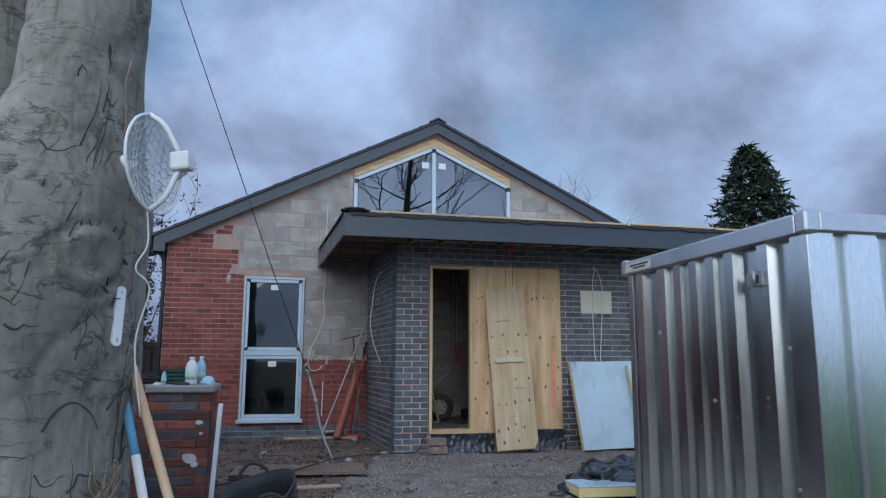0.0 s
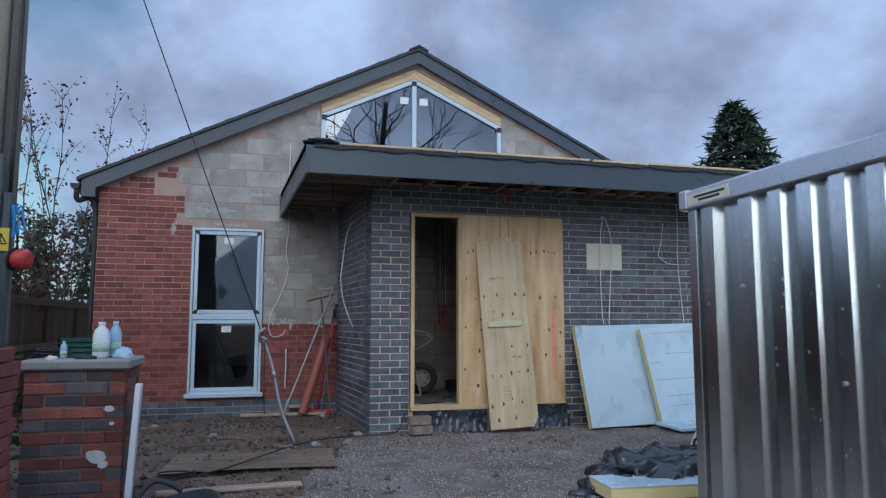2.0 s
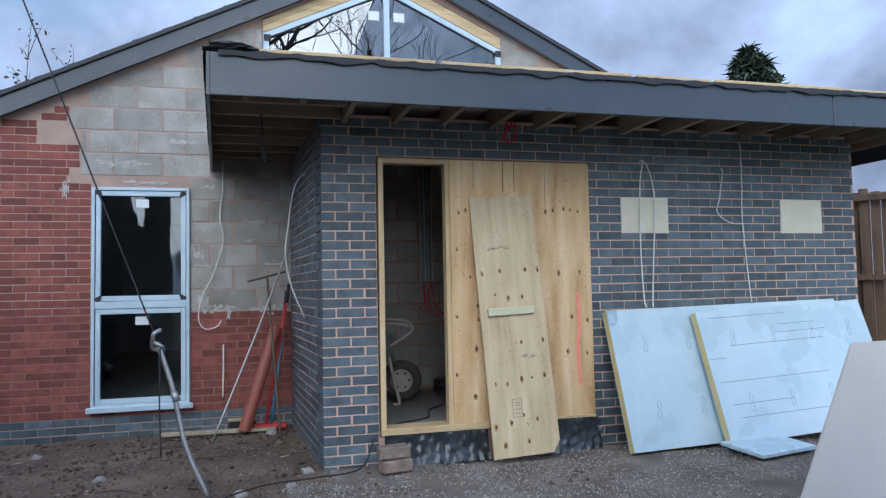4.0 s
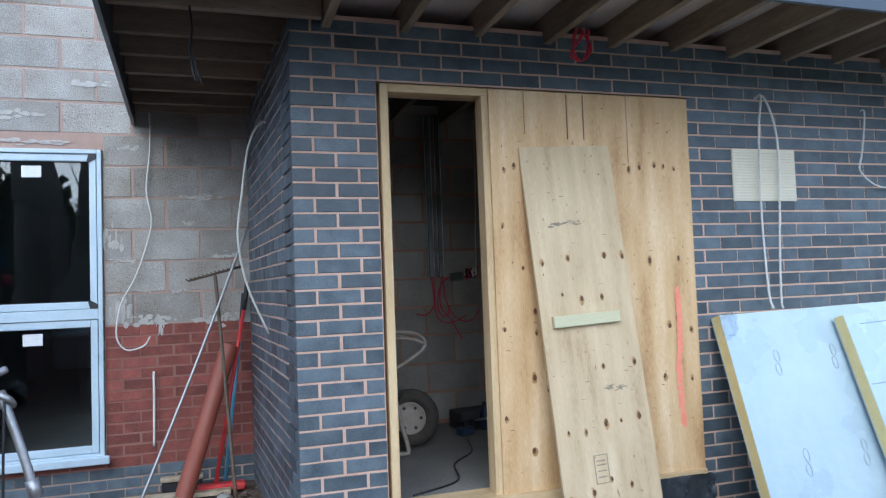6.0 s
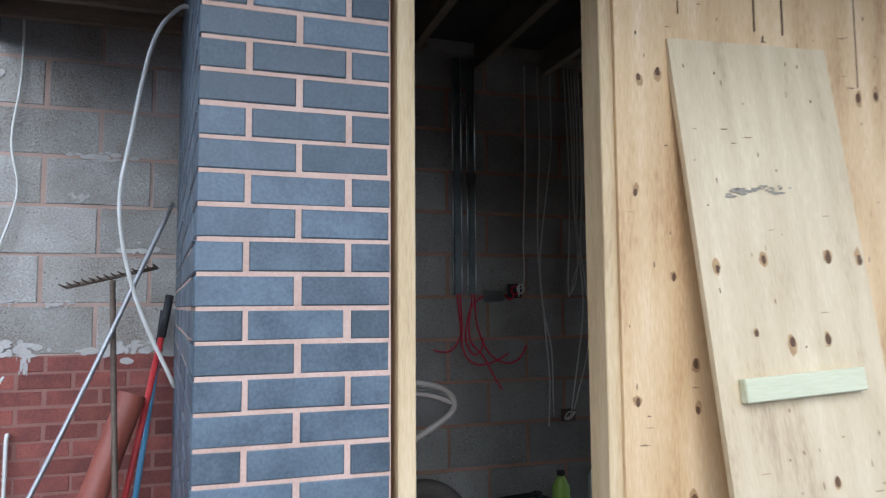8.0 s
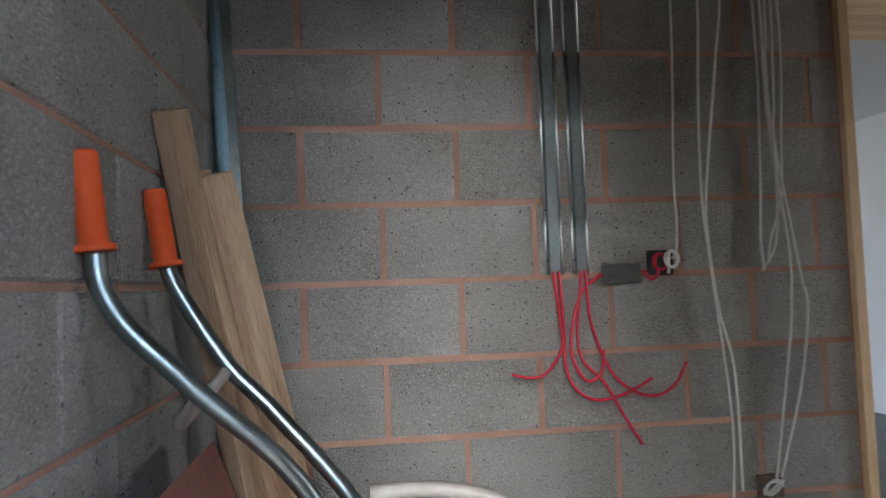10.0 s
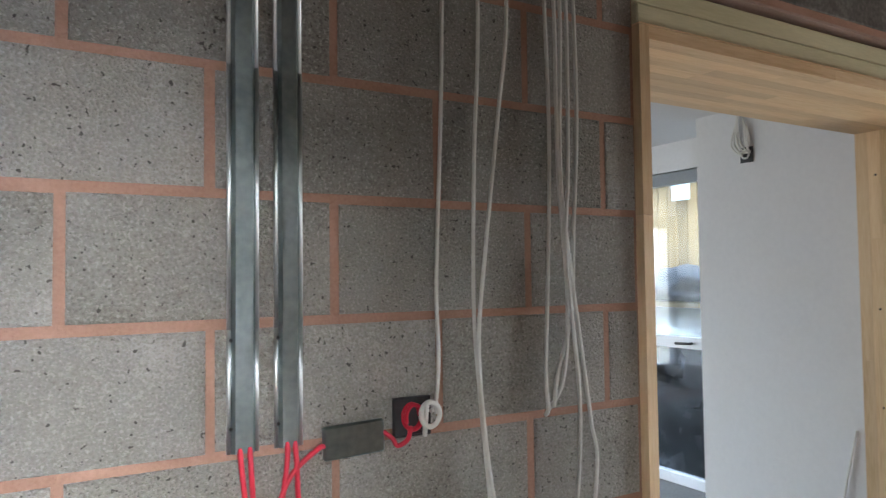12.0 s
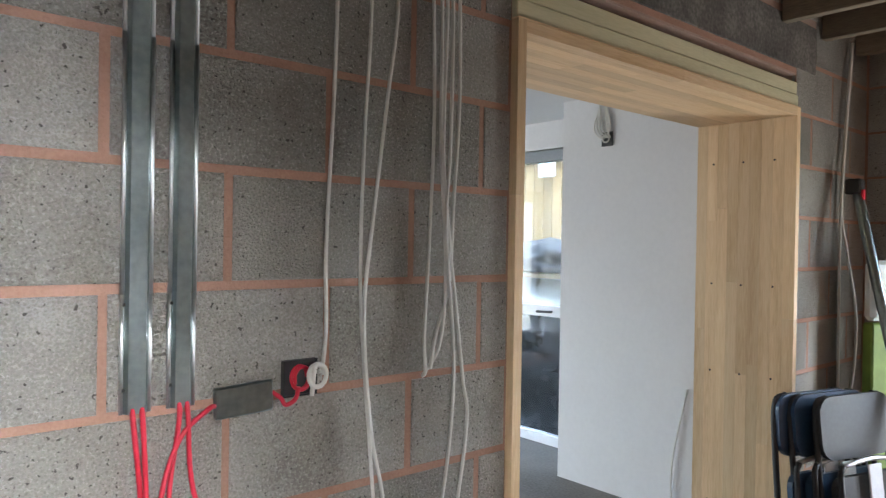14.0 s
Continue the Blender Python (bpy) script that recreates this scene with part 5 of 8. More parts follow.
def loft(rows, seg, rough, knot=False):
    """A trunk through rows of x, y, z, radius, with an uneven bark surface."""
    line = smooth_line([r[:3] for r in rows], 10)
    rad = smooth_line([(r[3], 0, 0) for r in rows], 10)
    bm = bmesh.new()
    rings = []
    for p, rr in zip(line, rad):
        ring = []
        for q in range(seg):
            a = 2 * math.pi * q / seg
            d = Vector((math.cos(a), math.sin(a), 0))
            s = p + d * rr.x
            n = 0.06 * noise.noise(s * 1.6) + 0.02 * noise.noise(Vector((s.x * 5, s.y * 5, s.z * 2.2)))
            crease = abs(noise.noise(Vector((s.x * 2.6, s.y * 2.6, s.z * 3.4)) + Vector((7, 1, 0)))) 
            n -= 0.03 * max(0, 1 - crease * 16)
            if knot:
                da = (a - KA + math.pi) % (2 * math.pi) - math.pi
                e = math.hypot(da * rr.x / 0.125, (p.z - KZ) / 0.10)
                n += 0.03 * math.exp(-((e - 1.0) / 0.22) ** 2) - 0.018 * math.exp(-((e - 1.45) / 0.15) ** 2) + (0.008 if e < 0.8 else 0)
                n += 0.012 * math.exp(-((e - 1.75) / 0.12) ** 2)
            ring.append(bm.verts.new(s + d * n * min(1, rr.x * 2.2) * rough))
        rings.append(ring)
    for a, b in zip(rings, rings[1:]):
        for q in range(seg):
            bm.faces.new((a[q], a[(q + 1) % seg], b[(q + 1) % seg], b[q])).smooth = True
    bm.faces.new(rings[-1])
    return bm


main = [(-2.851, -5.557, -0.1, 0.918), (-2.851, -5.568, 0.256, 0.795), (-2.84, -5.579, 0.76, 0.75), (-2.829, -5.579, 1.208, 0.734), (-2.806, -5.59, 1.544, 0.717), (-2.65, -5.613, 1.824, 0.575), (-2.50, -5.646, 2.07, 0.39), (-2.395, -5.669, 2.328, 0.285), (-2.365, -5.691, 2.664, 0.255), (-2.335, -5.657, 3.448, 0.235), (-2.193, -5.523, 5.016, 0.208), (-1.913, -5.299, 7.032, 0.135)]
part("trunk", loft(main, 150, 1.0, True), M["bark"], tree, "smooth grey trunk with creases and an old branch scar")
part("second_stem", loft([(-3.00, -5.35, 1.2, 0.45), (-3.00, -5.2, 1.9, 0.40), (-3.02, -5.1, 2.5, 0.37), (-3.15, -5.0, 3.8, 0.30), (-3.5, -4.8, 5.8, 0.17)], 48, 1.0), M["bark"], tree, "darker second stem")
random.seed(21)


def branch(bm, p, d, r, n, depth):
    pts = [p]
    for i in range(n):
        d = (d + Vector((random.uniform(-1, 1), random.uniform(-1, 1), random.uniform(-0.5, 0.8))) * 0.28).normalized()
        p = p + d * (0.16 + r * 6)
        pts.append(p)
    tube(pts, r, 5 if r < 0.03 else 8, 2, bm, r1=r * 0.45, cap=False)
    if depth:
        for i in range(3 if depth > 1 else 4):
            q = pts[random.randrange(max(1, n // 3), n + 1)]
            e = (d + Vector((random.uniform(-1, 1), random.uniform(-1, 1), random.uniform(-0.4, 0.9)))).normalized()
            branch(bm, q, e, max(0.004, r * 0.5), max(4, n - 1), depth - 1)


cb = bmesh.new()
for p, d in (((-2.05, -5.9, 4.6), (0.8, -0.3, 0.6)), ((-2.1, -6.0, 3.9), (-0.2, -0.8, 0.6)), ((-1.8, -5.7, 6.3), (0.3, 0.2, 0.9)), ((-3.3, -5.4, 4.6), (-0.8, 0.1, 0.7)), ((-3.5, -5.2, 5.5), (-0.1, -0.4, 1)), ((-1.9, -5.8, 5.6), (0.9, 0.1, 0.4))):
    branch(cb, Vector(p), Vector(d).normalized(), 0.075, 8, 3)
part("crown", cb, M["twig"], tree, "bare winter branches")
def on_trunk(a, z, out=0.0):
    """A place on the trunk's surface at an angle and a height."""
    rows = [r for r in main]
    for r0, r1 in zip(rows, rows[1:]):
        if r0[2] <= z <= r1[2]:
            f = (z - r0[2]) / (r1[2] - r0[2])
            c = [r0[i] + (r1[i] - r0[i]) * f for i in range(4)]
            return Vector((c[0] + (c[3] + out) * math.cos(radians(a)), c[1] + (c[3] + out) * math.sin(radians(a)), z))


for a, z, s in ((-44, 1.96, 0.02), (-44, 1.87, 0.015), (-38, 1.63, 0.03), (-38, 1.54, 0.026)):
    b = bmesh.new()
    bmesh.ops.create_icosphere(b, subdivisions=2, radius=1)
    for v in b.verts:
        v.co = Vector((v.co.x * s, v.co.y * s, v.co.z * s * 0.9)) * (1 + 0.3 * noise.noise(v.co * 2 + Vector((z * 9, 0, 0))))
    part("scar", b, M["bark_scar"], tree, "rusty brown bark scar").location = on_trunk(a, z, -0.004)


# drooping creases where old branches were shed
random.seed(77)
cz = bmesh.new()
for q in range(70):
    a0, z0 = random.uniform(-80, 5), random.uniform(0.15, 2.6)
    w, d = random.uniform(6, 22), random.uniform(-0.12, 0.10)
    if random.random() < 0.4:
        w, d = random.uniform(1, 4), random.uniform(0.08, 0.25)
    pts = []
    for j in range(7):
        g = j / 6 - 0.5
        pts.append((a0 + w * g + random.uniform(-0.8, 0.8), z0 + d * (4 * g * g if w > 5 else 2 * g) + random.uniform(-0.012, 0.012)))
    if all(-0.05 < z < 2.7 for a, z in pts):
        line = [on_trunk(a, z, 0.0) for a, z in pts]
        line = [p + Vector((p.x + 2.85, p.y + 5.58, 0)).normalized() * (0.06 * noise.noise(p * 1.6) + 0.02 * noise.noise(Vector((p.x * 5, p.y * 5, p.z * 2.2)))) * 0.98 for p in line]
        tube(line, random.uniform(0.002, 0.0055), 5, 3, cz, r1=0.001)
part("bark_crease", cz, M["bark_dark"], tree, "dark creases in the bark", "stuff")
M["vine"] = surf("vine", [(0.16, 0.13, 0.09), (0.26, 0.21, 0.15)], 20, 60, (0.7, 0.9), 0.3)
for pts in (((-34, 2.30), (-30, 2.18), (-36, 2.06), (-34, 1.98), (-32, 1.90)), ((-46, 2.02), (-38, 2.03), (-30, 2.0)), ((-32, 2.5), (-36, 2.38), (-28, 2.27)), ((-20, 1.75), (-16, 1.6), (-24, 1.45), (-14, 1.3))):
    tw = part("ivy_stem", tube([on_trunk(a, z, 0.012) for a, z in pts], 0.006, 5, 5, r1=0.003), M["vine"], tree, "dry ivy stem on the bark")
rt = bmesh.new()
for i in range(9):
    a0 = -20 + random.uniform(-5, 5)
    pts = [(a0, 0.55)]
    for j in range(4):
        pts.append((pts[-1][0] + random.uniform(-5, 5), pts[-1][1] + random.uniform(0.03, 0.07)))
    tube([on_trunk(a, z, 0.03 + 0.01 * j) for j, (a, z) in enumerate(pts)], 0.012, 5, 4, rt, r1=0.003)
part("ivy_root", rt, M["vine"], tree, "tangle of dry ivy roots at the foot")

strip = thing("white_strip", "white plastic marker strip nailed to the trunk", "strip", Matrix.Translation(on_trunk(-21, 1.19, 0.03)) @ pose(0, 0, 0, 0, 2, 50))
sb = box(-0.022, 0.022, -0.006, 0.006, 0, 0.25)
bmesh.ops.bevel(sb, geom=[e for e in sb.edges if abs(e.verts[0].co.y - e.verts[1].co.y) > 0.01], offset=0.018, segments=4, affect="EDGES", profile=0.5)
part("strip", sb, M["white_upvc"], strip)
for z in (0.02, 0.03, 0.225):
    part("nail", lathe([(0.003, 0), (0.003, 0.003)], 8, m=Matrix.Translation((0, -0.007, z)) @ pose(0, 0, 0, 90)), M["steel"], strip)

# honeycomb dish
M["dish"] = surf("dish", [(0.62, 0.64, 0.64), (0.72, 0.74, 0.74)], 6, 40, (0.35, 0.5), 0.02)
M["dish_film"] = surf("dish_film", [(0.52, 0.55, 0.56), (0.62, 0.65, 0.66)], 6, 40, (0.35, 0.5), 0.02)
M["dish_film"].node_tree.nodes["Principled BSDF"].inputs["Alpha"].default_value = 0.62
nrm = Vector((0.93, -0.36, 0.06)).normalized()
dm = Matrix.Translation((-2.03, -6.02, 1.925)) @ nrm.to_track_quat("Z", "Y").to_matrix().to_4x4()
dish = thing("dish_antenna", "white honeycomb dish antenna mounted on the tree trunk", "antenna", dm)
DR = 0.205
bowl_z = lambda r: 0.055 * (r / DR) ** 2
bw = bmesh.new()
rings = [[bw.verts.new((DR * i / 6 * math.cos(a), DR * i / 6 * math.sin(a), bowl_z(DR * i / 6) - 0.006)) for a in (2 * math.pi * q / 40 for q in range(40))] for i in range(1, 7)]
for a, b in zip(rings, rings[1:]):
    for q in range(40):
        bw.faces.new((a[q], a[(q + 1) % 40], b[(q + 1) % 40], b[q])).smooth = True
bw.faces.new(rings[0][::-1])
part("reflector", bw, M["dish_film"], dish, "translucent white reflector")
hx = bmesh.new()
hs = 0.0215
seen_edges = set()
for i in range(-9, 10):
    for j in range(-9, 10):
        cx, cy = hs * 1.5 * i, hs * math.sqrt(3) * (j + 0.5 * (i % 2))
        if math.hypot(cx, cy) > DR - 0.012:
            continue
        vs = [(cx + hs * math.cos(math.pi / 3 * q), cy + hs * math.sin(math.pi / 3 * q)) for q in range(6)]
        for q in range(6):
            a, b = vs[q], vs[(q + 1) % 6]
            key = tuple(sorted(((round(a[0], 3), round(a[1], 3)), (round(b[0], 3), round(b[1], 3)))))
            if key in seen_edges:
                continue
            seen_edges.add(key)
            tube([(*a, bowl_z(math.hypot(*a))), (*b, bowl_z(math.hypot(*b)))], 0.0024, 4, 1, hx, cap=False)
part("honeycomb", hx, M["dish"], dish, "white honeycomb ribs")
part("rim", tube([(DR * math.cos(a), DR * math.sin(a), 0.055) for a in (2 * math.pi * q / 40 for q in range(41))], 0.0065, 8, 2), M["dish"], dish)
fz = 0.165
for a in (100, -100):
    c, s = math.cos(radians(a)), math.sin(radians(a))
    arm = tube([(DR * c, DR * s, 0.055), (DR * 0.75 * c, DR * 0.75 * s, 0.115), (0.03 * c, 0.04 * s, fz)], 0.012, 8)
    part("feed_arm", arm, M["dish"], dish)
part("feed_arm", tube([(DR * 0.98, 0, 0.055), (DR * 0.6, 0.0, 0.125), (0.02, 0, fz)], 0.010, 8), M["dish"], dish)
fb = box(-0.032, 0.032, -0.04, 0.04, fz - 0.03, fz + 0.055)
bmesh.ops.bevel(fb, geom=fb.edges[:], offset=0.012, segments=2, affect="EDGES", profile=0.5)
part("feed", fb, M["dish"], dish, "white feed head")
part("bracket", tube([(0, 0, -0.01), (0, 0.01, -0.06), (0.03, 0.05, -0.10)], 0.018, 8), M["dish"], dish, "mounting bracket")
cable("thin pale cable hanging from the dish", [(-2.0, -6.0, 1.74), (-1.99, -6.0, 1.6), (-2.03, -6.0, 1.5), (-1.98, -5.95, 1.42), (-2.03, -5.9, 1.2), (-2.0, -5.85, 0.9)], 0.004)

# ---- utility pole behind the pier ----
M["pole_wood"] = surf("pole_wood", [(0.16, 0.14, 0.11), (0.26, 0.24, 0.19), (0.32, 0.30, 0.25)], 3, 40, (0.75, 0.9), 0.35, 0.004, stretch=(5, 5, 0.5))
up = thing("utility_pole", "weathered wooden utility pole with dark cable guards", "utility pole", (-3.02, -2.0, -0.1))
part("pole", tube([(0, 0, 0), (0, 0, 8.2)], 0.135, 24, 2, r1=0.115), M["pole_wood"], up)
for x, z1, r in ((0.06, 2.42, 0.036), (0.13, 2.15, 0.030)):
    part("cable_guard", box(x - r, x + r, -0.19, -0.13, 0.3, z1, 0.01), M["anthracite"], up, "dark grey plastic cable guard")
for x in (0.06, 0.125, 0.135):
    part("riser_cable", tube([(x, -0.14, 2.0), (x, -0.125, 5), (x * 0.7, -0.12, 8.0)], 0.009, 6), M["cable_black"], up)
M["yellow"] = surf("yellow", [(0.55, 0.42, 0.05), (0.66, 0.52, 0.08)], 10, 60, (0.5, 0.7), 0.05)
for x in (-0.10, 0.105):
    sg = part("warning_sign", box(x - 0.045, x + 0.055, -0.20, -0.192, 1.74, 1.90, 0.002), M["yellow"], up, "small yellow warning sign")
    tri_bm = bmesh.new()
    for a, b in (((-0.03, 1.79), (0.04, 1.79)), ((0.04, 1.79), (0.005, 1.86)), ((0.005, 1.86), (-0.03, 1.79)), ((0.01, 1.845), (0.0, 1.815)), ((0.0, 1.815), (0.012, 1.80))):
        tube([(x + a[0], -0.202, a[1]), (x + b[0], -0.202, b[1])], 0.0035, 5, 1, tri_bm)
    part("hazard_symbol", tri_bm, M["gasket"], sg, "black triangle with a bolt")
rp = bmesh.new()
for j in range(3):
    tube([(0.155 * math.cos(a), -0.03 + 0.175 * math.sin(a), 1.92 + 0.012 * j + 0.01 * math.sin(2 * a)) for a in (2 * math.pi * q / 16 for q in range(17))], 0.006, 6, 2, rp)
for j in range(7):
    o = random.uniform(-0.03, 0.03)
    tube([(0.16, -0.17, 1.93), (0.19 + o, -0.18, 2.06), (0.21 + o, -0.19, 1.98), (0.22 + o * 1.5, -0.19, 1.86 + o), (0.19, -0.18, 1.93)], 0.006, 6, 5, rp)
part("rope", rp, M["blue_rope"] if "blue_rope" in M else M.setdefault("blue_rope", surf("blue_rope", [(0.02, 0.16, 0.42), (0.04, 0.26, 0.58)], 30, 90, (0.5, 0.7), 0.2)), up, "blue polypropylene rope tied round the pole")
reel = thing("red_lamp", "round red lamp hanging on the pole", "lamp", pose(-2.78, -2.18, 1.585, 0, 90, -25))
part("body", lathe([(0.055, -0.05), (0.068, -0.03), (0.07, 0.03), (0.05, 0.055), (0.03, 0.06)], 24), M["red_paint"], reel)
part("back_plate", lathe([(0.075, -0.066), (0.08, -0.06), (0.08, -0.05)], 24), M["gasket"], reel, "dark back plate")
part("hook", tube([(-0.07, 0, -0.05), (-0.16, 0, -0.04), (-0.22, -0.01, -0.06), (-0.30, 0, -0.1)], 0.005, 6), M["cable_black"], reel)
single("drain_length", tube([(-2.9, -2.9, 0.3), (-2.62, -3.0, 0.02)], 0.055, 18, 2), M["white_upvc"], "short white plastic pipe behind the pier", "pipe")
M["ivy"] = surf("ivy", [(0.03, 0.06, 0.025), (0.07, 0.12, 0.05)], 10, 40, (0.5, 0.7), 0.1, vary=0.4, island=True)


def leaves(bm, centre, spread, n, size, flat=0.0):
    for i in range(n):
        p = Vector(centre) + Vector((random.gauss(0, spread[0]), random.gauss(0, spread[1]), random.gauss(0, spread[2])))
        m = Matrix.Translation(p) @ Euler((random.uniform(0, 6), random.uniform(0, 6), random.uniform(0, 6))).to_matrix().to_4x4()
        s = size * random.uniform(0.6, 1.3)
        vs = [bm.verts.new(m @ Vector(q)) for q in ((0, -s, 0), (s * 0.55, -s * 0.1, 0.1 * s), (0, s, 0), (-s * 0.55, -s * 0.1, 0.1 * s))]
        bm.faces.new(vs)


iv = bmesh.new()
for z in (0.35, 0.5, 0.65, 0.8):
    leaves(iv, (-2.72, -2.35, z), (0.05, 0.05, 0.08), 26, 0.03)
single("ivy", iv, M["ivy"], "dark green ivy climbing beside the pier", "ivy", kind="stuff")
single("plastic_bag", heap(0.12, 0.10, 0.16, 3.0, 4), M["milk"], "crumpled white plastic bag on the ground", "bag", (-2.22, -4.6, -0.05))

# ---- steel shed ----
M["shed_steel"] = surf("shed_steel", [(0.46, 0.49, 0.495), (0.60, 0.63, 0.625), (0.72, 0.745, 0.735)], 2.5, 90, (0.15, 0.26), 0.04, 0.0008, metal=0.98, stretch=(1, 1, 0.35))
M["shed_cap"] = surf("shed_cap", [(0.45, 0.47, 0.49), (0.6, 0.62, 0.64)], 3, 60, (0.25, 0.42), 0.08, 0.001, metal=0.9)
SX, SY0, SY1, SZ = 1.115, -6.06, -4.17, 1.80
shed = thing("storage_shed", "galvanised corrugated steel storage shed", "shed", (0, 0, 0))


def ribbed(ribs, start, end, outer, inner, z0, z1, along_y):
    """A folded sheet: a slanted facet rises at each rib and falls back behind it."""
    line = []
    for a, w in ribs:
        line += [(a - 0.028, inner), (a, outer), (a + w, outer), (a + w + 0.02, inner)]
    line = [(start, inner), *line, (end, inner)]
    bm = bmesh.new()
    lo = [bm.verts.new((o, p, z0) if along_y else (p, o, z0)) for p, o in line]
    hi = [bm.verts.new((o, p, z1) if along_y else (p, o, z1)) for p, o in line]
    for i in range(len(line) - 1):
        bm.faces.new((lo[i], lo[i + 1], hi[i + 1], hi[i]))
    bmesh.ops.recalc_face_normals(bm, faces=bm.faces)
    bmesh.ops.solidify(bm, geom=bm.faces[:], thickness=-0.002)
    return bm


DOOR_RIBS = [(-5.748, 0.085), (-5.444, 0.085), (-5.254, 0.085), (-5.07, 0.085), (-4.885, 0.085), (-4.69, 0.10), (-4.384, 0.10)]
part("door_panel", ribbed(DOOR_RIBS, SY0 + 0.12, SY1 - 0.02, SX + 0.004, SX + 0.058, -0.1, SZ, True), M["shed_steel"], shed, "ribbed galvanised door panel")
part("corner_post", box(SX, SX + 0.06, SY0, SY0 + 0.13, -0.1, SZ + 0.01, 0.004), M["shed_steel"], shed)
part("corner_post", box(SX, SX + 0.06, SY1 - 0.075, SY1, -0.1, SZ + 0.01, 0.004), M["shed_steel"], shed)
part("end_panel", ribbed([(1.178, 0.092), (1.365, 0.17), (1.64, 0.17), (1.915, 0.17), (2.19, 0.17), (2.465, 0.17), (2.74, 0.17), (3.015, 0.17)], SX + 0.05, 3.35, SY0 + 0.004, SY0 + 0.05, -0.1, SZ, False), M["shed_steel"], shed, "ribbed galvanised end panel")
part("back_panel", box(3.30, 3.32, SY0 + 0.02, SY1, -0.1, SZ), M["shed_steel"], shed)
part("far_panel", box(SX + 0.06, 3.30, SY1 - 0.02, SY1, -0.1, SZ), M["shed_steel"], shed)
part("roof", box(SX - 0.01, 3.36, SY0 - 0.01, SY1 + 0.01, SZ + 0.075, SZ + 0.085), M["shed_steel"], shed)
part("cap_rail", box(SX - 0.03, SX + 0.05, SY0 + 0.05, SY1 - 0.0, SZ - 0.022, SZ + 0.075, 0.006), M["shed_cap"], shed, "folded steel roof rail")
part("cap_rail", box(SX + 0.06, 3.36, SY0 - 0.03, SY0 + 0.05, SZ - 0.015, SZ + 0.085, 0.006), M["shed_cap"], shed)
for y in (SY0 + 0.0, SY1 - 0.005):
    cbx = box(SX - 0.034, SX + 0.055, y - 0.04, y + 0.045, SZ - 0.025, SZ + 0.09, 0.012)
    part("corner_casting", cbx, M["shed_cap"], shed, "worn steel corner piece")
lab = part("name_plate", box(SX - 0.034, SX - 0.030, -4.57, -4.22, SZ - 0.008, SZ + 0.055, 0.001), M["cream"], shed, "small pale name plate")
for z, y0, y1 in ((SZ + 0.028, -4.54, -4.28), (SZ + 0.008, -4.50, -4.32)):
    part("lettering", box(SX - 0.0355, SX - 0.0335, y0, y1, z, z + 0.012), M["gasket"], lab, "dark unreadable lettering")
splash = bmesh.new()
for i in range(110):
    a, w = random.choice(DOOR_RIBS)
    y, z, r = a + random.uniform(0.1, 0.9) * w, random.uniform(0.02, 1.0) ** 1.4 * 1.6, random.uniform(0.0015, 0.006)
    vs = [splash.verts.new((SX + 0.0022, y + r * math.cos(q), z + r * random.uniform(0.8, 2.2) * math.sin(q))) for q in (0, 1.05, 2.1, 3.14, 4.2, 5.25)]
    splash.faces.new(vs)
part("mud_splash", splash, M["concrete"], shed, "dried pale splashes on the steel", "stuff")
hg = part("hinge", box(SX - 0.012, SX + 0.004, -5.72, -5.58, 1.545, 1.62, 0.003), M["steel"], shed, "bright steel hinge")
part("hinge_pin", tube([(SX - 0.016, -5.655, 1.54), (SX - 0.016, -5.655, 1.635)], 0.010, 10, 1), M["steel"], hg)
part("hinge_leaf", box(SX - 0.014, SX - 0.002, -5.69, -5.67, 1.56, 1.605, 0.001), M["gasket"], hg)
for y, z in ((-4.60, 1.33), (-4.60, 0.18), (-5.2, 0.9), (-5.88, 1.2), (-5.88, 0.5)):
    part("bolt", lathe([(0.012, 0), (0.012, 0.006), (0.006, 0.009)], 8, m=Matrix.Translation((SX + 0.003, y, z)) @ pose(0, 0, 0, 0, -90)), M["steel"], shed)
for i in range(14):
    part("rivet", lathe([(0.004, 0), (0.003, 0.003)], 6, m=Matrix.Translation((SX - 0.030, SY0 + 0.15 + i * 0.12, SZ - 0.005)) @ pose(0, 0, 0, 0, -90)), M["steel"], shed)

# ---- grass verge by the shed ----
M["grass"] = surf("grass", [(0.05, 0.11, 0.025), (0.09, 0.17, 0.045)], 3, 60, (0.8, 0.95), 0.4, 0.02, vary=0.3, island=True)
gb = bmesh.new()
for i in range(2600):
    x, y = random.uniform(1.3, 6), random.uniform(-11, -6.6)
    z = ground_z(x, y) - 0.01
    h, a, w = random.uniform(0.05, 0.13), random.uniform(0, 6.28), 0.012
    t = Vector((random.uniform(-0.04, 0.04), random.uniform(-0.04, 0.04), h))
    p = Vector((x, y, z))
    d = Vector((math.cos(a), math.sin(a), 0)) * w
    gb.faces.new([gb.verts.new(q) for q in (p - d, p + d, p + t)])
vs = [gb.verts.new((x, y, -0.035)) for x, y in ((1.25, -11), (2.4, -14), (20, -390), (390, -390), (390, -6.55), (1.25, -6.55))]
gb.faces.new(vs)
single("grass", gb, M["grass"], "rough green grass beside the shed", "grass", kind="stuff")

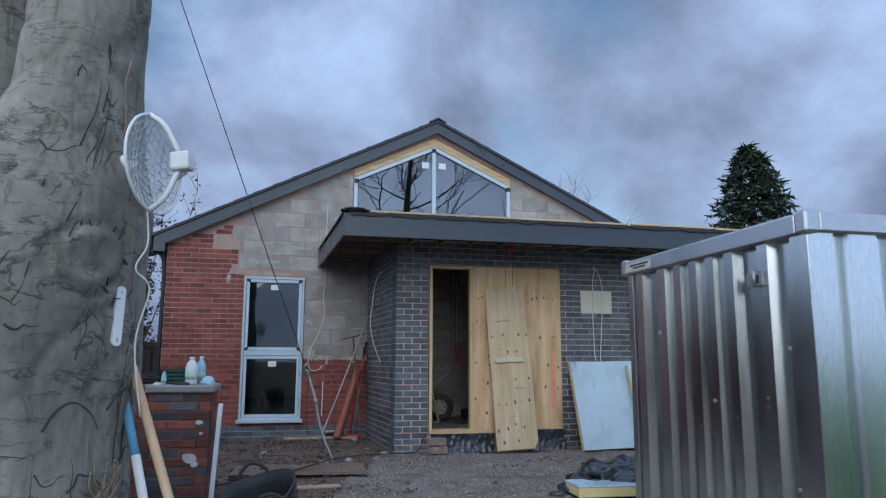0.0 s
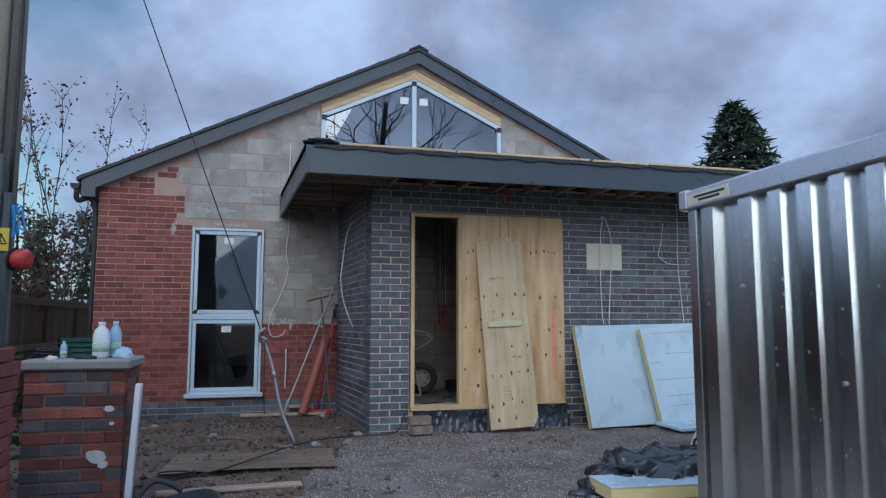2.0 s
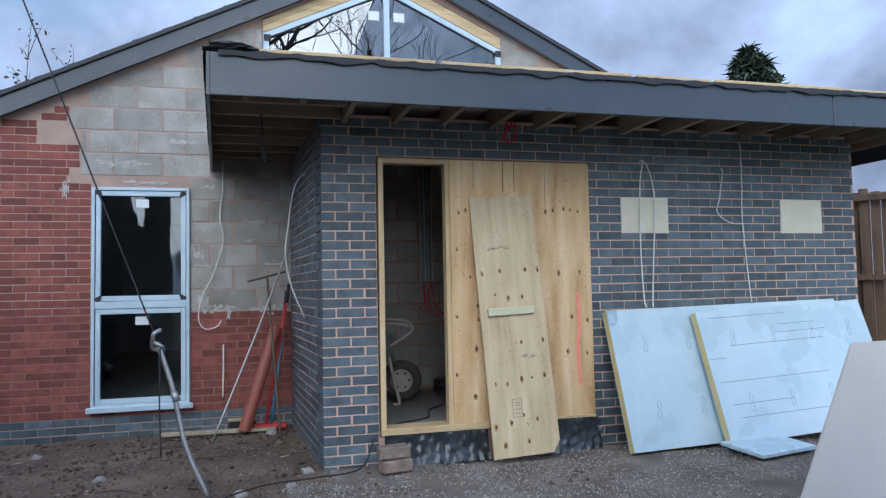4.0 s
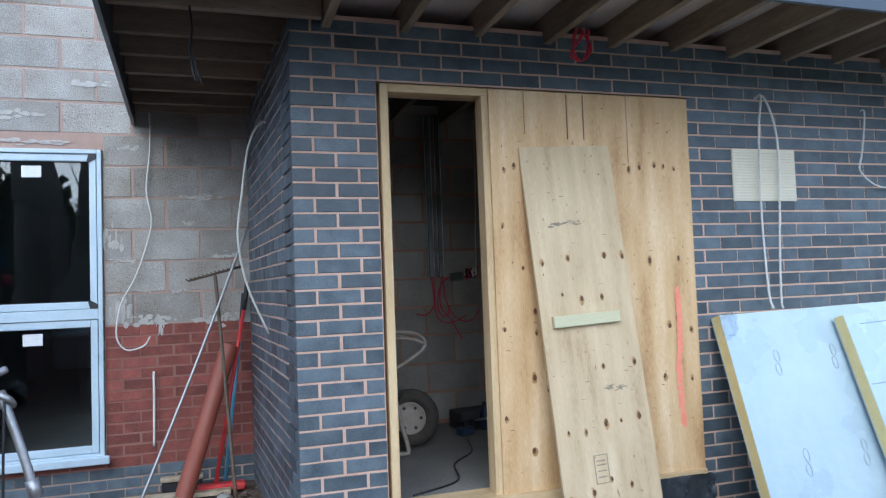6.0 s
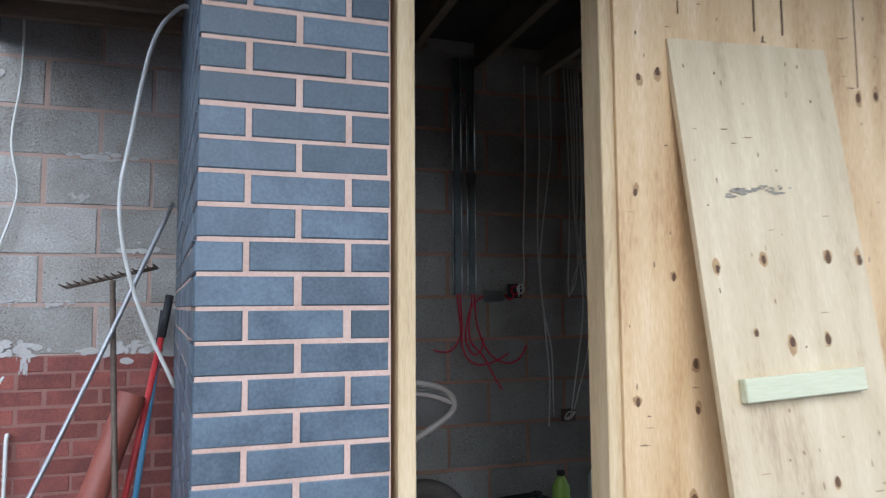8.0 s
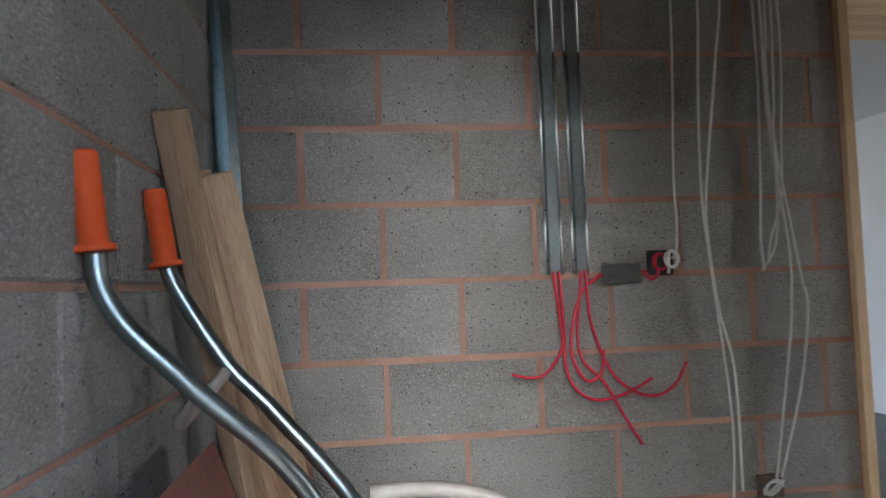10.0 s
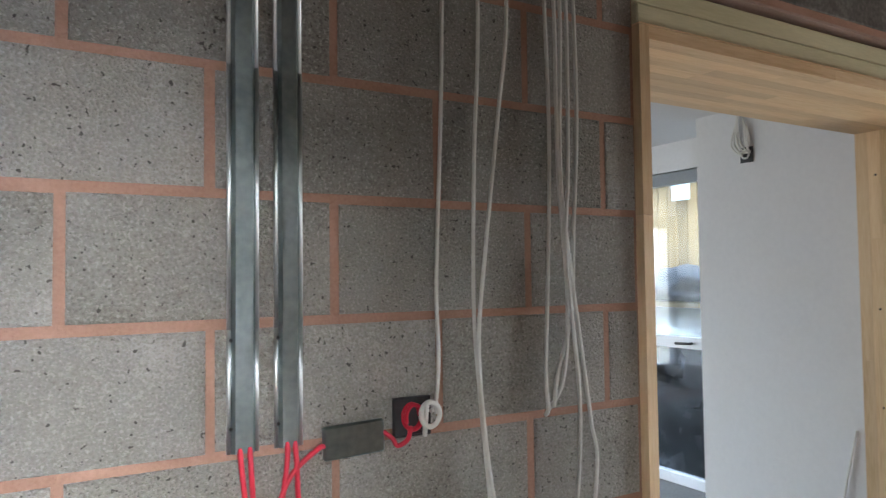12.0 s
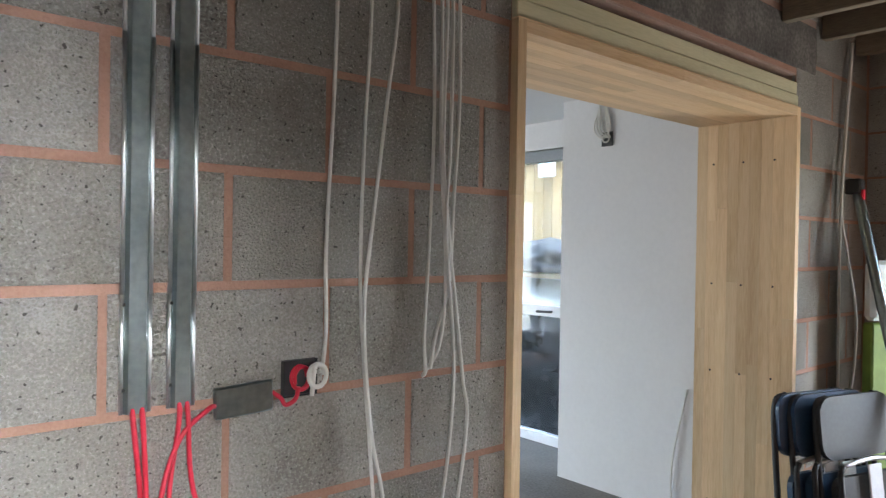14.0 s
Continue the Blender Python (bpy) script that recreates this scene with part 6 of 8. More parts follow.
# ---- fences ----
M["fence"] = surf("fence", [(0.05, 0.032, 0.022), (0.10, 0.062, 0.042), (0.14, 0.09, 0.06)], 2.5, 40, (0.75, 0.95), 0.3, 0.003, vary=0.3, stretch=(4, 4, 0.6))
M["fence_new"] = surf("fence_new", [(0.22, 0.15, 0.075), (0.32, 0.235, 0.13)], 2.5, 40, (0.75, 0.95), 0.3, 0.003, vary=0.2, stretch=(4, 4, 0.6))
FMESH = {}


def fence(name, label, m, length, h, mat, face=1):
    fn = thing(name, label, "fence", m)
    for q in range(int(length / 1.8) + 1):
        part("post", box(q * 1.8 - 0.05, q * 1.8 + 0.05, 0.0, 0.10, -0.1, h + 0.05, 0.004), M[mat], fn)
    for z in (0.25, h * 0.55, h - 0.12):
        part("rail", box(0, length, -0.04 * face - 0.02, -0.04 * face + 0.03, z, z + 0.08, 0.003), M[mat], fn)
    n = int(length / 0.125)
    for q in range(n):
        key = (mat, h)
        if key not in FMESH:
            FMESH[key] = mesh_of("board", box(0, 0.118, 0.02, 0.036, 0, h, 0.002), M[mat])
        ob = new("board", FMESH[key])
        ob.parent = fn
        ob.matrix_basis = Matrix.Translation((q * 0.125, 0.07 if face < 0 else -0.005 + 0.035, random.uniform(-0.012, 0.012)))
    return fn


fence("garden_fence", "dark brown feather-edge timber fence behind the house side", pose(-4.15, -3.2, -0.1, 0, 0, 90), 11.5, 1.62, "fence")
fence("garden_fence", "dark brown timber fence beyond the porch end", pose(6.4, 3.6, -0.1, 0, 0, -58), 3.6, 2.6, "fence")
fence("side_fence", "pale new timber fence outside the glazed door", pose(6.5, 8.0, 0.0, 0, 0, -90), 6.5, 2.75, "fence_new")
rl = thing("round_lamp", "round red and white lamp on the far fence", "lamp", pose(6.95, 1.95, 1.62, 0, -70, 0))
part("body", lathe([(0.08, -0.05), (0.09, 0), (0.06, 0.05)], 20), M["red_paint"], rl)
part("lens", lathe([(0.055, 0.045), (0.05, 0.07), (0.02, 0.085)], 20), M["white_upvc"], rl, "white lens")

# ---- shrubs and trees behind ----
M["leaf_red"] = surf("leaf_red", [(0.055, 0.03, 0.022), (0.10, 0.055, 0.035)], 10, 40, (0.6, 0.8), 0.1, vary=0.5, island=True)
M["leaf_dark"] = surf("leaf_dark", [(0.02, 0.032, 0.015), (0.05, 0.07, 0.03)], 10, 40, (0.6, 0.8), 0.1, vary=0.5, island=True)
M["conifer"] = surf("conifer", [(0.018, 0.034, 0.022), (0.05, 0.075, 0.045)], 10, 40, (0.7, 0.9), 0.1, vary=0.4, island=True)


def shrub(name, label, at, h, w, stems, nleaf, size, mat, seed):
    random.seed(seed)
    ob = thing(name, label, "shrub" if h < 4 else "tree", at)
    wood, crown = bmesh.new(), bmesh.new()
    for i in range(stems):
        p = Vector((random.uniform(-0.2, 0.2), random.uniform(-0.2, 0.2), 0))
        d = Vector((random.uniform(-w, w) / h, random.uniform(-w, w) / h, 1)).normalized()
        pts = [p]
        for j in range(9):
            d = (d + Vector((random.uniform(-1, 1), random.uniform(-1, 1), random.uniform(-0.2, 0.5))) * 0.13).normalized()
            p = p + d * h / 9
            pts.append(p)
            if j > 1:
                for _ in range(3):
                    e = (d + Vector((random.uniform(-1, 1), random.uniform(-1, 1), random.uniform(-0.2, 0.7)))).normalized()
                    tip = p + e * random.uniform(0.3, 0.8) * h * 0.16
                    mid = p.lerp(tip, 0.5) + Vector((0, 0, 0.04))
                    tube([p, mid, tip], 0.007, 4, 2, wood, r1=0.003, cap=False)
                    for _ in range(nleaf):
                        leaves(crown, p.lerp(tip, random.uniform(0.25, 1.1)), (0.06, 0.06, 0.06), 1, size)
        tube(pts, 0.022, 6, 2, wood, r1=0.005, cap=False)
    part("trunk", wood, M["twig"], ob, "thin dark stems")
    part("crown", crown, M[mat], ob, "sparse small leaves", "stuff")
    return ob


shrub("tree", "thin half-bare tree with reddish leaves behind the fence", (-5.0, 7.2, -0.1), 5.4, 1.6, 9, 6, 0.045, "leaf_red", 4)
shrub("tree", "thin half-bare tree with dark leaves behind the fence", (-5.6, 5.0, -0.1), 3.9, 1.3, 9, 10, 0.05, "leaf_dark", 8)
shrub("shrub", "dense dark green shrub behind the fence", (-4.7, 5.2, -0.1), 2.7, 1.1, 12, 12, 0.05, "leaf_dark", 9)
shrub("shrub", "dense dark green shrub behind the fence", (-4.9, 8.5, -0.1), 3.3, 1.3, 12, 10, 0.05, "leaf_dark", 10)
shrub("shrub", "reddish hedge shrub behind the fence", (-5.0, 3.2, -0.1), 2.6, 1.0, 10, 10, 0.045, "leaf_red", 11)
for q, (x, y, hh) in enumerate(((-5.2, 1.2, 2.2), (-5.4, -0.6, 2.4), (-5.1, -2.2, 2.2), (-5.6, 2.4, 2.6), (-5.3, -4.0, 2.3))):
    shrub("shrub", "dense dark green shrub behind the fence", (x, y, -0.1), hh, 1.3, 14, 14, 0.075, "leaf_dark", 60 + q)
random.seed(14)
bt = thing("bare_tree", "distant bare tree beyond the roof", "tree", (9.0, 15.0, 0))
bw2 = bmesh.new()
tube([(0, 0, 0), (0.1, 0, 3), (0, 0, 5.6)], 0.12, 8, 2, bw2, r1=0.05)
for i in range(10):
    branch(bw2, Vector((0, 0, 3.6 + 0.22 * i)), Vector((random.uniform(-1, 1), random.uniform(-1, 1), 1.0)).normalized(), 0.022, 6, 2)
part("trunk", bw2, M["twig"], bt)


def conifer_tree(at, h, w, n, seed):
    random.seed(seed)
    ob = thing("conifer", "tall dark green conifer in the distance", "tree", at)
    part("trunk", tube([(0, 0, 0), (0.1, 0, h * 0.6), (0, 0, h * 0.97)], 0.28, 8, 2, r1=0.05), M["twig"], ob)
    crown = bmesh.new()
    for i in range(n):
        f = random.uniform(0.22, 1.0) ** 0.8
        z = h * f
        r = w * (1 - f) ** 0.5 * random.uniform(0.75, 1.12) * (1.0 if f > 0.4 else 0.85)
        a = random.uniform(0, 6.283)
        d = Vector((math.cos(a), math.sin(a), 0))
        root = Vector((0, 0, z))
        tip = root + d * r + Vector((0, 0, -0.18 * r + random.uniform(-0.1, 0.35)))
        side = Vector((-d.y, d.x, 0))
        for q in range(9):
            g = 0.3 + 0.7 * q / 8
            c = root.lerp(tip, g)
            s = 0.30 * random.uniform(0.6, 1.3)
            e = (side * random.uniform(-1, 1) + d * random.uniform(0.1, 0.9) + Vector((0, 0, random.uniform(-0.7, 0.45)))).normalized()
            u = e.cross(Vector((random.uniform(-1, 1), random.uniform(-1, 1), 1))).normalized()
            crown.faces.new([crown.verts.new(x) for x in (c - u * s * 0.28, c + e * s * 1.5, c + u * s * 0.28)])
    part("crown", crown, M["conifer"], ob, "dense drooping needle sprays", "stuff")
    return ob


conifer_tree((22.0, 22.0, -0.1), 12.2, 3.7, 950, 2)

# ---- gravel ----
M["gravel"] = surf("gravel", [(0.12, 0.102, 0.09), (0.245, 0.215, 0.192), (0.40, 0.36, 0.33)], 6, 60, (0.8, 0.95), 0.3, 0.003, vary=0.5, island=True)
M["gravel_bed"] = surf("gravel_bed", [(0.08, 0.062, 0.05), (0.155, 0.128, 0.108), (0.29, 0.258, 0.232)], 2.4, 90, (0.85, 1.0), 1.0, 0.012)


def on_gravel(x, y):
    left = -0.35 - 0.28 * max(0, -y - 0.6) + 0.18 * noise.noise((y * 1.3, 2, 0))
    return x > left and y < -0.02 + (0.02 if x > 0 else -0.3) and x < 5.6


gbm = bmesh.new()
cells = {}
for i in range(80):
    for j in range(80):
        x0, y0 = -2.6 + i * 0.11, -8.6 + j * 0.11
        if on_gravel(x0 + 0.055, y0 + 0.055):
            q = []
            for dx, dy in ((0, 0), (1, 0), (1, 1), (0, 1)):
                key = (i + dx, j + dy)
                if key not in cells:
                    x, y = -2.6 + key[0] * 0.11, -8.6 + key[1] * 0.11
                    cells[key] = gbm.verts.new((x, y, ground_z(x, y) + 0.012 + 0.008 * noise.noise((x * 5, y * 5, 0))))
                q.append(cells[key])
            gbm.faces.new(q).smooth = True
structure("gravel_bed", gbm, M["gravel_bed"], "grey crushed gravel ground")
rng = np.random.default_rng(4)
base_v = np.array([(1, 0, 0), (0, 1, 0), (-1, 0, 0), (0, -1, 0), (0, 0, 1), (0, 0, -1)], float)
base_f = np.array([(0, 1, 4), (1, 2, 4), (2, 3, 4), (3, 0, 4), (1, 0, 5), (2, 1, 5), (3, 2, 5), (0, 3, 5)])


def stones(name, label, n, area, test, size, mat, lift=0.012):
    verts, faces, c = [], [], 0
    xs_, ys_ = rng.uniform(area[0], area[1], n), rng.uniform(area[2], area[3], n)
    for x, y in zip(xs_, ys_):
        if not test(x, y):
            continue
        s = rng.uniform(*size) * rng.uniform(0.6, 1.2, 3) * np.array((1, 1, 0.7))
        v = base_v * s * rng.uniform(0.75, 1.25, (6, 1))
        a = rng.uniform(0, 6.28)
        ca, sa = math.cos(a), math.sin(a)
        v = np.stack([v[:, 0] * ca - v[:, 1] * sa, v[:, 0] * sa + v[:, 1] * ca, v[:, 2] + v[:, 0] * rng.uniform(-0.4, 0.4)], 1)
        verts.append(v + (x, y, ground_z(x, y) + lift + s[2] * 0.3))
        faces.append(base_f + 6 * c)
        c += 1
    me = bpy.data.meshes.new(name)
    me.from_pydata(np.concatenate(verts).tolist(), [], np.concatenate(faces).tolist())
    me.materials.append(M[mat])
    return tagged(new(name, me), label, "gravel", kind="stuff")


stones("gravel", "loose grey crushed gravel", 95000, (-2.2, 5.0, -5.2, -0.03), lambda x, y: on_gravel(x, y) and noise.noise((x * 1.5, y * 2.2, 7)) + 0.5 * noise.noise((x * 5, y * 5, 1)) > -0.34, (0.004, 0.0105), "gravel")
M["soil_crumb"] = surf("soil_crumb", [(0.045, 0.034, 0.028), (0.13, 0.10, 0.085), (0.24, 0.21, 0.19)], 6, 60, (0.85, 1.0), 0.3, 0.003, vary=0.6, island=True)
stones("soil_crumbs", "clods and small stones on the bare soil", 9000, (-3.1, 0.2, -5.0, 1.85), lambda x, y: not on_gravel(x, y) and not (x > -0.02 and y > -0.02), (0.005, 0.016), "soil_crumb", 0.0)
M["clod"] = surf("clod", [(0.035, 0.024, 0.018), (0.10, 0.07, 0.052), (0.15, 0.11, 0.085)], 9, 70, (0.85, 1.0), 0.5, 0.004, vary=0.4, island=True)
stones("soil_clods", "crumbled lumps of dark brown soil", 2200, (-3.1, 2.2, -4.6, 1.85), lambda x, y: not (x > -0.05 and y > -0.05) and noise.noise((x * 1.9, y * 1.9, 3)) + (0.0 if on_gravel(x, y) else 0.35) > 0.22, (0.012, 0.034), "clod", 0.006)
M["splinter"] = surf("splinter", [(0.20, 0.15, 0.10), (0.42, 0.34, 0.24)], 9, 70, (0.7, 0.95), 0.2, 0.002, vary=0.4, island=True)
sb2 = bmesh.new()
for i in range(150):
    x, y, l, a = random.uniform(-2.8, 2.2), random.uniform(-4.0, 1.6), random.uniform(0.02, 0.11), random.uniform(0, 3.1)
    if x > -0.1 and y > -0.15:
        continue
    z = ground_z(x, y) + (0.024 if on_gravel(x, y) else 0.01)
    tube([(x, y, z), (x + l * math.cos(a), y + l * math.sin(a), z + random.uniform(-0.004, 0.01))], random.uniform(0.002, 0.005), 4, 1, sb2)
tagged(single("wood_splinters", sb2, M["splinter"], "wood chips and splinters scattered on the ground", "splinters"), kind="stuff")
random.seed(31)
for i, (x, y, s) in enumerate(((-0.75, -2.9, 0.05), (1.2, -2.0, 0.035), (0.2, -3.1, 0.03), (-0.12, 0.02, 0.05), (-0.35, 1.5, 0.05), (-1.6, 0.2, 0.04), (-0.6, -0.4, 0.05), (-0.25, -0.3, 0.04), (0.9, -1.2, 0.03), (-2.3, 1.3, 0.045), (-0.85, -0.62, 0.05))):
    b = bmesh.new()
    bmesh.ops.create_icosphere(b, subdivisions=2, radius=s)
    for v in b.verts:
        v.co = Vector((v.co.x, v.co.y * 0.8, v.co.z * 0.6)) * (1 + 0.5 * noise.noise(v.co * 25 + Vector((i, 0, 0))))
    single("stone", b, M["concrete"], "pale rough stone lying on the ground", "stone", (x, y, ground_z(x, y) + s * 0.25), "stones on the ground")

# hedge of trees across the road, behind the walker
random.seed(55)
hb = bmesh.new()
for q in range(12):
    cx = -33 + q * 2.2
    c = bmesh.ops.create_icosphere(hb, subdivisions=4, radius=1.0)
    sx, sz = random.uniform(2.0, 3.0), random.uniform(3.2, 5.0) + (3.0 if -16 < cx < -8 else 0)
    for v in c["verts"]:
        n = 1 + 0.35 * noise.noise(v.co * 2.5 + Vector((cx, 0, 0))) + 0.18 * noise.noise(v.co * 7 + Vector((cx, 3, 0)))
        v.co = Vector((cx + v.co.x * sx * n, -29 + v.co.y * 1.6 * n, sz * 0.42 + v.co.z * sz * 0.55 * n))
    for _ in range(420):
        a, e = random.uniform(0, 6.283), random.uniform(-0.6, 1.57)
        d = Vector((math.cos(a) * math.cos(e) * sx, math.sin(a) * math.cos(e) * 1.7, math.sin(e) * sz * 0.58))
        leaves(hb, Vector((cx, -29, sz * 0.42)) + d * random.uniform(0.95, 1.18), (0.15, 0.15, 0.15), 1, 0.42)
tagged(single("hedge", hb, M["leaf_dark"], "dark overgrown hedge across the road", "hedge"), kind="stuff")

random.seed(91)
mt = thing("bare_tree", "tall bare winter tree standing on the grass verge", "tree", (3.1, -13.0, -0.1))
mb = bmesh.new()
tube([(0, 0, 0), (0.1, 0.05, 3), (-0.05, 0, 6.4), (0.1, 0.1, 9.2)], 0.27, 12, 4, mb, r1=0.07)
part("trunk", mb, M["twig"], mt, "dark straight trunk")
mb = bmesh.new()
for q in range(15):
    a = q * 2.4
    branch(mb, Vector((0.05, 0.03, 4.3 + 0.33 * q)), Vector((math.cos(a), math.sin(a), random.uniform(0.15, 0.8))).normalized(), 0.05 - 0.0018 * q, 9, 3)
part("crown", mb, M["twig"], mt, "bare crooked branches")

# ---- inside the porch ----
M["pine"] = surf("pine", [(0.50, 0.33, 0.175), (0.63, 0.45, 0.265), (0.71, 0.54, 0.34)], 2.2, 30, (0.45, 0.65), 0.1, 0.001, vary=0.16, stretch=(7, 7, 0.5))
M["pine_h"] = surf("pine_h", [(0.50, 0.33, 0.175), (0.63, 0.45, 0.265), (0.71, 0.54, 0.34)], 2.2, 30, (0.45, 0.65), 0.1, 0.001, vary=0.16, stretch=(0.5, 7, 7))
M["treated"] = surf("treated", [(0.46, 0.43, 0.27), (0.62, 0.58, 0.39)], 3, 40, (0.6, 0.8), 0.2, 0.002, stretch=(0.6, 6, 6))
M["orange"] = surf("orange", [(0.62, 0.075, 0.015), (0.74, 0.11, 0.03)], 8, 60, (0.45, 0.6), 0.1)
M["muddy_steel"] = surf("muddy_steel", [(0.28, 0.24, 0.21), (0.40, 0.36, 0.32)], 10, 50, (0.6, 0.85), 0.2, metal=0.3)
M["tyre"] = surf("tyre", [(0.02, 0.018, 0.016), (0.07, 0.06, 0.05)], 10, 70, (0.7, 0.9), 0.3)

lining = thing("doorway_lining", "wide laminated pine lining of the inner doorway", "door lining", (0, 0, 0))
LY0, LY1 = YW - 0.022, YI + 0.01
OX0, OX1, OZ = OPEN[0], OPEN[1], 2.315
random.seed(2)


def laminated(parent, horizontal, x0, x1, z0, z1):
    """Jamb or head glued up from narrow staves."""
    n = 9
    for i in range(n):
        y0, y1 = LY0 + (LY1 - LY0) * i / n, LY0 + (LY1 - LY0) * (i + 1) / n
        cut = random.uniform(0.2, 0.8)
        if horizontal:
            c = x0 + (x1 - x0) * cut
            for a, b in ((x0, c - 0.0004), (c + 0.0004, x1)):
                part("stave", box(a, b, y0 + 0.0003, y1 - 0.0003, z0, z1), M["pine_h"], parent)
        else:
            c = z0 + (z1 - z0) * cut
            for a, b in ((z0, c - 0.0004), (c + 0.0004, z1)):
                part("stave", box(x0, x1, y0 + 0.0003, y1 - 0.0003, a, b), M["pine"], parent)


for nm, hor, dims in (("jamb_left", False, (OX0 + 0.002, OX0 + 0.034, FLOOR, OZ)), ("jamb_right", False, (OX1 - 0.034, OX1 - 0.002, FLOOR, OZ)), ("head", True, (OX0 + 0.034, OX1 - 0.034, OZ - 0.034, OZ - 0.001))):
    j = new(nm)
    j.parent = lining
    laminated(j, hor, *dims)
part("head_cap", box(OX0 + 0.002, OX1 - 0.002, LY0, LY1, OZ + 0.001, OZ + 0.004), M["pine_h"], lining)
for z in (0.55, 1.15, 1.55, 2.10):
    for y in (2.02, 2.16, 2.30):
        part("screw", lathe([(0.005, 0), (0.004, 0.002)], 8, m=Matrix.Translation((OX1 - 0.0342, y, z)) @ pose(0, 0, 0, 0, -90)), M["gasket"], lining, "dark screw head")
for i, (z0, z1) in enumerate(((OZ + 0.006, OZ + 0.055), (OZ + 0.057, OZ + 0.112))):
    single("packing_timber", box(OX0 + 0.006, OX1 - 0.006, YW - 0.012 + 0.006 * i, YW + 0.20, z0, z1, 0.003), M["treated"], "green-tinged sawn timber packed above the lining", "timber", group="timbers above the lining")

# galvanised cable capping on the back wall
YB = YW
# paler copy of galv: the highlight along the capping edges is in its colour
M["galv_highlight"] = surf("galv_highlight", [(0.70, 0.73, 0.74), (0.82, 0.84, 0.85)], 12, 50, (0.3, 0.4), 0.03, 0.001, metal=1.0)
for x0, x1 in ((1.243, 1.293), (1.325, 1.372)):
    cp = thing("cable_capping", "galvanised steel cable capping fixed up the block wall", "cable capping", (0, 0, 0), "cable capping on the block wall")
    for z0, z1, g in ((1.408, 1.632, 0.0), (1.618, 2.075, 0.0025), (2.06, 2.70, 0.0)):
        m = bmesh.new()
        prof = [(x0, 0), (x0 + 0.004, 0), (x0 + 0.011, -0.010), (x1 - 0.011, -0.010), (x1 - 0.004, 0), (x1, 0)]
        lo = [m.verts.new((x, YB - 0.0085 - g + y, z0)) for x, y in prof]
        hi = [m.verts.new((x, YB - 0.0085 - g + y, z1)) for x, y in prof]
        for i in range(5):
            m.faces.new((lo[i], lo[i + 1], hi[i + 1], hi[i]))
        bmesh.ops.recalc_face_normals(m, faces=m.faces)
        bmesh.ops.solidify(m, geom=m.faces[:], thickness=0.0012)
        part("section", m, M["galv"], cp)
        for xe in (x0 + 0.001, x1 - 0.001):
            part("rolled_edge", tube([(xe, YB - 0.010 - g, z0), (xe, YB - 0.010 - g, z1)], 0.0038, 8, 1), M["galv_highlight"], cp, "rolled edge, coloured paler for its highlight")
    for z in (1.45, 1.60, 1.75, 2.0):
        part("nail", lathe([(0.004, 0), (0.003, 0.002)], 6, m=Matrix.Translation((x0 + 0.004, YB - 0.0125, z)) @ pose(0, 0, 0, 90)), M["gasket"], cp)
cap_h = thing("cable_capping", "short piece of galvanised capping over red cable", "cable capping", pose(1.412, YB - 0.018, 1.372, 0, -2, 0), "cable capping on the block wall")
part("section", box(0, 0.122, 0, 0.012, 0, 0.062, 0.004), M["galv"], cap_h)
sbx = thing("back_box", "metal socket box with coiled red and white cable ends", "socket box", (1.556, YB - 0.006, 1.396))
sb = bmesh.new()
bm_box(sb, 0, 0.078, 0.0, 0.004, 0, 0.075)
for a in ((0, 0.003, -0.008, 0.0, 0, 0.075), (0.075, 0.078, -0.008, 0.0, 0, 0.075), (0, 0.078, -0.008, 0.0, 0, 0.003), (0, 0.078, -0.008, 0.0, 0.072, 0.075)):
    bm_box(sb, *a)
part("box", sb, M["gasket"], sbx, "small galvanised box")
part("red_coil", tube([(0.032 + 0.019 * math.cos(a), -0.012 - 0.0008 * i, 0.040 + 0.024 * math.sin(a)) for i, a in enumerate(0.7 * q for q in range(24))], 0.0038, 6, 3), M["cable_red"], sbx, "coiled red cable")
part("white_coil", tube([(0.056 + 0.019 * math.cos(a), -0.04 - 0.001 * i, 0.046 + 0.023 * math.sin(a)) for i, a in enumerate(0.7 * q for q in range(13))] + [(0.05, -0.035, 0.005)], 0.0052, 6, 3), M["cable_white"], sbx, "coiled white cable")

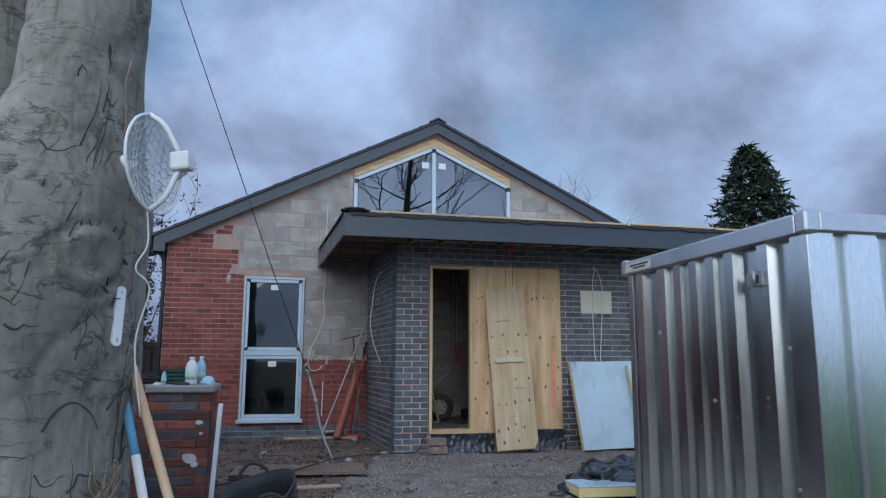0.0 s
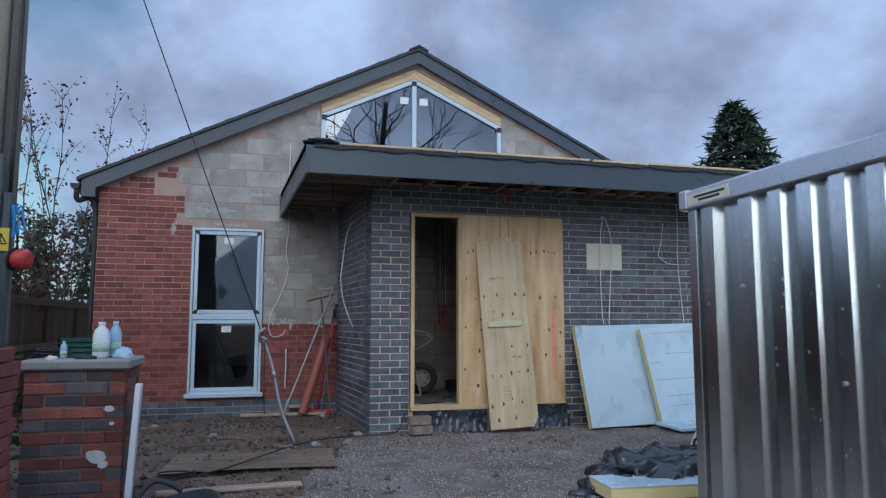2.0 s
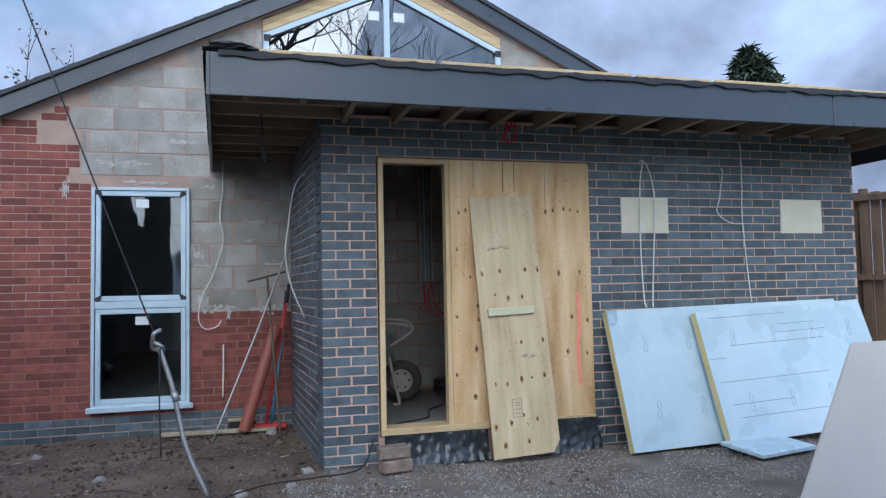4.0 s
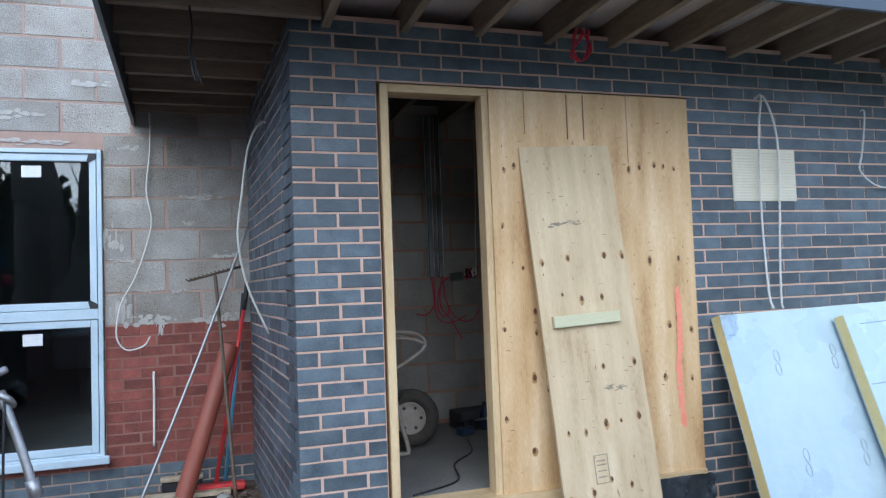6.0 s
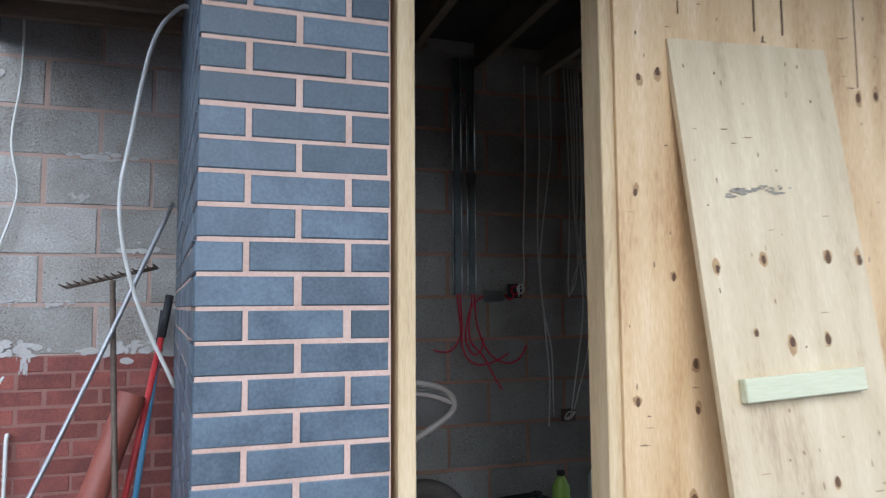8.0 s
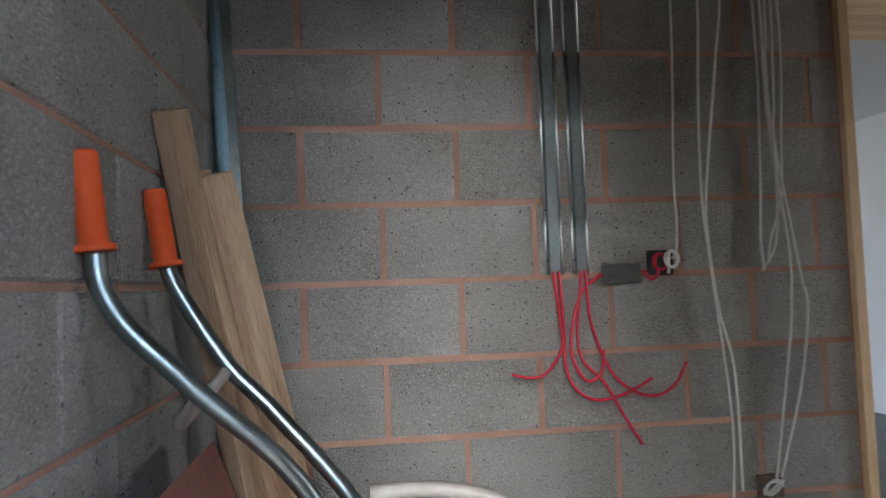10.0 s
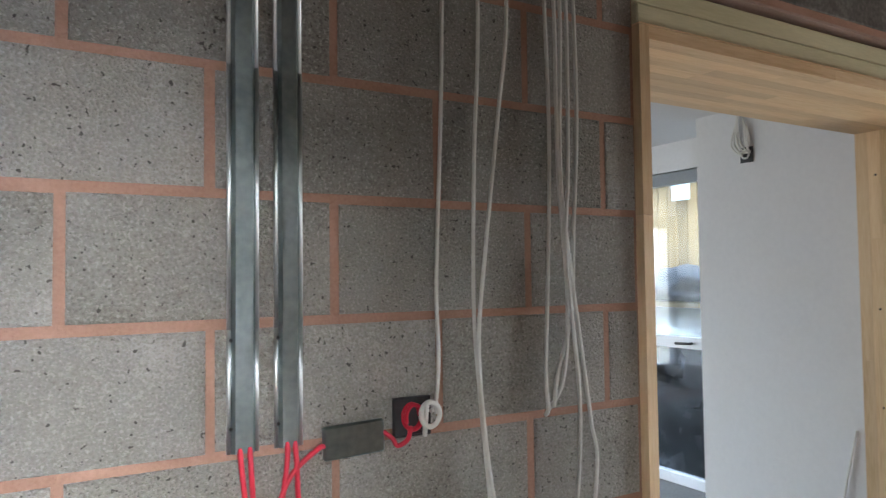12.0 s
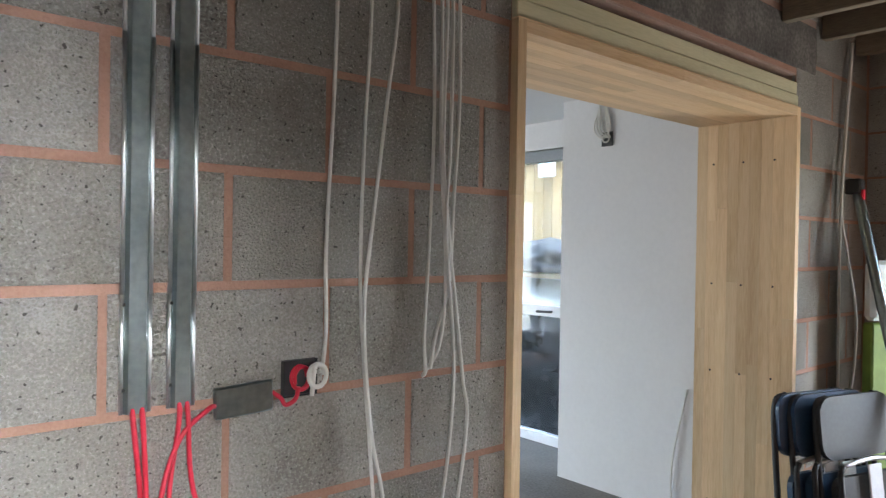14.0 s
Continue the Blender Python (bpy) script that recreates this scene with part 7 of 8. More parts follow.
YC = YB - 0.024
red = "red cable drooping from the steel capping"
for pts in (
    [(1.262, YB - 0.010, 1.425), (1.262, YC, 1.39), (1.275, YC, 1.26), (1.272, YC - 0.01, 1.19), (1.22, YC - 0.02, 1.125), (1.17, YC - 0.02, 1.115), (1.12, YC - 0.02, 1.127)],
    [(1.278, YB - 0.010, 1.425), (1.278, YC, 1.39), (1.285, YC, 1.25), (1.275, YC - 0.03, 1.15), (1.30, YC - 0.04, 1.08), (1.36, YC - 0.04, 1.045), (1.45, YC - 0.04, 1.06), (1.53, YC - 0.04, 1.10)],
    [(1.342, YB - 0.010, 1.425), (1.342, YC, 1.39), (1.325, YC, 1.25), (1.33, YC - 0.02, 1.16), (1.39, YC - 0.03, 1.09), (1.44, YC - 0.03, 1.0), (1.495, YC - 0.03, 0.91)],
    [(1.358, YB - 0.010, 1.425), (1.358, YC, 1.39), (1.37, YC, 1.25), (1.42, YC - 0.03, 1.11), (1.51, YC - 0.04, 1.05), (1.59, YC - 0.04, 1.07), (1.637, YC - 0.04, 1.14)],
    [(1.415, YB - 0.012, 1.40), (1.395, YC, 1.398), (1.345, YC, 1.355), (1.31, YC - 0.01, 1.27), (1.30, YC - 0.02, 1.17), (1.335, YC - 0.03, 1.10), (1.38, YC - 0.03, 1.12), (1.392, YC - 0.03, 1.185)],
    [(1.532, YB - 0.012, 1.412), (1.545, YC, 1.40), (1.556, YC, 1.385), (1.575, YC - 0.005, 1.395), (1.58, YC - 0.01, 1.42)],
):
    cable(red, pts, 0.0048, "cable_red", group="red cables on the block wall")
white = "white cable hanging down the block wall"
for pts in (
    [(1.672, YB - 0.012, 2.70), (1.665, YC, 2.30), (1.66, YC, 2.05), (1.645, YC, 1.70), (1.648, YC, 1.55), (1.635, YC - 0.01, 1.46), (1.62, YC - 0.015, 1.445)],
    [(1.75, YB - 0.012, 2.70), (1.752, YC, 2.25), (1.738, YC, 1.95), (1.732, YC, 1.65), (1.745, YC, 1.45), (1.765, YC, 1.25), (1.79, YC, 0.95), (1.78, YC, 0.70)],
    [(1.83, YB - 0.012, 2.70), (1.825, YC, 2.27), (1.80, YC, 2.05), (1.755, YC - 0.01, 1.75), (1.738, YC - 0.008, 1.55), (1.76, YC - 0.01, 1.30), (1.80, YC - 0.01, 1.10), (1.805, YC - 0.01, 0.75)],
    [(1.92, YB - 0.012, 2.70), (1.928, YC, 2.30), (1.935, YC, 2.0), (1.925, YC, 1.7), (1.915, YC, 1.5), (1.912, YC - 0.01, 1.42), (1.925, YB - 0.008, 1.40)],
    [(1.945, YB - 0.012, 2.70), (1.955, YC, 2.30), (1.95, YC - 0.01, 1.95), (1.97, YC - 0.01, 1.65), (1.955, YC - 0.01, 1.48), (1.925, YB - 0.008, 1.40)],
    [(1.965, YB - 0.012, 2.70), (1.972, YC, 2.30), (1.955, YC - 0.012, 1.95), (1.975, YC - 0.012, 1.75), (2.005, YC - 0.012, 1.55), (2.03, YC - 0.012, 1.38), (2.045, YC - 0.012, 1.28), (2.01, YC - 0.01, 1.05), (1.93, YC - 0.008, 0.78)],
    [(1.985, YB - 0.012, 2.70), (1.99, YC, 2.30), (1.975, YC - 0.015, 1.95), (1.965, YC - 0.015, 1.75), (1.995, YC - 0.015, 1.45), (1.99, YC - 0.012, 1.25), (1.96, YC - 0.01, 1.05), (1.915, YC - 0.008, 0.78)],
    [(2.01, YB - 0.012, 2.70), (2.012, YC, 2.31), (2.015, YC, 2.05), (2.0, YC, 1.8), (1.985, YC - 0.006, 1.62), (1.945, YC - 0.006, 1.5), (1.93, YC - 0.006, 1.42)],
):
    cable(white, pts, 0.0046, "cable_white", group="white cables on the block wall")
s2 = thing("back_box", "metal socket box low on the block wall with white cable ends", "socket box", (1.865, YB - 0.006, 0.715))
part("box", box(0, 0.085, -0.008, 0.004, 0, 0.07, 0.003), M["rust"], s2)
part("white_coil", tube([(0.042 + 0.03 * math.cos(a), -0.014 - 0.001 * i, 0.036 + 0.02 * math.sin(a * 1.3)) for i, a in enumerate(0.7 * q for q in range(18))], 0.0045, 6, 3), M["cable_white"], s2, "coiled white cable")
cable("black lead trailing over the concrete floor", [(0.6, 0.18, FLOOR + 0.006), (0.9, 0.35, FLOOR + 0.006), (1.0, 0.7, FLOOR + 0.006), (1.2, 0.95, FLOOR + 0.006), (1.3, 1.3, FLOOR + 0.006)], 0.006, "cable_black")

# wheelbarrow tipped up on its nose
wb = thing("wheelbarrow", "muddy wheelbarrow with orange grips tipped up against the wall", "wheelbarrow", (0, 0, 0))
h2 = [(0.325, 1.25, 1.58), (0.346, 1.25, 1.441), (0.37, 1.25, 1.385), (0.453, 1.25, 1.253), (0.544, 1.245, 1.155), (0.70, 1.23, 0.95), (0.80, 1.22, 0.62)]
h1 = [(0.315, 0.95, 1.56), (0.327, 0.95, 1.453), (0.336, 0.95, 1.398), (0.369, 0.96, 1.338), (0.451, 0.98, 1.25), (0.62, 1.04, 1.05), (0.78, 1.14, 0.62)]
for pts in (h1, h2):
    part("handle_tube", tube(pts[1:], 0.016, 10), M["galv"], wb, "bare steel handle tube")
    d = (Vector(pts[1]) - Vector(pts[0])).normalized()
    q = d.to_track_quat("Z", "Y").to_matrix().to_4x4()
    part("grip", lathe([(0.019, -0.005), (0.021, 0.0), (0.021, 0.125), (0.03, 0.13), (0.03, 0.138)], 16, m=Matrix.Translation(Vector(pts[1]) - d * 0.135) @ q), M["orange"], wb, "bright orange rubber grip")
part("brace", tube([(0.453, 1.25, 1.25), (0.40, 1.12, 1.18), (0.46, 0.99, 1.24)], 0.012, 8), M["muddy_steel"], wb)
part("leg", tube([(0.70, 1.1, 1.05), (0.80, 1.1, 1.05), (0.91, 1.1, 1.025), (0.955, 1.1, 0.965), (0.92, 1.1, 0.91), (0.76, 1.1, 0.815), (0.68, 1.12, 0.76)], 0.014, 8), M["muddy_steel"], wb, "bent tube leg")
part("leg", tube([(0.955, 1.1, 0.965), (0.85, 1.12, 1.0), (0.66, 1.14, 1.02)], 0.012, 8), M["muddy_steel"], wb)
part("nose_bar", tube([(0.72, 1.1, 0.70), (0.77, 1.09, 0.45), (0.81, 1.08, 0.27), (0.74, 1.06, 0.262)], 0.016, 8), M["muddy_steel"], wb)
wm = Matrix.Translation((0.86, 1.2, 0.465)) @ pose(0, 0, 0, 90, 0, -18)
ty = bmesh.new()
R, r = 0.145, 0.048
vv = [[ty.verts.new(wm @ Vector(((R + r * math.cos(b)) * math.cos(a), (R + r * math.cos(b)) * math.sin(a), r * 0.9 * math.sin(b)))) for b in (2 * math.pi * j / 12 for j in range(12))] for a in (2 * math.pi * i / 36 for i in range(36))]
for i in range(36):
    for j in range(12):
        ty.faces.new((vv[i][j], vv[(i + 1) % 36][j], vv[(i + 1) % 36][(j + 1) % 12], vv[i][(j + 1) % 12])).smooth = True
wh = part("tyre", ty, M["tyre"], wb, "dusty black tyre")
part("rim", lathe([(0.02, -0.03), (0.06, -0.02), (0.10, -0.028), (0.108, -0.035), (0.108, 0.035), (0.10, 0.028), (0.06, 0.02), (0.02, 0.03)], 24, m=wm), M["muddy_steel"], wh, "pale steel wheel rim")
for i in range(6):
    a = math.pi / 3 * i
    part("slot", lathe([(0.012, -0.001), (0.010, 0.001)], 8, m=wm @ Matrix.Translation((0.075 * math.cos(a), 0.075 * math.sin(a), 0.026))), M["gasket"], wh)
tray_bm = bmesh.new()
lo = [tray_bm.verts.new(p) for p in ((0.40, 0.86, 1.10), (0.40, 1.36, 1.10), (0.68, 1.32, 0.42), (0.68, 0.92, 0.42))]
hi = [tray_bm.verts.new(p) for p in ((0.325, 0.80, 0.95), (0.325, 1.42, 0.95), (0.44, 1.36, 0.32), (0.44, 0.88, 0.32))]
tray_bm.faces.new(lo)
for i in range(4):
    tray_bm.faces.new((lo[i], lo[(i + 1) % 4], hi[(i + 1) % 4], hi[i]))
bmesh.ops.recalc_face_normals(tray_bm, faces=tray_bm.faces)
bmesh.ops.solidify(tray_bm, geom=tray_bm.faces[:], thickness=0.003)
part("tray", tray_bm, M["red_dull"] if "red_dull" in M else M.setdefault("red_dull", surf("red_dull", [(0.16, 0.06, 0.045), (0.26, 0.10, 0.08)], 4, 40, (0.6, 0.85), 0.2)), wb, "dusty red steel tray")

# timbers and a steel stud in the corner
M["timber_brown"] = surf("timber_brown", [(0.17, 0.10, 0.058), (0.35, 0.235, 0.145), (0.47, 0.34, 0.225)], 3, 40, (0.65, 0.85), 0.2, 0.002, vary=0.22, stretch=(6, 6, 0.6))
for i, (a, b) in enumerate((((0.335, 1.33, 1.75), (0.50, 1.80, 0.27)), ((0.36, 1.40, 1.635), (0.58, 1.82, 0.27)), ((0.40, 1.42, 1.635), (0.65, 1.82, 0.27)))):
    a, b = Vector(a), Vector(b)
    d = b - a
    q = (-d).to_track_quat("Z", "Y").to_matrix().to_4x4()
    single("sawn_timber", box(-0.021, 0.021, -0.036, 0.036, 0, d.length, 0.003), M["timber_brown"], "length of sawn timber leaning in the block corner", "timber", Matrix.Translation(b) @ q, "timbers in the corner")
for a, b in (((0.33, 1.86, 2.45), (0.42, 1.90, 0.26)), ((0.36, 1.90, 1.35), (0.46, 1.91, 0.26))):
    a, b = Vector(a), Vector(b)
    d = b - a
    st = bmesh.new()
    for v in ((-0.035, 0.035, 0.0, 0.0012), (-0.035, -0.0338, -0.03, 0.0), (0.0338, 0.035, -0.03, 0.0)):
        bm_box(st, v[0], v[1], v[2], v[3], 0, d.length)
    single("steel_stud", st, M["galv"], "galvanised steel stud leaning in the corner", "steel stud", Matrix.Translation(b) @ (-d).to_track_quat("Z", "Y").to_matrix().to_4x4() @ pose(0, 0, 0, 0, 0, 20))

# clutter on the floor by the back wall
M["lime"] = surf("lime", [(0.30, 0.50, 0.08), (0.40, 0.60, 0.12)], 6, 40, (0.35, 0.5), 0.05)
M["navy"] = surf("navy", [(0.012, 0.02, 0.05), (0.03, 0.05, 0.10)], 6, 40, (0.35, 0.5), 0.05)
for x, y, h, r, c, lab in ((1.74, 1.72, 0.26, 0.045, "lime", "green plastic bottle standing on the concrete floor"), (1.98, 1.75, 0.30, 0.06, "milk", "white plastic bottle standing on the concrete floor"), (1.55, 1.6, 0.2, 0.05, "navy", "dark blue plastic bottle standing on the concrete floor")):
    b = thing("bottle", lab, "bottle", (x, y, FLOOR), "bottles on the porch floor")
    part("body", lathe([(r * 0.9, 0), (r, 0.012), (r, h * 0.7), (r * 0.45, h * 0.88), (r * 0.42, h * 0.92)], 18), M[c], b)
    part("cap", lathe([(r * 0.48, h * 0.915), (r * 0.48, h)], 14), M["gasket"], b)
kit = thing("power_tool", "dark cordless power tool lying on the floor", "power tool", pose(1.28, 1.45, FLOOR, 0, 0, 25))
kb = box(0, 0.20, -0.035, 0.035, 0.10, 0.17)
bmesh.ops.bevel(kb, geom=kb.edges[:], offset=0.015, segments=2, affect="EDGES", profile=0.5)
part("body", kb, M["gasket"], kit)
part("grip", box(0.05, 0.09, -0.02, 0.02, 0.05, 0.11, 0.008), M["gasket"], kit)
part("battery", box(0.01, 0.13, -0.04, 0.04, 0, 0.055, 0.01), M["navy"], kit, "dark blue battery")
kit2 = thing("tool_case", "black tool case on the concrete floor", "tool case", pose(1.36, 1.52, FLOOR, 0, 0, 10))
part("body", box(0.0, 0.34, 0.04, 0.26, 0, 0.14, 0.012), M["gasket"], kit2)
part("handle", tube([(0.1, 0.03, 0.08), (0.1, 0.0, 0.085), (0.22, 0.0, 0.085), (0.22, 0.03, 0.08)], 0.009, 8), M["steel"], kit2, "pale carry handle")

# folded chairs, ladder and green sheet by the far corner
M["chair_blue"] = surf("chair_blue", [(0.015, 0.04, 0.085), (0.03, 0.07, 0.13)], 4, 60, (0.3, 0.5), 0.05)
M["chair_black"] = surf("chair_black", [(0.012, 0.013, 0.016), (0.03, 0.032, 0.036)], 4, 60, (0.45, 0.65), 0.05)


def folding_chair(m, seat_mat, label):
    c = thing("folding_chair", label, "chair", m, "folded chairs by the wall")
    bk = box(-0.215, 0.215, -0.012, 0.012, 0.60, 0.85)
    bmesh.ops.bevel(bk, geom=[e for e in bk.edges if abs(e.verts[0].co.y - e.verts[1].co.y) > 0.01], offset=0.07, segments=5, affect="EDGES", profile=0.5)
    part("backrest", bk, M[seat_mat], c)
    st = box(-0.20, 0.20, -0.045, -0.02, 0.14, 0.54)
    bmesh.ops.bevel(st, geom=[e for e in st.edges if abs(e.verts[0].co.y - e.verts[1].co.y) > 0.01], offset=0.05, segments=4, affect="EDGES", profile=0.5)
    part("seat", st, M[seat_mat], c)
    for s in (-1, 1):
        part("leg", tube([(s * 0.21, 0.014, 0.0), (s * 0.215, 0.014, 0.5), (s * 0.205, 0.014, 0.80), (s * 0.14, 0.014, 0.845)], 0.012, 8), M["chair_black"], c)
        part("leg", tube([(s * 0.17, -0.055, 0.02), (s * 0.185, -0.055, 0.5), (s * 0.16, -0.05, 0.585)], 0.011, 8), M["chair_black"], c)
    part("stretcher", tube([(-0.16, -0.05, 0.585), (0, -0.052, 0.60), (0.16, -0.05, 0.585)], 0.010, 8), M["steel"], c)
    part("stretcher", tube([(-0.17, -0.055, 0.10), (0.17, -0.055, 0.10)], 0.010, 8, 1), M["chair_black"], c)
    part("hinge_strap", box(-0.03, 0.05, -0.066, -0.058, 0.28, 0.58, 0.003), M["sticker"], c, "torn pale sticker strip")
    return c


CH = Matrix.Translation((4.00, 1.63, FLOOR + 0.03)) @ pose(0, 0, 0, -7, 0, -16)
folding_chair(CH, "chair_black", "folded black plastic chair leaning against the wall")
folding_chair(Matrix.Translation((3.955, 1.71, FLOOR + 0.03)) @ pose(0, 0, 0, -7, 0, -16), "chair_blue", "folded dark blue plastic chair behind another chair")
folding_chair(Matrix.Translation((3.92, 1.78, FLOOR + 0.03)) @ pose(0, 0, 0, -5, 0, -16), "chair_blue", "folded dark blue plastic chair against the doorway lining")
gs = thing("green_sheet", "lime green and clear plastic wrapped pack leaning in the corner", "pack", pose(4.47, 1.73, FLOOR, 0, 0, 62))
M["pack_green"] = surf("pack_green", [(0.13, 0.20, 0.035), (0.20, 0.30, 0.06)], 6, 30, (0.35, 0.6), 0.15)
part("pack", box(-0.03, 0.03, -0.12, 0.12, 0, 1.14, 0.008), M["pack_green"], gs)
part("wrap", box(-0.034, 0.034, -0.124, 0.124, 1.15, 1.42, 0.02), M["milk"], gs, "crumpled pale film")
lad = thing("prop_pole", "aluminium telescopic prop leaning in the corner", "prop", (0, 0, 0))
part("tube", tube([(4.395, 1.85, 1.99), (4.30, 1.70, 1.43), (4.10, 1.37, FLOOR)], 0.022, 12), M["galv"], lad)
part("head", box(4.365, 4.425, 1.825, 1.895, 1.97, 2.04, 0.008), M["gasket"], lad, "black plastic head")
part("button", box(4.375, 4.40, 1.815, 1.828, 1.94, 1.99, 0.003), M["cable_red"], lad, "red release button")
cable("grey cable hanging by the far corner", [(4.52, YC, 2.70), (4.46, YC, 2.3), (4.42, YC, 1.9), (4.42, YC, 1.5), (4.40, YC - 0.01, 1.0), (4.40, YC - 0.01, 0.4)], 0.007)
cable("grey cable hanging by the far corner", [(4.53, YC, 2.70), (4.47, YC, 2.3), (4.43, YC, 1.9), (4.48, YC - 0.01, 1.7), (4.58, YC - 0.02, 1.4), (4.55, YC - 0.02, 1.1), (4.45, YC - 0.01, 0.9)], 0.007)

# ---- room beyond the lining ----
for j in range(4):
    cb1 = bmesh.new()
    o = 0.02 * j
    tube([(4.335, 3.23 + o * 0.4, 2.62), (4.325, 3.24, 2.55), (4.325, 3.28 - o, 2.42), (4.325, 3.22 - o, 2.36), (4.325, 3.16 + o * 0.5, 2.42), (4.325, 3.2, 2.56)], 0.005, 6, 5, cb1)
    single("hanging_cable", cb1, M["cable_white"], "looped white cable hanging on the plasterboard", "cable", group="cables on the plasterboard")
bx = thing("back_box", "small open socket box in the plasterboard", "socket box", (4.333, 3.15, 2.31))
part("box", box(0, 0.005, 0, 0.08, 0, 0.085, 0.002), M["gasket"], bx)
part("cable_end", tube([(-0.006 - 0.001 * i, 0.04 + 0.022 * math.cos(a), 0.043 + 0.022 * math.sin(a)) for i, a in enumerate(0.8 * q for q in range(12))], 0.005, 6, 3), M["cable_white"], bx)
cable("thin white cable down the plasterboard", [(4.333, 2.64, 0.95), (4.33, 2.66, 0.85), (4.325, 2.71, 0.6), (4.325, 2.725, 0.4), (4.325, 2.70, 0.26)], 0.005)
gd = tagged(new("door_1"), "grey framed glazed door to the side passage", kind="structure")
M["frame_grey"] = surf("frame_grey", [(0.20, 0.22, 0.24), (0.26, 0.28, 0.30)], 3, 60, (0.35, 0.5), 0.03)
DY0, DY1 = 3.62, 4.75
for nm, a in (("frame_left", (DY0, DY0 + 0.06, FLOOR, 2.415)), ("frame_right", (DY1 - 0.06, DY1, FLOOR, 2.415)), ("frame_top", (DY0 + 0.06, DY1 - 0.06, 2.33, 2.415)), ("threshold", (DY0 + 0.06, DY1 - 0.06, FLOOR, FLOOR + 0.07)), ("mid_rail", (DY0 + 0.06, DY1 - 0.06, 1.19, 1.27))):
    part(nm, box(4.815, 4.885, a[0], a[1], a[2], a[3], 0.004), M["white_upvc"] if nm in ("threshold", "mid_rail") else M["frame_grey"], gd)
for a, b in ((FLOOR + 0.07, 1.19), (1.27, 2.33)):
    p = part("pane", box(4.845, 4.851, DY0 + 0.06, DY1 - 0.06, a, b), M["glass_tint"], gd)
    p.visible_shadow = False
part("door_handle", tube([(4.81, 4.0, 1.23), (4.78, 4.0, 1.23), (4.78, 4.12, 1.225)], 0.009, 8), M["gasket"], gd, "black lever handle")
M["paper_blue"] = surf("paper_blue", [(0.36, 0.52, 0.62), (0.46, 0.62, 0.70)], 8, 50, (0.6, 0.8), 0.05)
single("blue_notice", box(0, 0.006, 0, 0.22, 0, 0.2, 0.001), M["paper_blue"], "small pale blue notice on the side fence", "notice", (6.40, 5.34, 2.42))
pk = thing("wrapped_pallet", "pallet stack wrapped in black and clear polythene", "pallet", (5.9, 4.9, -0.05))
part("lower_wrap", heap(0.55, 1.2, 1.0, 6.0, 5, 0.25), M["polythene"], pk, "crumpled black polythene")
part("upper_wrap", heap(0.5, 1.1, 0.25, 12.0, 4, 0.3), M["milk"], pk, "pale film wrap").location = (0, 0, 1.2)
part("top_wrap", heap(0.5, 1.0, 0.22, 15.0, 4, 0.3), M["rubber"], pk, "dark sheet over the top").location = (0, 0, 1.55)
part("board", box(-0.45, 0.45, -1.0, 1.0, 1.48, 1.52, 0.004), M["timber_x"], pk, "pale board between the wraps")

# ---- bricks and blocks, laid last ----
random.seed(41)
HEAD = 2.40
holes_front = [(DOOR[0], DOOR[1], -1, DOOR[3] + 0.003)]
rows = bond(0.1075, PX, -0.075, 2.70, 0.075, 0.225, 0.1125, 0.22, HEAD - 3.0, holes_front)
# the corner bricks show a head or a stretcher in turn
short = {round(z, 3) for x, z, l in rows if x < 0.13 and l > 0.15}
front = [r for r in rows if not (r[0] < 0.13 and r[2] < 0.15)]
front = [(0.0, z, 0.1025 if z in short else 0.215) for z in sorted({round(r[1], 3) for r in rows})] + front
lay(front, wall_porch_front, M["blue_brick"], M["blue_brick_far"], "brick", FRONT, lambda x, z: x < 0.45 or (2.2 < x < 3.6 and z > 0.9), limit=300)
# side wall of the porch, facing -x: its own x runs from the house wall to the corner
L = math.hypot(YW, side_x(YW))
face = Matrix.Translation((side_x(YW), YW, 0)) @ Matrix.Rotation(math.atan2(-YW, -side_x(YW)), 4, "Z")
side = []
for i in range(-1, 37):
    z = -0.075 + i * 0.075 + 0.005
    if z + 0.07 > 2.72:
        continue
    odd = round((HEAD - (z - 0.005)) / 0.075) % 2
    x = L
    l = 0.215 if odd else 0.1025
    side.append((x - l, z, l))
    x -= l + 0.01
    while x > 0.03:
        l = min(0.215, x)
        side.append((x - l, z, l))
        x -= l + 0.01
lay(side, wall_porch_side, M["blue_brick"], M["blue_brick_far"], "brick", face, lambda x, z: z > 0.15, limit=300)

# house front: red brick at the corner and below, blue bricks at the foot, grey blocks for the rest
FW = Matrix.Translation((0, YW, 0))
win_hole = (WIN[0] - 0.005, WIN[1] + 0.005, WIN[2] - 0.03, WIN[3] + 0.005)
tooth = lambda z: -2.02 if z < 2.40 else (-2.22 if z < 2.60 else (-2.12 if z < 2.80 else (-2.50 if z < 2.99 else -2.22)))
BZ = 1.145
red_rows = [r for r in bond(HX0, 0.0, 0.17, 3.2, 0.075, 0.225, 0.1125, HX0, 0.17, [win_hole])]
red_keep = []
for x, z, l in red_rows:
    lim = tooth(z + 0.03) if z > BZ - 0.03 else 0.0
    if x >= lim - 0.04:
        continue
    l = min(l, lim - x)
    top = roofline(x if x < RIDGE_X else x + l)
    if l > 0.03 and z + 0.07 < top:
        red_keep.append((x, z, l))
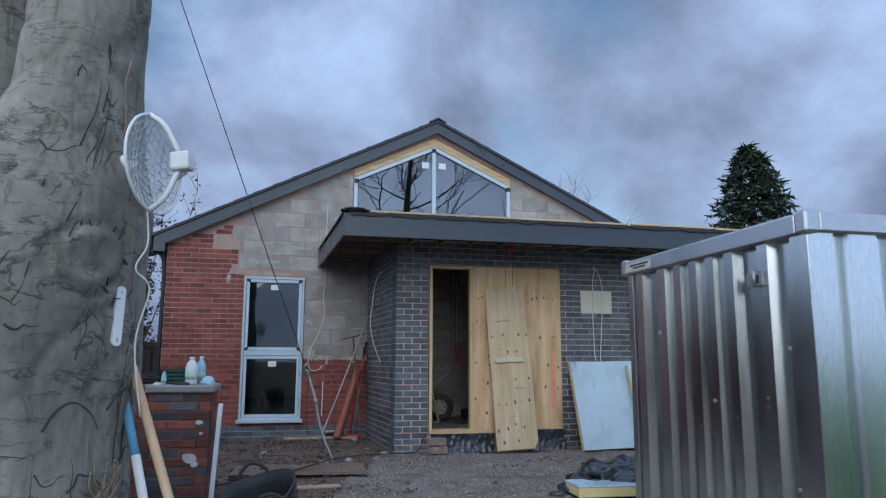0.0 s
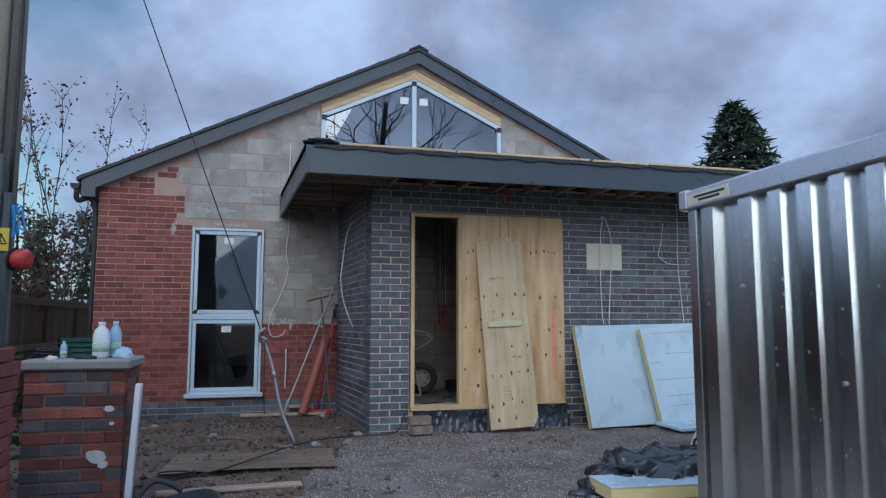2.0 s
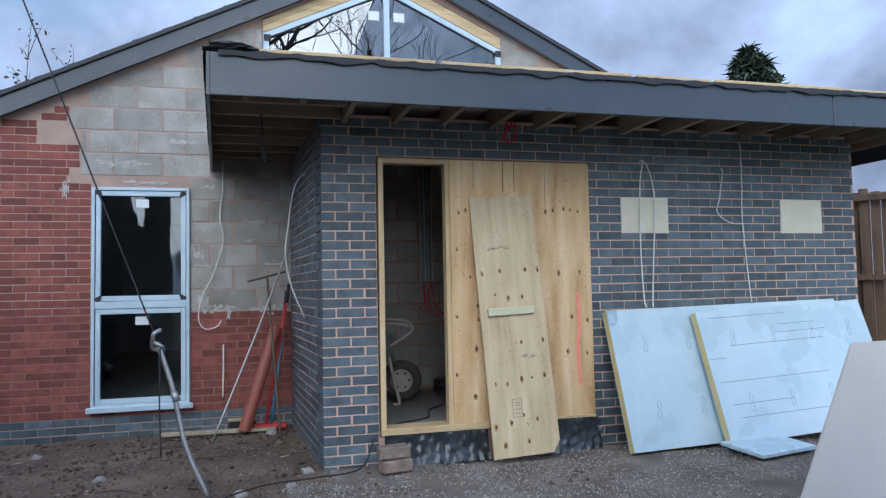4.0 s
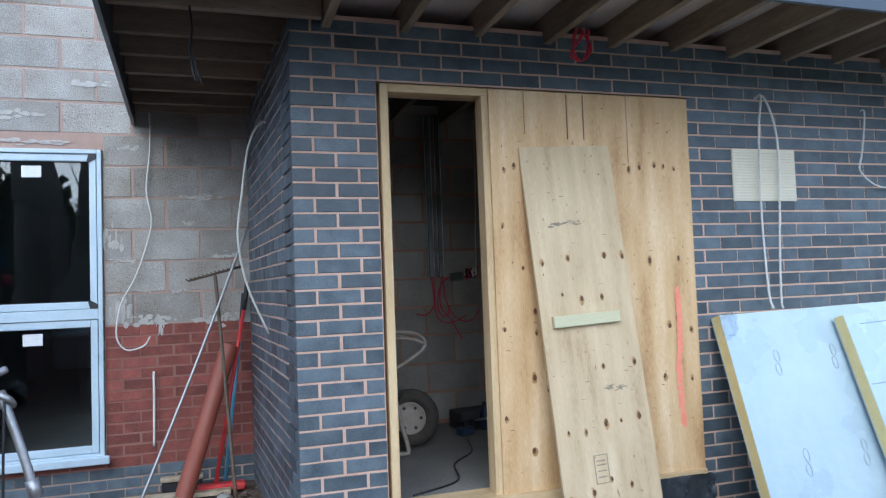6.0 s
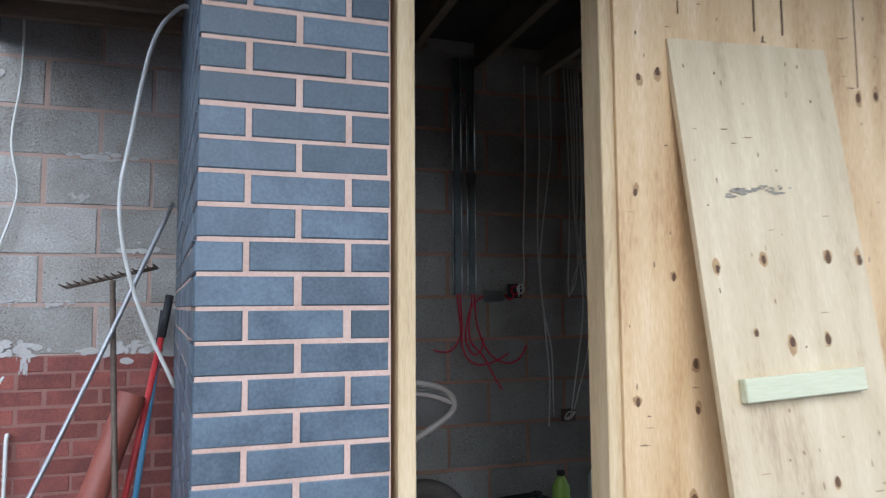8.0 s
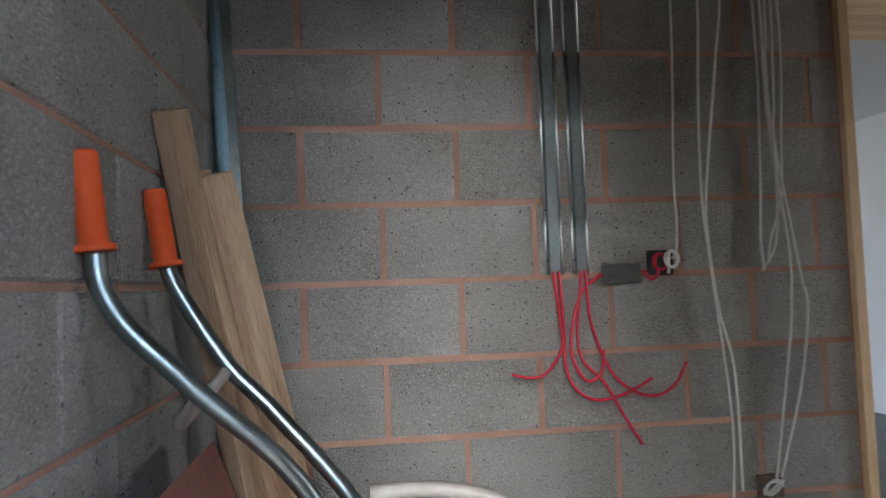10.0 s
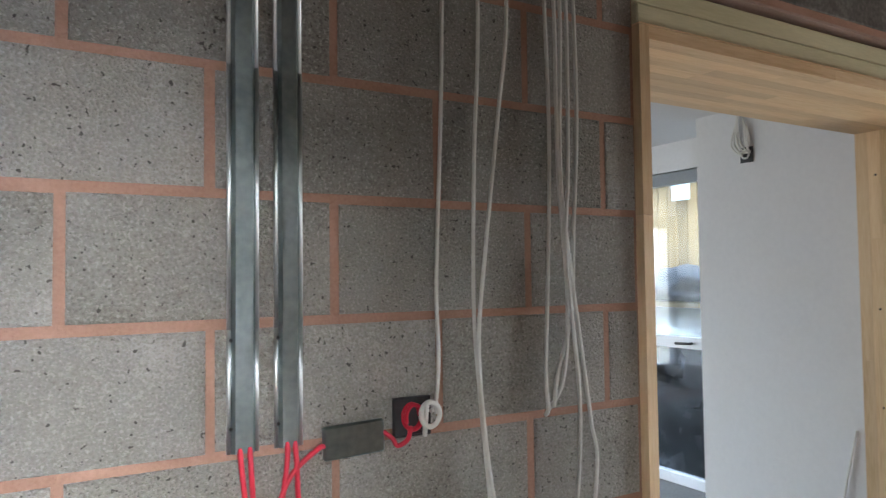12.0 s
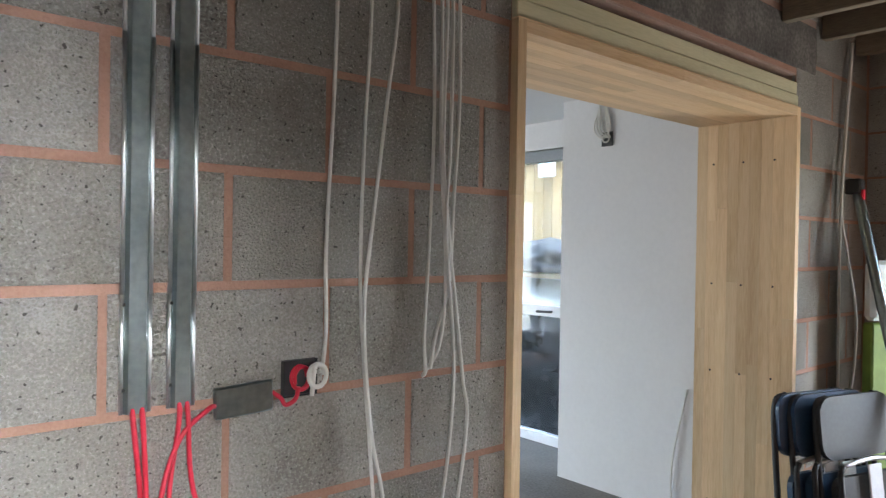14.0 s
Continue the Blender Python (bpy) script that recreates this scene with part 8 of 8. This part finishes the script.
part("red_mortar", slices([HX0 + 0.004, WIN[0] - 0.004, WIN[1] + 0.004, -0.004], k(0.165), lambda x: BZ, [(WIN[0] - 0.004, WIN[1] + 0.004, k(WIN[2] - 0.03), k(3))], YW + 0.002, YW + 0.02), M["mortar_red"], wall_front, "reddened mortar")
lay(red_keep, wall_front, M["red_brick"], M["red_brick_far"], "brick", FW, lambda x, z: z > 0.6 and (x < -1.9 or x > -1.2), limit=300)
blue = bond(HX0, 0.0, -0.13, 0.165, 0.075, 0.225, 0.1125, HX0, -0.13, [])
lay([r for r in blue if r[1] < 0.15], wall_front, M["blue_brick"], M["blue_brick_far"], "plinth_brick", FW, lambda x, z: True, limit=120)


def block_rows(x0, x1, z0, z1, ref_x, ref_z, holes):
    return bond(x0, x1, z0, z1, 0.225, 0.45, 0.225, ref_x, ref_z, holes, 0.011)


gwh = lambda x: gw_top(x) + 0.16
ob_blocks = []
for x, z, l in block_rows(HX0, HX1, BZ, 4.9, -0.70, BZ - 0.225, [win_hole, (0.0, PX, -1, 2.72), (HX0, -2.02, BZ - 0.1, 2.38)]):
    a, b = x, x + l
    for lo, hi in ((z, z + 0.214),):
        lim = max(tooth(z + 0.03), tooth(z + 0.19)) if z < 3.0 else HX0
        a = max(a, lim + 0.01)
        ta, tb = roofline(a), roofline(b)
        if b - a < 0.03 or min(ta, tb) < z + 0.05:
            continue
        if z + 0.2 > 2.95 and a < gw[1] and b > gw[0]:
            if a < gw[0] - 0.04:
                b = gw[0] - 0.005
            elif b > gw[1] + 0.04:
                a = gw[1] + 0.005
            else:
                continue
        ob_blocks.append((a, z, b - a))
PIECE_H = 0.214
lay([r for r in ob_blocks if min(roofline(r[0]), roofline(r[0] + r[2])) > r[1] + 0.23], wall_front, M["block"], M["block"], "block", FW, lambda x, z: True, 0.05, PIECE_H, 0.006, 300, 0.002)
cut_bm = bmesh.new()
for x, z, l in ob_blocks:
    ta, tb = roofline(x), roofline(x + l)
    if min(ta, tb) <= z + 0.23:
        prism([(x, z), (x + l, z), (x + l, min(z + PIECE_H, tb - 0.01)), (x, min(z + PIECE_H, ta - 0.01))], YW, YW + 0.03, cut_bm)
part("cut_block", cut_bm, M["block"], wall_front, kind="stuff")
M["efflor"] = surf("efflor", [(0.36, 0.335, 0.31), (0.50, 0.475, 0.445)], 20, 90, (0.85, 0.95), 0.3)
for x, z, w, h in ((-1.55, 2.43, 0.30, 0.028), (-0.93, 2.40, 0.10, 0.03), (-0.98, 1.60, 0.10, 0.02), (-0.62, 1.375, 0.10, 0.018), (-0.85, 1.38, 0.08, 0.014), (-0.75, 1.12, 0.035, 0.09), (-2.25, 2.38, 0.05, 0.1), (-0.55, 1.86, 0.06, 0.03), (-0.35, 1.165, 0.28, 0.05), (-0.80, 1.17, 0.22, 0.05), (-1.08, 1.75, 0.12, 0.12), (-0.48, 2.05, 0.2, 0.03), (-1.0, 1.25, 0.14, 0.12), (-0.3, 1.62, 0.16, 0.03), (-1.7, 2.62, 0.3, 0.04), (-1.2, 2.85, 0.25, 0.03)):
    smear = bmesh.new()
    for i in range(26):
        g = random.gauss(0, 0.35)
        disc(x + g * w, z + random.gauss(0, 0.35) * h, w * random.uniform(0.04, 0.16), h * random.uniform(0.12, 0.4), YW - 0.0035 - 0.0001 * i, smear, 9)
    part("mortar_smear", smear, M["efflor"], wall_front, "pale streaked mortar smear")

# block faces inside the porch
def set_part(name, rows, parent, face, mat="block_in", limit=300):
    lay(rows, parent, M[mat], M[mat], name, face, lambda x, z: True, 0.02, PIECE_H, 0.0055, limit, 0.0008)


M["lintel"] = surf("lintel", [(0.05, 0.045, 0.04), (0.12, 0.11, 0.10), (0.24, 0.225, 0.205)], 5, 70, (0.8, 0.95), 0.5, 0.005)
wall_in = structure("wall_porch_back_face", slices([0.303, OPEN[0], OPEN[1], 4.797], k(FLOOR + 0.002), k(2.70), [(OPEN[0], OPEN[1], k(FLOOR), k(OPEN[3] + 0.008))], YW + 0.0022, YW + 0.0036), M["mortar_orange"], "grey concrete block wall with orange mortar")
set_part("block", block_rows(0.30, 4.80, FLOOR, 2.70, 1.44, 1.627 - 0.45, [(OPEN[0], OPEN[1], -1, OPEN[3] + 0.005), (OPEN[0] - 0.2, OPEN[1] + 0.2, 2.52, 2.70)]), wall_in, FW)
part("lintel", box(OPEN[0] - 0.19, OPEN[1] + 0.19, YW - 0.004, YW + 0.003, 2.49, 2.695, 0.002), M["lintel"], wall_in, "stained dark concrete lintel")
left_in = structure("wall_porch_left_face", box(0.3005, 0.302, 0.302, YW, FLOOR + 0.002, 2.70), M["mortar_orange"], "grey concrete block wall with dark orange mortar")
LF = Matrix.Translation((0.302, 0.302, 0)) @ Matrix.Rotation(radians(90), 4, "Z") @ Matrix.Translation((0, -0.0065, 0))
set_part("block", block_rows(0.0, YW - 0.31, FLOOR, 2.70, 0.13, 1.627 - 0.45, []), left_in, LF)
rb2 = bmesh.new()
for y0, y1, z0, z1 in ((0.302, END[0], FLOOR + 0.002, 2.70), (END[1], YW, FLOOR + 0.002, 2.70), (END[0], END[1], END[2], 2.70)):
    bm_box(rb2, 4.797, 4.799, y0, y1, z0, z1)
right_in = structure("wall_porch_right_face", rb2, M["mortar_orange"])
RF = Matrix.Translation((4.797, YW, 0)) @ SIDE @ Matrix.Translation((0, -0.0065, 0))
set_part("block", block_rows(0.01, YW - 0.31, FLOOR, 2.70, 0.2, 1.627 - 0.45, [(YW - END[1], YW - END[0], -1, END[2])]), right_in, RF)
front_in = structure("wall_porch_front_face", slices([0.303, DOOR[0], DOOR[1], 4.797], k(FLOOR + 0.002), k(2.70), [(DOOR[0], DOOR[1], k(FLOOR), k(DOOR[3]))], 0.3005, 0.302), M["mortar_orange"])
